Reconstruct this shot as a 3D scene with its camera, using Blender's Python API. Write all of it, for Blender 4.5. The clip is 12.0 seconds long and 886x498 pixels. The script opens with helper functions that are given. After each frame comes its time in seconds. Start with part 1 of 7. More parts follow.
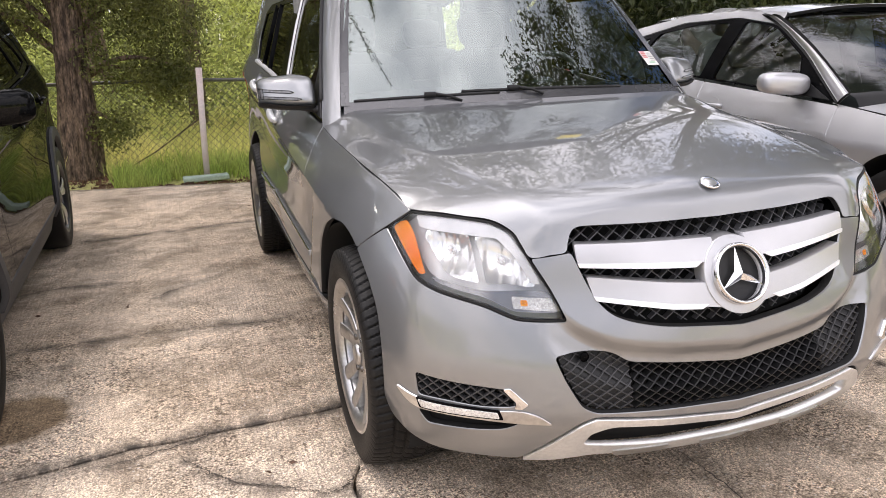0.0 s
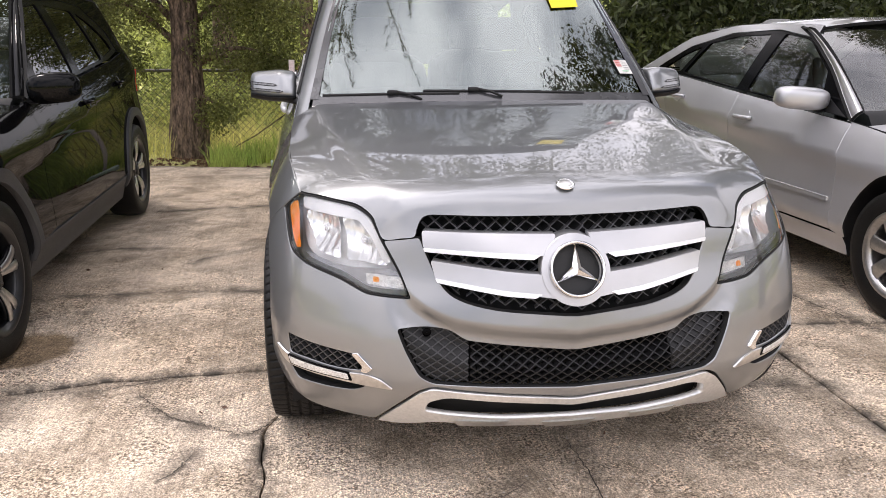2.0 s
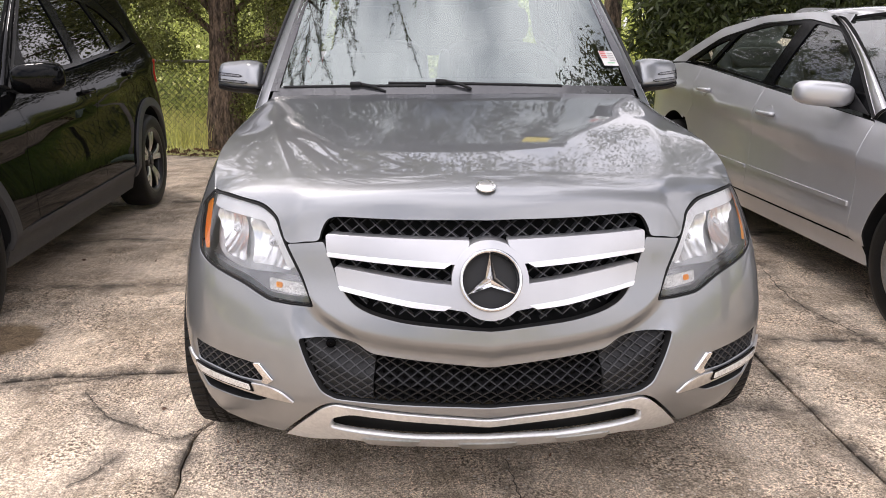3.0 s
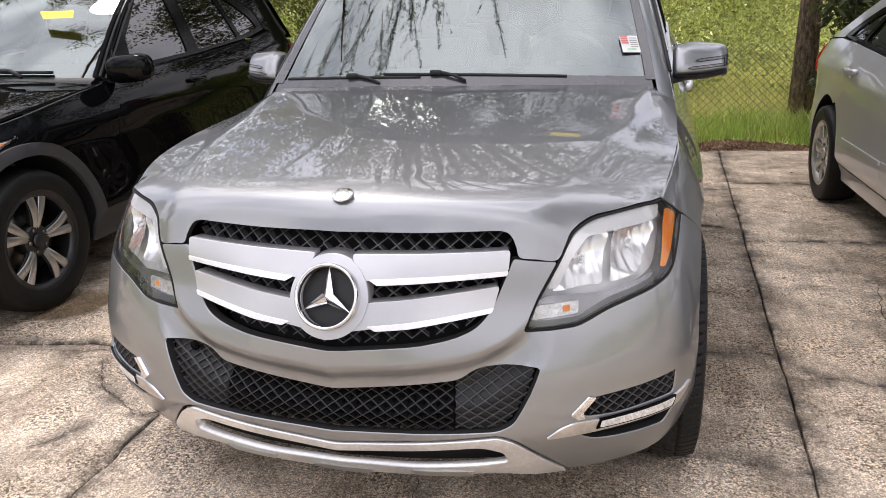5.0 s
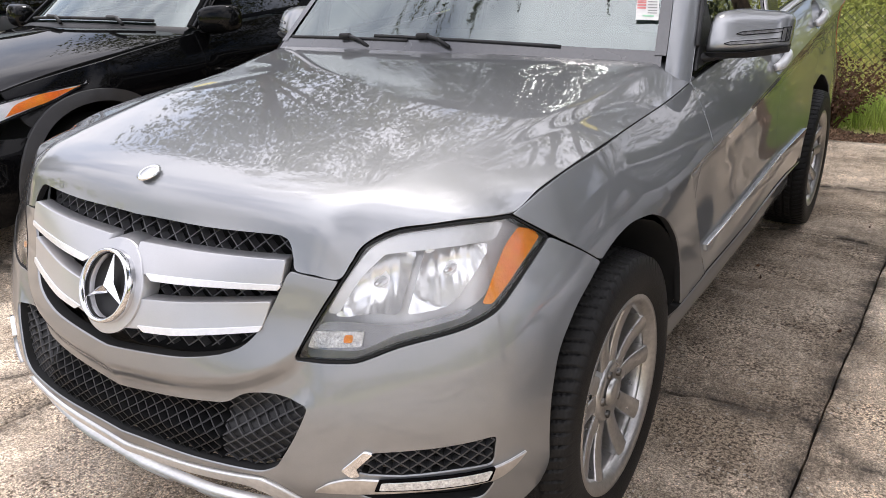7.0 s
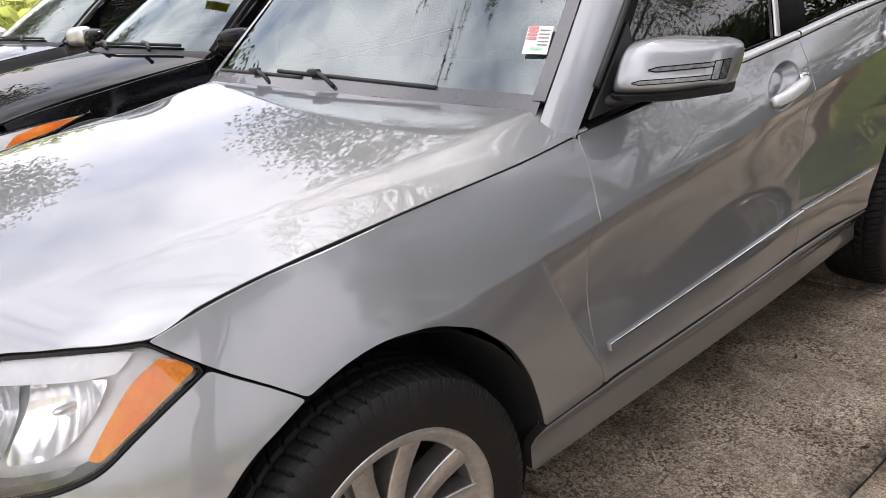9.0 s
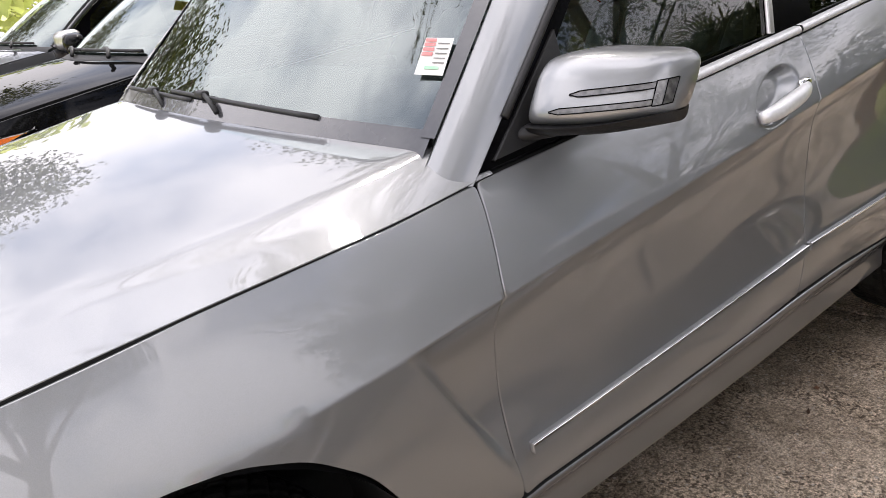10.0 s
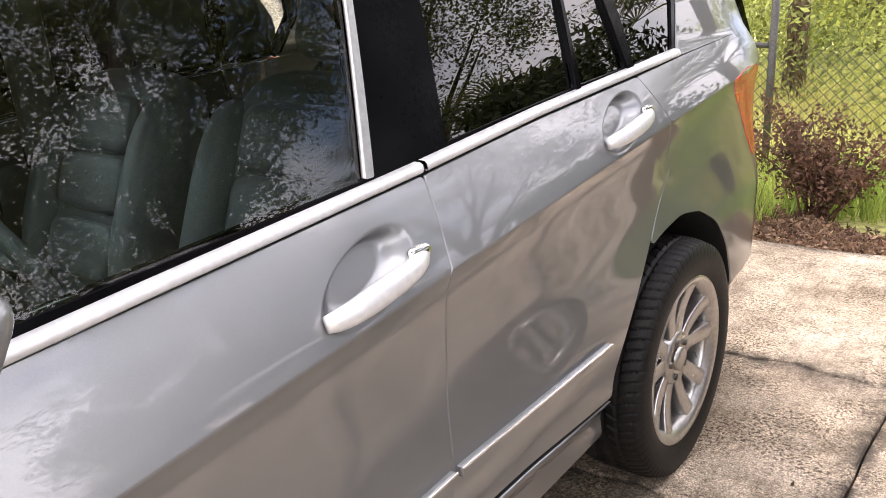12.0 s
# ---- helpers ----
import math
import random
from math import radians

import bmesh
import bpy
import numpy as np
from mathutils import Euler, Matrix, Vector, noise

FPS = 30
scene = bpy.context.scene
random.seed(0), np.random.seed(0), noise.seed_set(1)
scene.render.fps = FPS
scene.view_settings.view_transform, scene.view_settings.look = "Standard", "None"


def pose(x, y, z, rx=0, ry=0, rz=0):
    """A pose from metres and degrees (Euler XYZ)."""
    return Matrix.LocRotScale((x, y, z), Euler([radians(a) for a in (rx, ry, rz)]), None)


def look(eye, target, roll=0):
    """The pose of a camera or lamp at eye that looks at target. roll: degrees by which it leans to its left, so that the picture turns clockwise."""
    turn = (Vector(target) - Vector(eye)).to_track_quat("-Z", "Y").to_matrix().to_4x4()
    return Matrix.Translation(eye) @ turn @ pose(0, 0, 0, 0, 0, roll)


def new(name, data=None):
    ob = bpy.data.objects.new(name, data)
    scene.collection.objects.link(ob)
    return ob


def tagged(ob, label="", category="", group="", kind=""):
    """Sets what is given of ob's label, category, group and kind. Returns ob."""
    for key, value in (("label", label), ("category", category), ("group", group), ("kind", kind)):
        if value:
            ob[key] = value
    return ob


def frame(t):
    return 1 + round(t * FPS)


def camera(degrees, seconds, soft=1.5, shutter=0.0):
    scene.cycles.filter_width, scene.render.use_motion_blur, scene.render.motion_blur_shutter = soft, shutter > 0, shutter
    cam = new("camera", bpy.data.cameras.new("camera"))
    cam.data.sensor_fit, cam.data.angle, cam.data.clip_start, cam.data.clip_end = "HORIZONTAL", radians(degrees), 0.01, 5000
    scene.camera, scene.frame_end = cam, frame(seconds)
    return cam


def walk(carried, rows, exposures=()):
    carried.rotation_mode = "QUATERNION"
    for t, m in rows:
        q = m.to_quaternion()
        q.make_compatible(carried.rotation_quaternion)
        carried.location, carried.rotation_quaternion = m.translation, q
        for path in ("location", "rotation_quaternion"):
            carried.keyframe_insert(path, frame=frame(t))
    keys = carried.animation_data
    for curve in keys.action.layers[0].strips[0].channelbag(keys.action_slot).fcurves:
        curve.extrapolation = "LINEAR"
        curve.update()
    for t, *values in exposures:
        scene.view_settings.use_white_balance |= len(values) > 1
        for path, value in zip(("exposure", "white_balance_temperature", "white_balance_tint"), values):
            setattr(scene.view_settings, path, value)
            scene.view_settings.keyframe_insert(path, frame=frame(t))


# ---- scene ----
cam = camera(59.6, 12.0, soft=.9)
PATH = [
    (0, (-1.32, -1.349, 1.337), (-0.713, 0.48, 0.802), -1.9),
    (0.5, (-1.223, -1.532, 1.341), (-0.723, 0.329, 0.804), -1.5),
    (1, (-1.052, -1.657, 1.35), (-0.638, 0.225, 0.816), -1.1),
    (1.5, (-0.812, -1.782, 1.351), (-0.469, 0.115, 0.819), -0.5),
    (2, (-0.659, -1.771, 1.347), (-0.386, 0.137, 0.814), -0.1),
    (2.5, (-0.461, -1.667, 1.345), (-0.266, 0.249, 0.807), 0.1),
    (3, (-0.217, -1.637, 1.334), (-0.117, 0.283, 0.783), -0.1),
    (3.5, (0.041, -1.635, 1.349), (0.021, 0.284, 0.787), -0.7),
    (5.5, (0.889, -1.218, 1.369), (0.241, 0.568, 0.743), -2.0),
    (6, (1.042, -1.046, 1.341), (0.247, 0.67, 0.691), -1.7),
    (6.5, (1.185, -0.875, 1.347), (0.258, 0.765, 0.677), -1.5),
    (7, (1.436, -0.67, 1.339), (0.401, 0.898, 0.654), -1.4),
    (7.5, (1.598, -0.494, 1.336), (0.488, 1.025, 0.655), -1.5),
    (9.5, (1.835, 0.495, 1.367), (0.391, 1.704, 0.694), -5.2),
    (10, (1.734, 0.741, 1.363), (0.274, 1.92, 0.672), -6.1),
    (10.5, (1.682, 0.957, 1.349), (0.244, 2.156, 0.644), -6.7),
    (11, (1.673, 1.27, 1.359), (0.303, 2.545, 0.653), -6.1),
    (11.5, (1.675, 1.477, 1.366), (0.383, 2.841, 0.681), -5.1),
    (12, (1.638, 1.699, 1.392), (0.438, 3.174, 0.772), -3.5),
]
walk(cam, [(t, look(eye, target, roll)) for t, eye, target, roll in PATH],
     exposures=[(0, .24, 6550, 18), (2.5, .12, 6500, 18), (5.5, .04, 6400, 17), (7.5, .1, 6350, 16), (9.5, .40, 6560, 17), (10.5, .50, 6560, 17), (11.2, .76, 6600, 18), (12, 1.18, 6650, 20)])


# ---- sky and sun ----
world = bpy.data.worlds.new("sky")
scene.world = world
world.use_nodes = True
wn, wl = world.node_tree.nodes, world.node_tree.links
wn.clear()
SUN_UP, SUN_TURN = 60.0, 318.0
sky = wn.new("ShaderNodeTexSky")
sky.sky_type, sky.sun_disc = "NISHITA", False
sky.sun_elevation, sky.sun_rotation = radians(SUN_UP), radians(SUN_TURN)
coord = wn.new("ShaderNodeTexCoord")
cloud = wn.new("ShaderNodeTexNoise")
cloud.inputs["Scale"].default_value, cloud.inputs["Detail"].default_value, cloud.inputs["Roughness"].default_value = 2.2, 5, .55
ramp = wn.new("ShaderNodeValToRGB")
ramp.color_ramp.elements[0].position, ramp.color_ramp.elements[1].position = .36, .57
scaled = wn.new("ShaderNodeMix")
scaled.data_type, scaled.blend_type = "RGBA", "MULTIPLY"
scaled.inputs[0].default_value = 1
scaled.inputs[7].default_value = (.15, .15, .15, 1)
mixed = wn.new("ShaderNodeMix")
mixed.data_type = "RGBA"
# an overcast sky is three times as bright overhead as at the horizon
apart = wn.new("ShaderNodeSeparateXYZ")
rise = wn.new("ShaderNodeMapRange")
rise.inputs["From Min"].default_value, rise.inputs["From Max"].default_value = 0, 1
rise.inputs["To Min"].default_value, rise.inputs["To Max"].default_value = 1.2, 3.2
white = wn.new("ShaderNodeVectorMath")
white.operation = "SCALE"
white.inputs[0].default_value = (1, 1, 1.02)
wl.new(coord.outputs["Generated"], apart.inputs["Vector"])
wl.new(apart.outputs["Z"], rise.inputs["Value"])
wl.new(rise.outputs["Result"], white.inputs["Scale"])
wl.new(white.outputs["Vector"], mixed.inputs[7])
back, out = wn.new("ShaderNodeBackground"), wn.new("ShaderNodeOutputWorld")
wl.new(coord.outputs["Generated"], cloud.inputs["Vector"])
wl.new(cloud.outputs["Fac"], ramp.inputs["Fac"])
wl.new(sky.outputs["Color"], scaled.inputs[6])
wl.new(scaled.outputs[2], mixed.inputs[6])
wl.new(ramp.outputs["Color"], mixed.inputs[0])
wl.new(mixed.outputs[2], back.inputs["Color"])
wl.new(back.outputs["Background"], out.inputs["Surface"])
back.inputs["Strength"].default_value = 1.0
sun = new("sun", bpy.data.lights.new("sun", "SUN"))
sun.data.energy, sun.data.angle, sun.data.color = 2.4, radians(9), (1, .95, .87)
sun.matrix_world = look((0, 0, 0), (-math.sin(radians(SUN_TURN)) * math.cos(radians(SUN_UP)), -math.cos(radians(SUN_TURN)) * math.cos(radians(SUN_UP)), -math.sin(radians(SUN_UP))))


# ---- materials ----
def mat(name, base, rough=.5, metal=0.0, coat=0.0, second=None, scale=6.0, fine=0.12, fine_scale=90.0, bump=0.0, bump_scale=120.0,
        rough_var=.08, per_object=0.0, per_piece=0.0, stretch=(1, 1, 1), spec=.5, ior=1.5, through_light=0.0, coat_ior=1.5, edge=1.0):
    """A surface with a coarse change of colour (base to second), fine grain, uneven roughness and relief, in metres."""
    m = bpy.data.materials.new(name)
    m.use_nodes = True
    nt = m.node_tree
    n, l = nt.nodes, nt.links
    b = n["Principled BSDF"]
    tex = n.new("ShaderNodeTexCoord")
    mapping = n.new("ShaderNodeMapping")
    mapping.inputs["Scale"].default_value = stretch
    l.new(tex.outputs["Object"], mapping.inputs["Vector"])
    co = mapping.outputs["Vector"]
    second = second or tuple(c * .8 for c in base)
    big = n.new("ShaderNodeTexNoise")
    big.inputs["Scale"].default_value, big.inputs["Detail"].default_value = scale, 5
    l.new(co, big.inputs["Vector"])
    r = n.new("ShaderNodeValToRGB")
    r.color_ramp.elements[0].position, r.color_ramp.elements[1].position = .35, .65
    r.color_ramp.elements[0].color, r.color_ramp.elements[1].color = (*base, 1), (*second, 1)
    l.new(big.outputs["Fac"], r.inputs["Fac"])
    col = r.outputs["Color"]
    small = n.new("ShaderNodeTexNoise")
    small.inputs["Scale"].default_value, small.inputs["Detail"].default_value = fine_scale, 3
    l.new(co, small.inputs["Vector"])
    grain = n.new("ShaderNodeMapRange")
    grain.inputs["To Min"].default_value, grain.inputs["To Max"].default_value = 1 - 2 * fine, 1 + 2 * fine
    grain.inputs["From Min"].default_value, grain.inputs["From Max"].default_value = .25, .75
    l.new(small.outputs["Fac"], grain.inputs["Value"])
    value = grain.outputs["Result"]
    if per_object or per_piece:
        src = n.new("ShaderNodeObjectInfo").outputs["Random"] if per_object else n.new("ShaderNodeNewGeometry").outputs["Random Per Island"]
        k = per_object or per_piece
        mr = n.new("ShaderNodeMapRange")
        mr.inputs["To Min"].default_value, mr.inputs["To Max"].default_value = 1 - k, 1 + k
        l.new(src, mr.inputs["Value"])
        mu = n.new("ShaderNodeMath")
        mu.operation = "MULTIPLY"
        l.new(value, mu.inputs[0])
        l.new(mr.outputs["Result"], mu.inputs[1])
        value = mu.outputs["Value"]
    mul = n.new("ShaderNodeVectorMath")
    mul.operation = "SCALE"
    l.new(col, mul.inputs[0])
    l.new(value, mul.inputs["Scale"])
    l.new(mul.outputs["Vector"], b.inputs["Base Color"])
    rr = n.new("ShaderNodeMapRange")
    rr.inputs["To Min"].default_value, rr.inputs["To Max"].default_value = max(rough - rough_var, .02), min(rough + rough_var, 1)
    l.new(big.outputs["Fac"], rr.inputs["Value"])
    l.new(rr.outputs["Result"], b.inputs["Roughness"])
    b.inputs["Metallic"].default_value, b.inputs["Coat Weight"].default_value, b.inputs["Coat Roughness"].default_value = metal, coat, .02
    b.inputs["Coat IOR"].default_value = coat_ior
    b.inputs["Specular Tint"].default_value = (edge, edge, edge, 1)
    b.inputs["Specular IOR Level"].default_value, b.inputs["IOR"].default_value = spec, ior
    if through_light:
        b.inputs["Subsurface Weight"].default_value = 0
        tr = n.new("ShaderNodeBsdfTranslucent")
        l.new(mul.outputs["Vector"], tr.inputs["Color"])
        mx = n.new("ShaderNodeMixShader")
        mx.inputs["Fac"].default_value = through_light
        l.new(b.outputs["BSDF"], mx.inputs[1])
        l.new(tr.outputs["BSDF"], mx.inputs[2])
        l.new(mx.outputs["Shader"], n["Material Output"].inputs["Surface"])
    if bump:
        rel = n.new("ShaderNodeTexNoise")
        rel.inputs["Scale"].default_value, rel.inputs["Detail"].default_value = bump_scale, 4
        l.new(co, rel.inputs["Vector"])
        bp = n.new("ShaderNodeBump")
        bp.inputs["Strength"].default_value, bp.inputs["Distance"].default_value = min(bump, 1), .004 * max(bump, 1)
        l.new(rel.outputs["Fac"], bp.inputs["Height"])
        l.new(bp.outputs["Normal"], b.inputs["Normal"])
    return m


def glass(name, tint, ior=1.6, rough=0.0, haze=0.0, gloss=(1, 1, 1)):
    """A pane: clear or tinted, with the gloss of glass."""
    m = bpy.data.materials.new(name)
    m.use_nodes = True
    n, l = m.node_tree.nodes, m.node_tree.links
    n.remove(n["Principled BSDF"])
    f, t, g, x = n.new("ShaderNodeFresnel"), n.new("ShaderNodeBsdfTransparent"), n.new("ShaderNodeBsdfGlossy"), n.new("ShaderNodeMixShader")
    f.inputs["IOR"].default_value, g.inputs["Roughness"].default_value = ior, rough
    t.inputs["Color"].default_value = (*tint, 1)
    g.inputs["Color"].default_value = (*gloss, 1)
    l.new(f.outputs["Fac"], x.inputs["Fac"])
    l.new(t.outputs["BSDF"], x.inputs[1])
    l.new(g.outputs["BSDF"], x.inputs[2])
    last = x.outputs["Shader"]
    if haze:
        d, y = n.new("ShaderNodeBsdfDiffuse"), n.new("ShaderNodeMixShader")
        d.inputs["Color"].default_value = (.85, .84, .80, 1)
        y.inputs["Fac"].default_value = haze
        l.new(last, y.inputs[1])
        l.new(d.outputs["BSDF"], y.inputs[2])
        last = y.outputs["Shader"]
    l.new(last, n["Material Output"].inputs["Surface"])
    return m


PAINT = mat("silver_paint", (.272, .279, .287), rough=.44, metal=.80, coat=1.0, second=(.260, .267, .275), scale=2, fine=.05, fine_scale=900, rough_var=.03, coat_ior=1.62, edge=.35)
SEDAN_PAINT = mat("pale_silver_paint", (.52, .52, .535), rough=.42, metal=.65, coat=1.0, second=(.58, .58, .595), scale=2, fine=.04, fine_scale=900, rough_var=.03)
BLACK_PAINT = mat("black_paint", (.003, .003, .0035), rough=.3, coat=.6, spec=0.0, coat_ior=1.31, second=(.004, .004, .004), scale=3, fine=.1, rough_var=.05)
CHROME = mat("chrome", (.80, .80, .81), rough=.07, metal=1.0, fine=.02, rough_var=.03)
SATIN = mat("satin_silver", (.50, .50, .512), rough=.36, metal=.6, coat=.4, second=(.46, .46, .472), fine=.03, fine_scale=500, rough_var=.04)
BRUSHED = mat("dull_metal", (.62, .61, .59), rough=.30, metal=.95, second=(.52, .51, .5), fine=.06, rough_var=.08)
SKID_CHROME = mat("dull_chrome", (.74, .735, .725), rough=.34, metal=.7, coat=.3, second=(.66, .655, .645), fine=.05, rough_var=.08)
BLACK_PLASTIC = mat("black_plastic", (.010, .010, .011), rough=.5, spec=.35, second=(.015, .015, .015), fine=.2, fine_scale=500, bump=.12, bump_scale=900)
GREY_PLASTIC = mat("dark_grey_plastic", (.035, .035, .037), rough=.55, second=(.045, .045, .046), fine=.15, fine_scale=400, bump=.15, bump_scale=700)
TRIM_BLACK = mat("gloss_black_trim", (.003, .003, .0035), rough=.12, spec=.09, edge=.3, fine=.1, rough_var=.04)
# near-black for seals and liners, and for shade put into hollows and seams
VOID = mat("void_black", (.004, .004, .004), rough=.9, fine=.1)
RUBBER = mat("tyre_rubber", (.0065, .0063, .0062), rough=.55, spec=.25, second=(.010, .0095, .009), scale=9, fine=.18, fine_scale=150, bump=.25, bump_scale=260)
ALLOY = mat("alloy", (.50, .49, .48), rough=.30, metal=.88, coat=.35, second=(.43, .42, .40), scale=14, fine=.07, rough_var=.08)
DARK_ALLOY = mat("dark_alloy", (.014, .014, .015), rough=.4, metal=.2, coat=.2, fine=.1)
DISC = mat("brake_steel", (.07, .068, .065), rough=.35, metal=.9, second=(.22, .2, .18), scale=20)
AMBER = mat("amber_lens", (1.0, .24, .003), rough=.3, spec=.2, second=(1.0, .38, .01), scale=14, fine=.15, fine_scale=220, bump=.3, bump_scale=140)
RED_LENS = mat("red_lens", (.62, .03, .018), rough=.2, coat=.35, second=(.45, .015, .01), scale=25, fine=.1)
REFLECTOR = mat("lamp_reflector", (.92, .92, .92), rough=.2, metal=.6, second=(.85, .85, .85), scale=40, fine=.05)
LAMP_WHITE = mat("lamp_silver", (.93, .93, .93), rough=.3, metal=.05, coat=.5, fine=.03)
LAMP_DARK = mat("lamp_dark_chrome", (.30, .30, .305), rough=.22, metal=.6, second=(.20, .20, .205), scale=18, fine=.06)
NET_GREY = mat("net_grey_plastic", (.075, .075, .078), rough=.38, second=(.055, .055, .058), fine=.15, fine_scale=400)
HAZY = mat("clear_ribbed_lens", (.72, .72, .70), rough=.2, coat=1, metal=.3, second=(.55, .54, .52), scale=60, fine=.2, fine_scale=200, bump=.5, bump_scale=170)
LEATHER = mat("dark_leather", (.15, .17, .174), rough=.45, second=(.165, .185, .19), scale=5, fine=.12, fine_scale=300, bump=.2, bump_scale=400)
GREY_CLOTH = mat("pale_grey_cloth", (.22, .22, .21), rough=.85, fine=.2, fine_scale=400, bump=.2)
DASH = mat("dashboard_plastic", (.03, .032, .033), rough=.6, fine=.15, fine_scale=300, bump=.2, bump_scale=500)
PAPER = mat("white_paper", (.78, .77, .74), rough=.6, fine=.03)
RED_INK = mat("faded_red_ink", (.72, .25, .24), rough=.6, fine=.1)
YELLOW = mat("yellow_card", (.85, .68, .02), rough=.55, second=(.8, .62, .02), fine=.03)
GLASS = glass("car_glass", (.74, .82, .79), 1.55)
SIDE_GLASS = glass("side_glass", (.64, .73, .70), 1.62)
SHIELD = glass("windscreen_glass", (.62, .72, .68), 2.35, gloss=(.91, 1, .98))
DARK_GLASS = glass("privacy_glass", (.04, .045, .045), 1.7)
LAMP_GLASS = glass("lamp_glass", (.98, .98, .98), 1.5, haze=.018)
BORDER = mat("printed_glass_edge", (.035, .035, .038), rough=.25, coat=.6, second=(.045, .045, .048), scale=4, fine=.05, coat_ior=1.5)
BRIGHT_TRIM = mat("polished_trim", (.78, .78, .785), rough=.38, metal=.45, coat=.25, second=(.70, .70, .71), scale=8, fine=.04)
SIGNAL_LENS = mat("clear_signal_lens", (.16, .16, .165), rough=.25, metal=.2, coat=.4, second=(.11, .11, .115), scale=60, fine=.2)
SIGNAL_DARK = mat("dark_signal_lens", (.05, .05, .052), rough=.10, coat=1.0, second=(.10, .10, .10), scale=60, fine=.2)
GREEN_INK = mat("faded_green_ink", (.35, .62, .42), rough=.6, fine=.1)


# ---- shape tools ----
def hermite(xs, ys):
    """A smooth curve through knots that never overshoots them."""
    xs, ys = np.asarray(xs, float), np.asarray(ys, float)
    h, d = np.diff(xs), np.diff(ys) / np.diff(xs)
    m = np.zeros(len(xs))
    m[0], m[-1] = d[0], d[-1]
    for i in range(1, len(xs) - 1):
        if d[i - 1] * d[i] > 0:
            w1, w2 = 2 * h[i] + h[i - 1], h[i] + 2 * h[i - 1]
            m[i] = (w1 + w2) / (w1 / d[i - 1] + w2 / d[i])

    def f(x):
        x = np.asarray(x, float)
        q = np.clip(x, xs[0], xs[-1])
        i = np.clip(np.searchsorted(xs, q) - 1, 0, len(h) - 1)
        t = (q - xs[i]) / h[i]
        a = (2 * t**3 - 3 * t**2 + 1) * ys[i] + (t**3 - 2 * t**2 + t) * h[i] * m[i]
        b = (-2 * t**3 + 3 * t**2) * ys[i + 1] + (t**3 - t**2) * h[i] * m[i + 1]
        return a + b + m[0] * np.minimum(x - xs[0], 0) + m[-1] * np.maximum(x - xs[-1], 0)
    return f


def step(a, b, x):
    t = np.clip((np.asarray(x, float) - a) / (b - a), 0, 1)
    return t * t * (3 - 2 * t)


def spline(pts, n=12, closed=False):
    """Catmull-Rom through points of any dimension."""
    p = np.asarray(pts, float)
    k = len(p)
    out = []
    for i in range(k if closed else k - 1):
        a, b = p[i], p[(i + 1) % k]
        z = p[(i - 1) % k] if closed or i else 2 * a - b
        c = p[(i + 2) % k] if closed or i + 2 < k else 2 * b - a
        for j in range(n):
            t = j / n
            out.append(0.5 * (2 * a + (b - z) * t + (2 * z - 5 * a + 4 * b - c) * t * t + (3 * a - z - 3 * b + c) * t**3))
    if not closed:
        out.append(p[-1])
    return np.array(out)


class Skin:
    """A car's outer skin: a plan outline from the middle of the nose round to the tail, and how far it draws in at each place and height."""

    def __init__(self, plan, draw_in):
        c = spline(plan, 60)
        self.s = np.r_[0, np.cumsum(np.hypot(*np.diff(c, axis=0).T))]
        self.c, self.draw_in = c, draw_in
        t = np.gradient(c, self.s, axis=0)
        ker = np.ones(25) / 25
        t = np.stack([np.convolve(np.pad(t[:, i], 12, mode="edge"), ker, mode="valid") for i in (0, 1)], 1)
        t[:13] = (1, 0)
        t /= np.hypot(*t.T)[:, None]
        self.n = np.stack([-t[:, 1], t[:, 0]], 1)

    def s_at_y(self, y):
        return np.interp(y, self.c[:, 1], self.s)

    def s_at_x(self, x):
        half = len(self.s) // 3
        return np.interp(x, self.c[:half, 0], self.s[:half])

    def at(self, s, z, push=0.0):
        """Places on the skin; s < 0 is the other side. push moves them inwards."""
        s, z = np.broadcast_arrays(np.asarray(s, float), np.asarray(z, float))
        a = np.abs(s)
        c = np.stack([np.interp(a, self.s, self.c[:, i]) for i in (0, 1)], -1)
        n = np.stack([np.interp(a, self.s, self.n[:, i]) for i in (0, 1)], -1)
        p = c + n * (self.draw_in(a, c[..., 1], z) + push)[..., None]
        x = np.where(s < 0, -1, 1) * p[..., 0]
        return np.stack([x, p[..., 1], z], -1)

    def normal(self, s, z):
        e = 0.004
        du, dv = self.at(s + e, z) - self.at(s - e, z), self.at(s, z + e) - self.at(s, z - e)
        n = np.cross(du, dv)
        return n / np.linalg.norm(n, axis=-1, keepdims=True)


# ---- the shape of the silver off-roader ----
SUV_PLAN = [(0, .165), (.25, .181), (.48, .236), (.68, .33), (.82, .45), (.885, .62), (.91, .80), (.915, 1.1), (.912, 1.6), (.910, 2.2),
            (.900, 3.0), (.895, 3.7), (.884, 4.2), (.845, 4.50), (.70, 4.63), (.4, 4.69), (0, 4.70)]
SUV_Z = (.20, .30, .40, .50, .60, .70, .80, .90, 1.0, 1.1, 1.6)
NOSE_MID = (.10, .03, .005, .0, .015, .045, .10, .19, .35, .5, .9)
NOSE_GRILLE = (.10, .03, -.005, .006, .032, .07, .095, .15, .30, .45, .9)
NOSE_LAMP = (.09, .03, .0, .003, .022, .052, .09, .15, .26, .4, .9)
NOSE_CORNER = (.08, .03, .004, .0, .012, .035, .075, .13, .21, .3, .8)
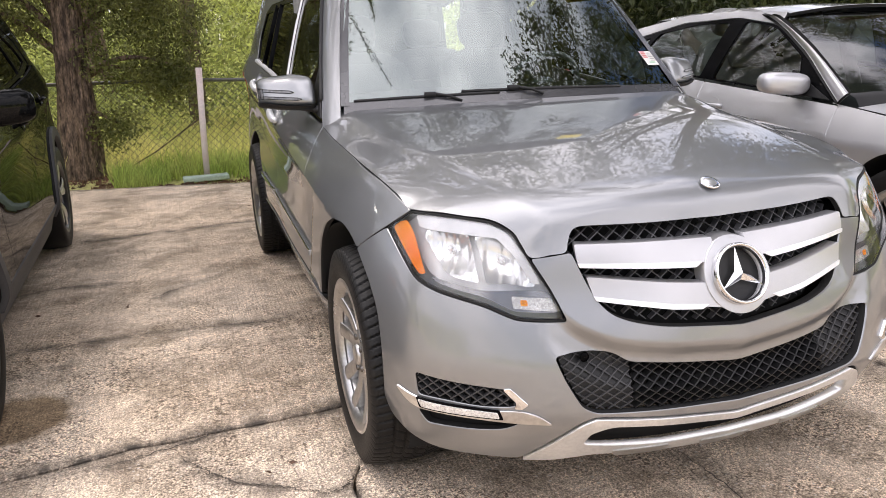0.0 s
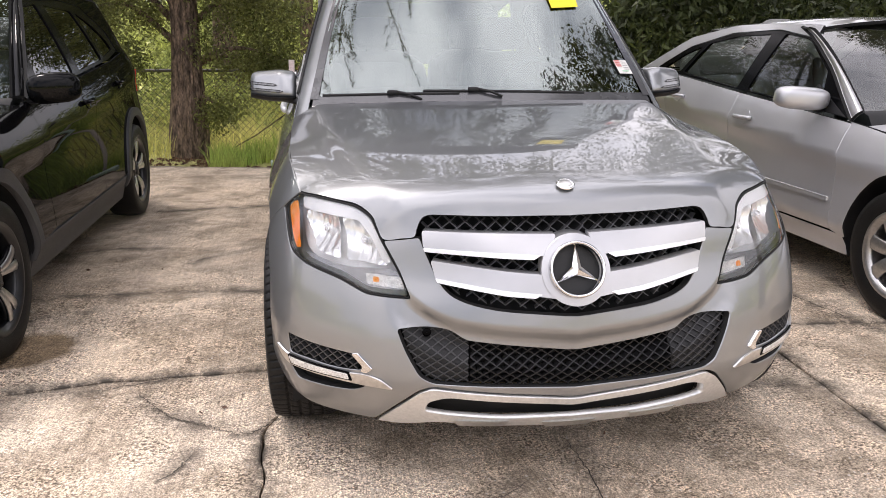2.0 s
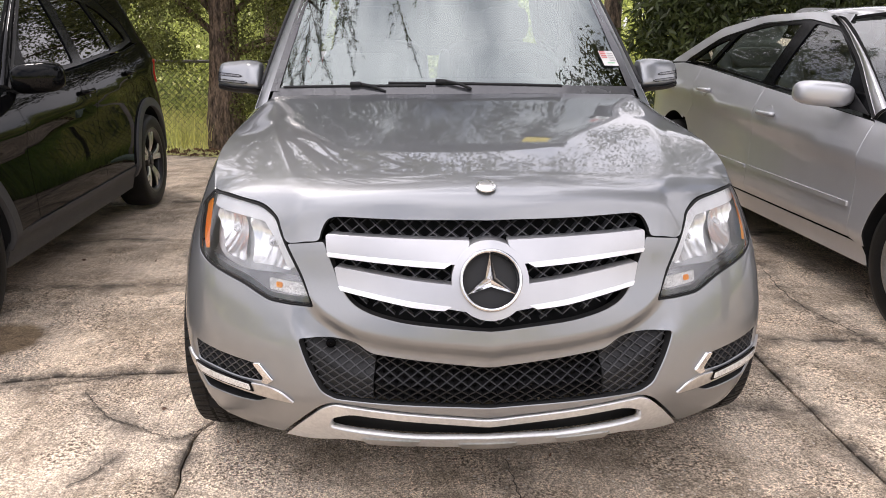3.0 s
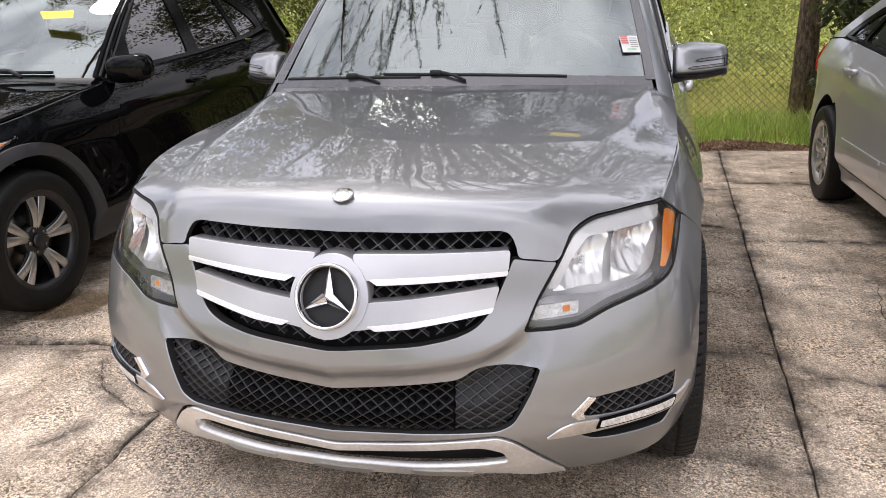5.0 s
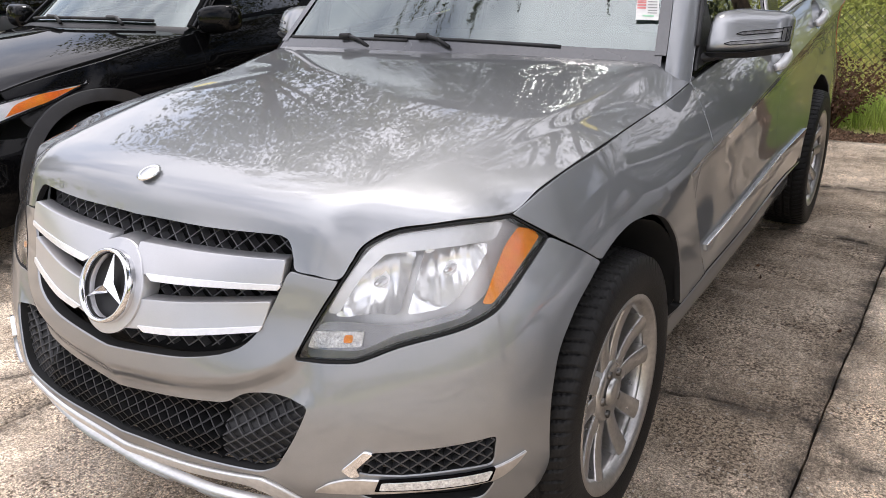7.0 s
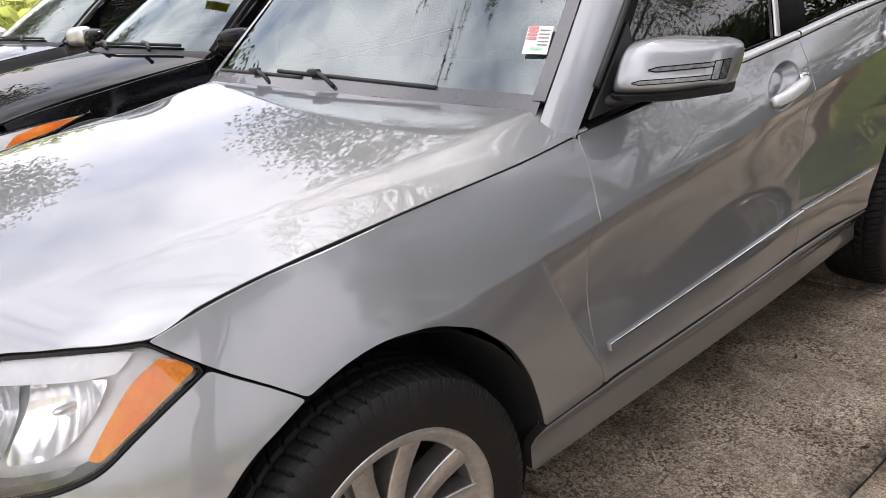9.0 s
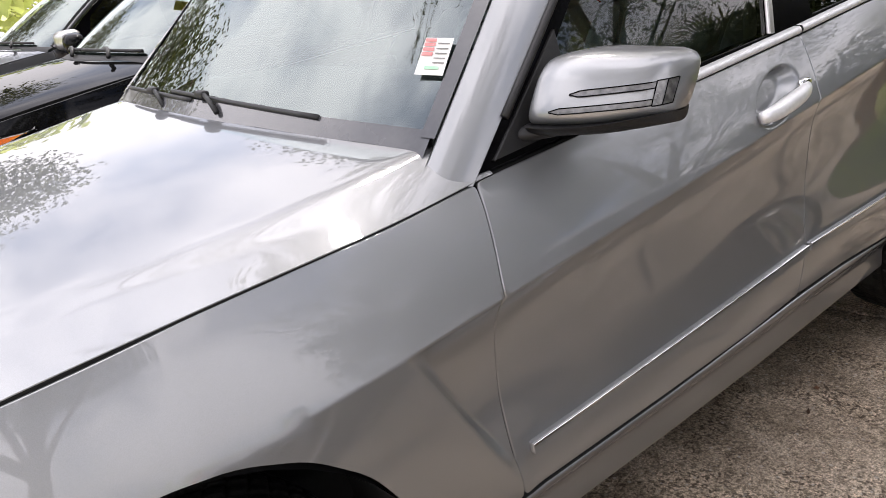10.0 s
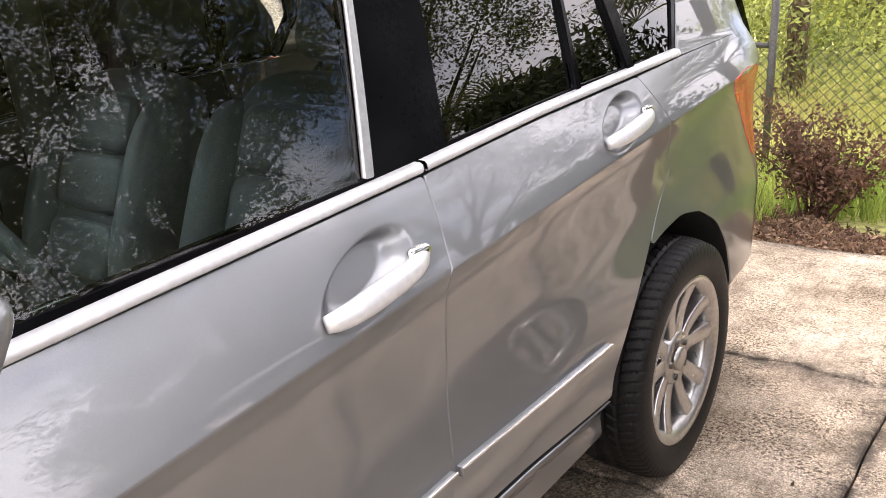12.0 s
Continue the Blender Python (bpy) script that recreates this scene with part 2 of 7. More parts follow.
NOSE_TIP = (.06, .02, .0, .0, .005, .025, .06, .105, .17, .25, .7)
OVER_WHEEL = (.05, .02, .0, .0, .0, .010, .035, .072, .125, .2, .5)


def crease_z(y):
    return .847 + .106 * (y - 1.53)


def belt_z(y):
    return 1.016 + .0927 * (y - 1.584)


def suv_side(y, z):
    t = z - crease_z(y)
    up = np.maximum(t, 0)
    glass = np.maximum(z - belt_z(y), 0)
    up = up - glass
    low = np.maximum(-t, 0)
    behind = y - (1.325 + .627 * (.82 - z))
    tuck = .029 * (1 - np.exp(-low / .060)) * step(.46, .18, low) * step(-.006, .035, behind)
    tuck = tuck + .016 * (1 - np.exp(-low / .03)) * step(.36, .14, low) * step(-.004, .03, behind) * (1 - step(1.5, 1.75, y))
    sill = .055 * step(.46, .36, z) + .03 * step(.32, .2, z)
    return .008 + .40 * up + 1.0 * up**2 + .27 * glass + .12 * glass**2 + tuck + sill


CREST = hermite((0, .33, .43, .51, .58), (.556, .588, .622, .68, .76))


def suv_draw_in(s, y, z):
    rows = [hermite(SUV_Z, r)(z) for r in (NOSE_MID, NOSE_GRILLE, NOSE_LAMP, NOSE_CORNER, NOSE_TIP, OVER_WHEEL)]
    at = np.array([0, .46, .72, .95, 1.16, 1.47])
    k = np.clip(np.searchsorted(at, s) - 1, 0, len(at) - 2)
    rows = np.stack(rows, 0)
    t = np.clip((s - at[k]) / (at[k + 1] - at[k]), 0, 1)
    pick = lambda j: np.take_along_axis(rows, np.clip(j, 0, len(at) - 1)[None], 0)[0]
    p0, p1, p2, p3 = pick(k - 1), pick(k), pick(k + 1), pick(k + 2)
    p0 = np.where(k == 0, p2, p0)
    nose = .5 * (2 * p1 + (p2 - p0) * t + (2 * p0 - 5 * p1 + 4 * p2 - p3) * t * t + (3 * p1 - p0 - 3 * p2 + p3) * t**3)
    t = CREST(s) - z
    nose = nose + .028 * step(0, .055, t) * (1 - step(.09, .14, t)) * (1 - step(.42, .56, s))
    w = step(.68, 1.40, y)
    rear = step(4.15, 4.75, y) * (.02 + .05 * np.abs(z - .7))
    return nose * (1 - w) + (suv_side(y, z) + rear) * w


SUV = Skin(SUV_PLAN, suv_draw_in)


# ---- mesh tools ----
from mathutils import geometry


def build(name, verts, faces, material, parent=None, label="", normals=None, smooth=True):
    me = bpy.data.meshes.new(name)
    me.from_pydata([tuple(v) for v in np.asarray(verts, float).tolist()], [], [tuple(f) for f in faces])
    if smooth:
        me.polygons.foreach_set("use_smooth", [True] * len(me.polygons))
    me.update()
    if normals is not None:
        me.normals_split_custom_set_from_vertices([tuple(v) for v in np.asarray(normals, float).tolist()])
    me.materials.append(material)
    ob = new(name, me)
    if parent is not None:
        ob.parent = parent
    if label:
        tagged(ob, label)
    return ob


def part(name, bm, material, parent, label="", smooth=False):
    me = bpy.data.meshes.new(name)
    bm.normal_update()
    bm.to_mesh(me)
    bm.free()
    if smooth:
        me.polygons.foreach_set("use_smooth", [True] * len(me.polygons))
    me.materials.append(material)
    ob = new(name, me)
    if parent is not None:
        ob.parent = parent
    if label:
        tagged(ob, label)
    return ob


def thing(name, label, category, group="", m=None):
    ob = tagged(new(name), label, category, group)
    if m is not None:
        ob.matrix_world = m
    return ob


def area2(p):
    x, y = np.asarray(p).T
    return float(np.sum(x * np.roll(y, -1) - np.roll(x, -1) * y)) / 2


def inside(pts, poly):
    pts, poly = np.asarray(pts, float), np.asarray(poly, float)
    a, b = poly, np.roll(poly, -1, 0)
    x, y = pts[:, :1], pts[:, 1:]
    cross = (a[None, :, 1] > y) != (b[None, :, 1] > y)
    with np.errstate(divide="ignore", invalid="ignore"):
        xi = (b[None, :, 0] - a[None, :, 0]) * (y - a[None, :, 1]) / (b[None, :, 1] - a[None, :, 1]) + a[None, :, 0]
    return (np.sum(cross & (x < xi), 1) % 2) == 1


def rounded(pts, r):
    """A closed outline with its corners rounded."""
    p = [np.array(q, float) for q in pts]
    out = []
    for i, b in enumerate(p):
        a, c = p[i - 1], p[(i + 1) % len(p)]
        la, lc = np.linalg.norm(a - b), np.linalg.norm(c - b)
        u, v = (a - b) / la, (c - b) / lc
        turn = math.acos(float(np.clip(-(u @ v), -1, 1)))
        k = min(r * (1 if turn > .5 else 3), .45 * la, .45 * lc)
        s, e = b + u * k, b + v * k
        m = 4 if turn > .2 else 2
        out += [(1 - t) ** 2 * s + 2 * t * (1 - t) * b + t * t * e for t in np.linspace(0, 1, m + 1)]
    return np.array(out)


def resampled(p, res):
    out = []
    for a, b in zip(p, np.roll(p, -1, 0)):
        k = max(1, int(np.ceil(np.linalg.norm(b - a) / res)))
        out += [a + (b - a) * j / k for j in range(k)]
    out = np.array(out)
    keep = np.linalg.norm(out - np.roll(out, 1, 0), axis=1) > 1e-4
    return out[keep]


def inset(p, d):
    """A closed outline, counter-clockwise, moved inwards by d."""
    t = np.roll(p, -1, 0) - np.roll(p, 1, 0)
    t /= np.linalg.norm(t, axis=1)[:, None] + 1e-9
    return p + d * np.stack([-t[:, 1], t[:, 0]], 1)


def mirror2(pts):
    """The right half of an outline, from the middle line round to it again, made whole."""
    return list(pts) + [(-a, b) for a, b in reversed(pts) if abs(a) > 1e-6]


def flip(pts):
    return [(-a, b) for a, b in pts]


class Surface:
    """Any surface given by a place function of two coordinates."""

    def __init__(self, place):
        self.place = place

    def at(self, a, b, push=0.0):
        p = self.place(np.asarray(a, float), np.asarray(b, float))
        return p - self.normal(a, b) * push if np.any(push) else p

    def normal(self, a, b):
        e = .004
        n = np.cross(self.place(a + e, b) - self.place(a - e, b), self.place(a, b + e) - self.place(a, b - e))
        return n / (np.linalg.norm(n, axis=-1, keepdims=True) + 1e-12)


def shade_seam(ob, faces):
    """Turns the inner edges of body panels black, for the shade inside the gaps."""
    if faces:
        ob.data.materials.append(VOID)
        for k in faces:
            ob.data.polygons[k].material_index = 1


def panel(name, skin, pts, material, parent, r=.012, gap=.0024, lip=.014, push=0.0, res=.03, holes=(), label="", bulge=None, lines=()):
    """A sheet cut out of a skin along an outline, with holes, gaps round it and edges that turn in."""
    loops = []
    for i, q in enumerate([pts, *holes]):
        q = np.asarray(q, float)
        if area2(q) < 0:
            q = q[::-1]
        q = resampled(rounded(q, r), res)
        loops.append(inset(q, gap if i == 0 else -gap))
    lo, hi = loops[0].min(0), loops[0].max(0)
    g = np.stack(np.meshgrid(np.arange(lo[0] + res / 2, hi[0], res), np.arange(lo[1] + res / 2, hi[1], res), indexing="ij"), -1).reshape(-1, 2)
    ok = inside(g, loops[0])
    for q in loops[1:]:
        ok &= ~inside(g, q)
    g = g[ok]
    edge = np.concatenate(loops)
    if len(g):
        far = np.ones(len(g), bool)
        for k in range(0, len(edge), 200):
            far &= np.min(np.linalg.norm(g[:, None] - edge[None, k:k + 200], axis=-1), 1) > .45 * res
        g = g[far]
    extra, runs = [], []
    for line in lines:
        q = np.asarray(line, float)
        ok = inside(q, loops[0])
        for h in loops[1:]:
            ok &= ~inside(q, h)
        ok &= np.min(np.linalg.norm(q[:, None] - edge[None], axis=-1), 1) > .004
        for i in range(len(q)):
            if ok[i]:
                if i and ok[i - 1]:
                    runs.append((len(extra) - 1, len(extra)))
                extra.append(q[i])
    if extra and len(g):
        ex = np.array(extra)
        far = np.ones(len(g), bool)
        for k in range(0, len(ex), 200):
            far &= np.min(np.linalg.norm(g[:, None] - ex[None, k:k + 200], axis=-1), 1) > .3 * res
        g = g[far]
    flat = np.concatenate([edge, g] + ([np.array(extra)] if extra else []))
    edges, start = [], 0
    for q in loops:
        edges += [(start + i, start + (i + 1) % len(q)) for i in range(len(q))]
        start += len(q)
    base = len(edge) + len(g)
    edges += [(base + a, base + b) for a, b in runs]
    v2, _, tris, *_ = geometry.delaunay_2d_cdt([Vector(p) for p in flat.tolist()], edges, [], 0, 1e-6)
    v2 = np.array([tuple(v) for v in v2])
    mid = np.array([v2[list(f)].mean(0) for f in tris])
    ok = inside(mid, loops[0])
    for q in loops[1:]:
        ok &= ~inside(mid, q)
    faces = []
    for f, k in zip(tris, ok):
        if k:
            f = list(f)
            faces.append(f if area2(v2[f]) > 0 else f[::-1])
    where = lambda a, b: skin.at(a, b, push + (bulge(a, b) if bulge else 0))

    def facing(a, b):
        if not bulge:
            return skin.normal(a, b)
        e = .003
        n = np.cross(where(a + e, b) - where(a - e, b), where(a, b + e) - where(a, b - e))
        return n / (np.linalg.norm(n, axis=-1, keepdims=True) + 1e-12)
    p3, n3 = where(v2[:, 0], v2[:, 1]), facing(v2[:, 0], v2[:, 1])
    verts, norms, dark = [p3], [n3], []
    count = len(p3)
    if lip:
        for i, q in enumerate(loops):
            a, n = where(q[:, 0], q[:, 1]), facing(q[:, 0], q[:, 1])
            b = skin.at(q[:, 0], q[:, 1], push + lip + (bulge(q[:, 0], q[:, 1]) if bulge else 0))
            t = np.roll(a, -1, 0) - np.roll(a, 1, 0)
            side = np.cross(t, n) * (1 if i == 0 else -1)
            side /= np.linalg.norm(side, axis=1)[:, None] + 1e-9
            k = len(q)
            verts += [a, a + (b - a) * min(.0055 / lip, .5), b]
            norms += [side * .45 + n * .9, side * .9 + n * .4, side]
            for r_ in (0, 1):
                for j in range(k):
                    o_ = count + r_ * k
                    f = [o_ + j, o_ + k + j, o_ + k + (j + 1) % k, o_ + (j + 1) % k]
                    if r_ and gap > 0 and material in (PAINT, SEDAN_PAINT, BLACK_PAINT):
                        dark.append(len(faces))
                    faces.append(f if i == 0 else f[::-1])
            count += 3 * k
    ob = build(name, np.concatenate(verts), faces, material, parent, label, np.concatenate(norms))
    shade_seam(ob, dark)
    return ob


def patch(name, grid, material, parent, label="", lip=0.0, flipped=False, normals=None):
    """A sheet through a grid of places."""
    g = np.asarray(grid, float)
    a, b = g.shape[:2]
    n = np.cross(np.gradient(g, axis=0), np.gradient(g, axis=1))
    n /= np.linalg.norm(n, axis=-1, keepdims=True) + 1e-12
    if flipped:
        n = -n
    if normals is not None:
        n = normals / np.linalg.norm(normals, axis=-1, keepdims=True)
    idx = np.arange(a * b).reshape(a, b)
    q = np.stack([idx[:-1, :-1], idx[1:, :-1], idx[1:, 1:], idx[:-1, 1:]], -1).reshape(-1, 4)
    faces = (q[:, ::-1] if flipped else q).tolist()
    dark = []
    verts, norms, count = [g.reshape(-1, 3)], [n.reshape(-1, 3)], a * b
    if lip:
        ring = np.r_[idx[:, 0], idx[-1, 1:], idx[-2::-1, -1], idx[0, -2:0:-1]]
        p, m = verts[0][ring], norms[0][ring]
        t = np.roll(p, -1, 0) - np.roll(p, 1, 0)
        side = np.cross(t, m) * (-1 if flipped else 1)
        side /= np.linalg.norm(side, axis=1)[:, None] + 1e-9
        k = len(ring)
        verts += [p, p - m * min(.002, lip * .5), p - m * lip]
        norms += [side * .8 + m * .6, side, side]
        for r_ in (0, 1):
            for j in range(k):
                o_ = count + r_ * k
                f = [o_ + j, o_ + k + j, o_ + k + (j + 1) % k, o_ + (j + 1) % k]
                if r_ and material in (PAINT, SEDAN_PAINT, BLACK_PAINT):
                    dark.append(len(faces))
                faces.append(f[::-1] if flipped else f)
    ob = build(name, np.concatenate(verts), faces, material, parent, label, np.concatenate(norms))
    shade_seam(ob, dark)
    return ob


def lathe(name, profile, material, parent, axis="x", n=48, label="", smooth=True, centre=(0, 0, 0), wobble=None):
    """Turns a profile of (along, radius) about an axis."""
    pr = np.asarray(profile, float)
    ang = np.linspace(0, 2 * np.pi, n, endpoint=False)
    rad = pr[:, 1][:, None] + (wobble(pr[:, 0][:, None], ang[None], pr[:, 1][:, None]) if wobble else 0)
    c, s = rad * np.cos(ang), rad * np.sin(ang)
    al = np.repeat(pr[:, :1], n, 1)
    g = np.stack({"x": (al, c, s), "y": (s, al, c), "z": (c, s, al)}[axis], -1) + np.array(centre)
    k = len(pr)
    idx = np.arange(k * n).reshape(k, n)
    q = np.stack([idx[:-1], np.roll(idx, -1, 1)[:-1], np.roll(idx, -1, 1)[1:], idx[1:]], -1).reshape(-1, 4)
    return build(name, g.reshape(-1, 3), q.tolist(), material, parent, label, smooth=smooth)


def tube(name, path, radius, material, parent, n=8, label="", closed=False, flat=1.0):
    """A round bar along a path; radius may change along it."""
    p = np.asarray(path, float)
    k = len(p)
    r = np.broadcast_to(np.asarray(radius, float), (k,))
    t = np.roll(p, -1, 0) - np.roll(p, 1, 0) if closed else np.gradient(p, axis=0)
    t /= np.linalg.norm(t, axis=1)[:, None] + 1e-12
    up = np.array((0, 0, 1.0)) if abs(t[:, 2]).mean() < .85 else np.array((0, 1.0, 0))
    a = np.cross(t, up)
    a /= np.linalg.norm(a, axis=1)[:, None] + 1e-12
    b = np.cross(a, t)
    ang = np.linspace(0, 2 * np.pi, n, endpoint=False)
    g = p[:, None] + r[:, None, None] * (np.cos(ang)[None, :, None] * a[:, None] + flat * np.sin(ang)[None, :, None] * b[:, None])
    idx = np.arange(k * n).reshape(k, n)
    nxt = np.roll(idx, -1, 0) if closed else idx[1:]
    cur = idx if closed else idx[:-1]
    faces = np.stack([cur, np.roll(cur, -1, 1), np.roll(nxt, -1, 1), nxt], -1).reshape(-1, 4).tolist()
    if not closed:
        faces += [idx[0][::-1].tolist(), idx[-1].tolist()]
    return build(name, g.reshape(-1, 3), faces, material, parent, label)


def block(name, size, material, parent, m=None, bevel=.01, segments=2, label="", smooth=True):
    """A box with rounded edges, its middle at the pose m."""
    bm = bmesh.new()
    bmesh.ops.create_cube(bm, size=1)
    bmesh.ops.scale(bm, vec=size, verts=bm.verts)
    if bevel:
        bmesh.ops.bevel(bm, geom=bm.edges[:], offset=min(bevel, .45 * min(size)), segments=segments, affect="EDGES", profile=.6)
    if m is not None:
        bmesh.ops.transform(bm, matrix=m, verts=bm.verts)
    return part(name, bm, material, parent, label, smooth)


def pillow(name, size, material, parent, m=None, power=3.0, n=14, label=""):
    """A soft rounded form (a superellipsoid)."""
    u, v = np.meshgrid(np.linspace(-np.pi, np.pi, 2 * n, endpoint=False), np.linspace(-np.pi / 2, np.pi / 2, n), indexing="ij")
    sp = lambda w: np.sign(w) * np.abs(w) ** (2 / power)
    g = np.stack([sp(np.cos(v)) * sp(np.cos(u)) * size[0] / 2, sp(np.cos(v)) * sp(np.sin(u)) * size[1] / 2, sp(np.sin(v)) * size[2] / 2], -1).reshape(-1, 3)
    if m is not None:
        g = g @ np.array(m.to_3x3()).T + np.array(m.translation)
    idx = np.arange(2 * n * n).reshape(2 * n, n)
    q = np.stack([idx[:, :-1], np.roll(idx, -1, 0)[:, :-1], np.roll(idx, -1, 0)[:, 1:], idx[:, 1:]], -1).reshape(-1, 4)
    return build(name, g, q.tolist(), material, parent, label)


def lattice(name, skin, poly, wide, high, thick, deep, push, material, parent, label=""):
    """A net of crossed bars that fills an outline on a skin."""
    poly = np.asarray(poly, float)
    lo, hi = poly.min(0), poly.max(0)
    verts, faces = [], []
    slope = high / wide
    for sign in (1, -1):
        ends = sorted((-sign * slope * lo[0], -sign * slope * hi[0]))
        first = math.floor((lo[1] + ends[0]) / high)
        for k in range(first, int((hi[1] + ends[1]) / high) + 2):
            c = k * high
            a = np.arange(math.floor(lo[0] / wide) * wide, hi[0], wide / 8)
            mid = 0 if sign > 0 else 1
            z = c + sign * slope * a
            ok = inside(np.stack([a, z], 1), poly)
            run = []
            for i in range(len(a) + 1):
                if i < len(a) and ok[i]:
                    run.append(i)
                    continue
                if len(run) > 1:
                    s_, z_ = a[run], z[run]
                    base = len(verts)
                    for dz, dp in ((thick / 2, 0), (thick / 2, deep), (-thick / 2, deep), (-thick / 2, 0)):
                        verts += skin.at(s_, z_ + dz, push + dp + .0008 * mid).tolist()
                    m = len(run)
                    for j in range(m - 1):
                        for q in range(4):
                            faces.append((base + q * m + j, base + q * m + j + 1, base + (q + 1) % 4 * m + j + 1, base + (q + 1) % 4 * m + j))
                run = []
    return build(name, verts, faces, material, parent, label, smooth=False)


# ---- the silver off-roader ----
def wheel(parent, centre, radius, width, rim_r, side, rim_material, spokes, tread=True):
    """Tyre, rim, hub cap and brake disc; side is +1 where the wheel faces +x."""
    x0, y0, z0 = centre
    w = width
    out = []
    groove = lambda a: .008 if tread and min(abs(a - c) for c in (-.055, -.018, .018, .055)) < .0045 else 0
    prof = [(-w * .46, rim_r - .004), (-w * .5, rim_r + .02), (-w * .5, radius - .045), (-w * .46, radius - .016)]
    for a in np.linspace(-w * .42, w * .42, 57):
        prof.append((a, radius - .004 - .010 * (abs(a) / (w * .42)) ** 4 - groove(a)))
    prof += [(w * .46, radius - .016), (w * .495, radius - .045), (w * .5, radius - .075), (w * .485, rim_r + .022), (w * .46, rim_r + .004), (w * .44, rim_r - .003)]

    def blocks(al, ang, rad):
        cut = (np.sin(ang * 76 + al * 60) > .88) & (np.abs(al) > .058) & (rad > radius - .03)
        sipe = (np.sin(ang * 60 - al * 90) > .9) & (np.abs(al) <= .058) & (rad > radius - .008)
        return -.009 * cut - .005 * sipe
    hub = lathe("wheel", [(w * .40, rim_r - .004), (w * .42, rim_r - .014), (w * .30, rim_r - .024), (-w * .4, rim_r - .024), (-w * .42, rim_r)], rim_material, parent, n=64)
    lathe("tyre", prof, RUBBER, hub, n=760 if tread else 96, wobble=blocks if tread else None)
    lathe("brake_disc", [(-.02, .02), (-.02, rim_r * .72), (0, rim_r * .72), (0, .02)], DISC, hub, n=40)
    # black disc in place of the shade behind the spokes
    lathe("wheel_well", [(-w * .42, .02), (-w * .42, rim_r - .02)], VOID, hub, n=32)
    lathe("rim_lip", [(w * .36, rim_r - .030), (w * .43, rim_r - .020), (w * .465, rim_r - .006), (w * .47, rim_r + .004), (w * .45, rim_r + .008)], rim_material, hub, n=72)
    cap_x = w * .36
    lathe("hub_cap", [(cap_x - .004, .036), (cap_x + .004, .034), (cap_x + .008, .026), (cap_x + .009, .001)], spokes[1], hub, n=28)
    lathe("hub", [(cap_x - .05, .085), (cap_x - .012, .080), (cap_x - .004, .068), (cap_x - .008, .037), (cap_x - .012, .001)], spokes[0], hub, n=40)
    for k in range(5):
        a = 2 * np.pi * (k + .5) / 5
        lathe("wheel_nut", [(cap_x - .012, .011), (cap_x + .001, .010), (cap_x + .002, .001)], DISC, hub, n=8, centre=(0, .056 * np.cos(a), .056 * np.sin(a)))
    spokes[2](hub, rim_r, cap_x, spokes)
    ob = hub
    ob.location = centre
    if side < 0:
        ob.rotation_euler = (0, 0, math.pi)
    return ob


def spoke(name, parent, a0, a1, r0, r1, w0, w1, x0, x1, material, thick=.028, bow=.012, crown=.004):
    """One spoke from angle a0 at r0 to angle a1 at r1, tapering, with a crowned face."""
    t = np.linspace(0, 1, 9)
    ang, rad = a0 + (a1 - a0) * t**1.1, r0 + (r1 - r0) * t
    x = x0 + (x1 - x0) * t + bow * np.sin(np.pi * t)
    wid = w0 + (w1 - w0) * t
    rows = []
    for i in range(len(t)):
        u = np.array((0, np.cos(ang[i]), np.sin(ang[i])))
        v = np.array((0, -np.sin(ang[i]), np.cos(ang[i])))
        c = u * rad[i] + np.array((x[i], 0, 0))
        ex = np.array((1.0, 0, 0))
        h = wid[i] / 2
        rows.append([c - v * h * .8 - ex * thick, c - v * h - ex * .005, c - v * h * .97 - ex * .001, c - v * h * .90, c + ex * crown, c + v * h * .90, c + v * h * .97 - ex * .001, c + v * h - ex * .005, c + v * h * .8 - ex * thick])
    g = np.array(rows)
    k, m = g.shape[:2]
    idx = np.arange(k * m).reshape(k, m)
    q = np.stack([idx[:-1, :-1], idx[:-1, 1:], idx[1:, 1:], idx[1:, :-1]], -1).reshape(-1, 4)
    return build(name, g.reshape(-1, 3), q.tolist(), material, parent)


def twin_spokes(hub, rim_r, cap_x, kit):
    for k in range(5):
        a = 2 * np.pi * k / 5 + np.pi / 2
        for s in (-1, 1):
            spoke("spoke", hub, a + s * .275, a + s * .268, .060, rim_r - .010, .042, .052, cap_x - .012, cap_x + .014, kit[0], thick=.052, crown=.002, bow=-.010)
        spoke("web", hub, a, a, .045, .105, .052, .066, cap_x - .014, cap_x - .016, kit[0], thick=.05, crown=.002, bow=0)


def suv_wheels(car):
    for y in (.927, 3.685):
        for side in (1, -1):
            wheel(car, (side * (.782 if y < 2 else .795), y, .357), .357, .235, .243, side, ALLOY, (ALLOY, ALLOY, twin_spokes))


LAMP = [(1.02, .886), (1.10, .833), (1.05, .806), (.967, .762), (.915, .73), (.84, .706), (.772, .691), (.697, .673), (.645, .652),
        (.612, .64), (.48, .63), (.52, .706), (.578, .785), (.624, .848), (.685, .873), (.772, .882), (.885, .889)]
GRILLE = [(0, .592), (.23, .611), (.315, .628), (.365, .648), (.402, .685), (.432, .74), (.462, .80), (.474, .842), (.45, .856), (.40, .857), (0, .848)]
LOW_GRILLE = [(0, .484), (.32, .518), (.36, .545), (.412, .552), (.514, .55), (.487, .488), (.445, .42), (.41, .402), (.2, .392), (0, .381)]
FOG_NET = [(.885, .49), (.765, .476), (.64, .466), (.603, .432), (.625, .423), (.7, .419), (.81, .429), (.879, .430)]
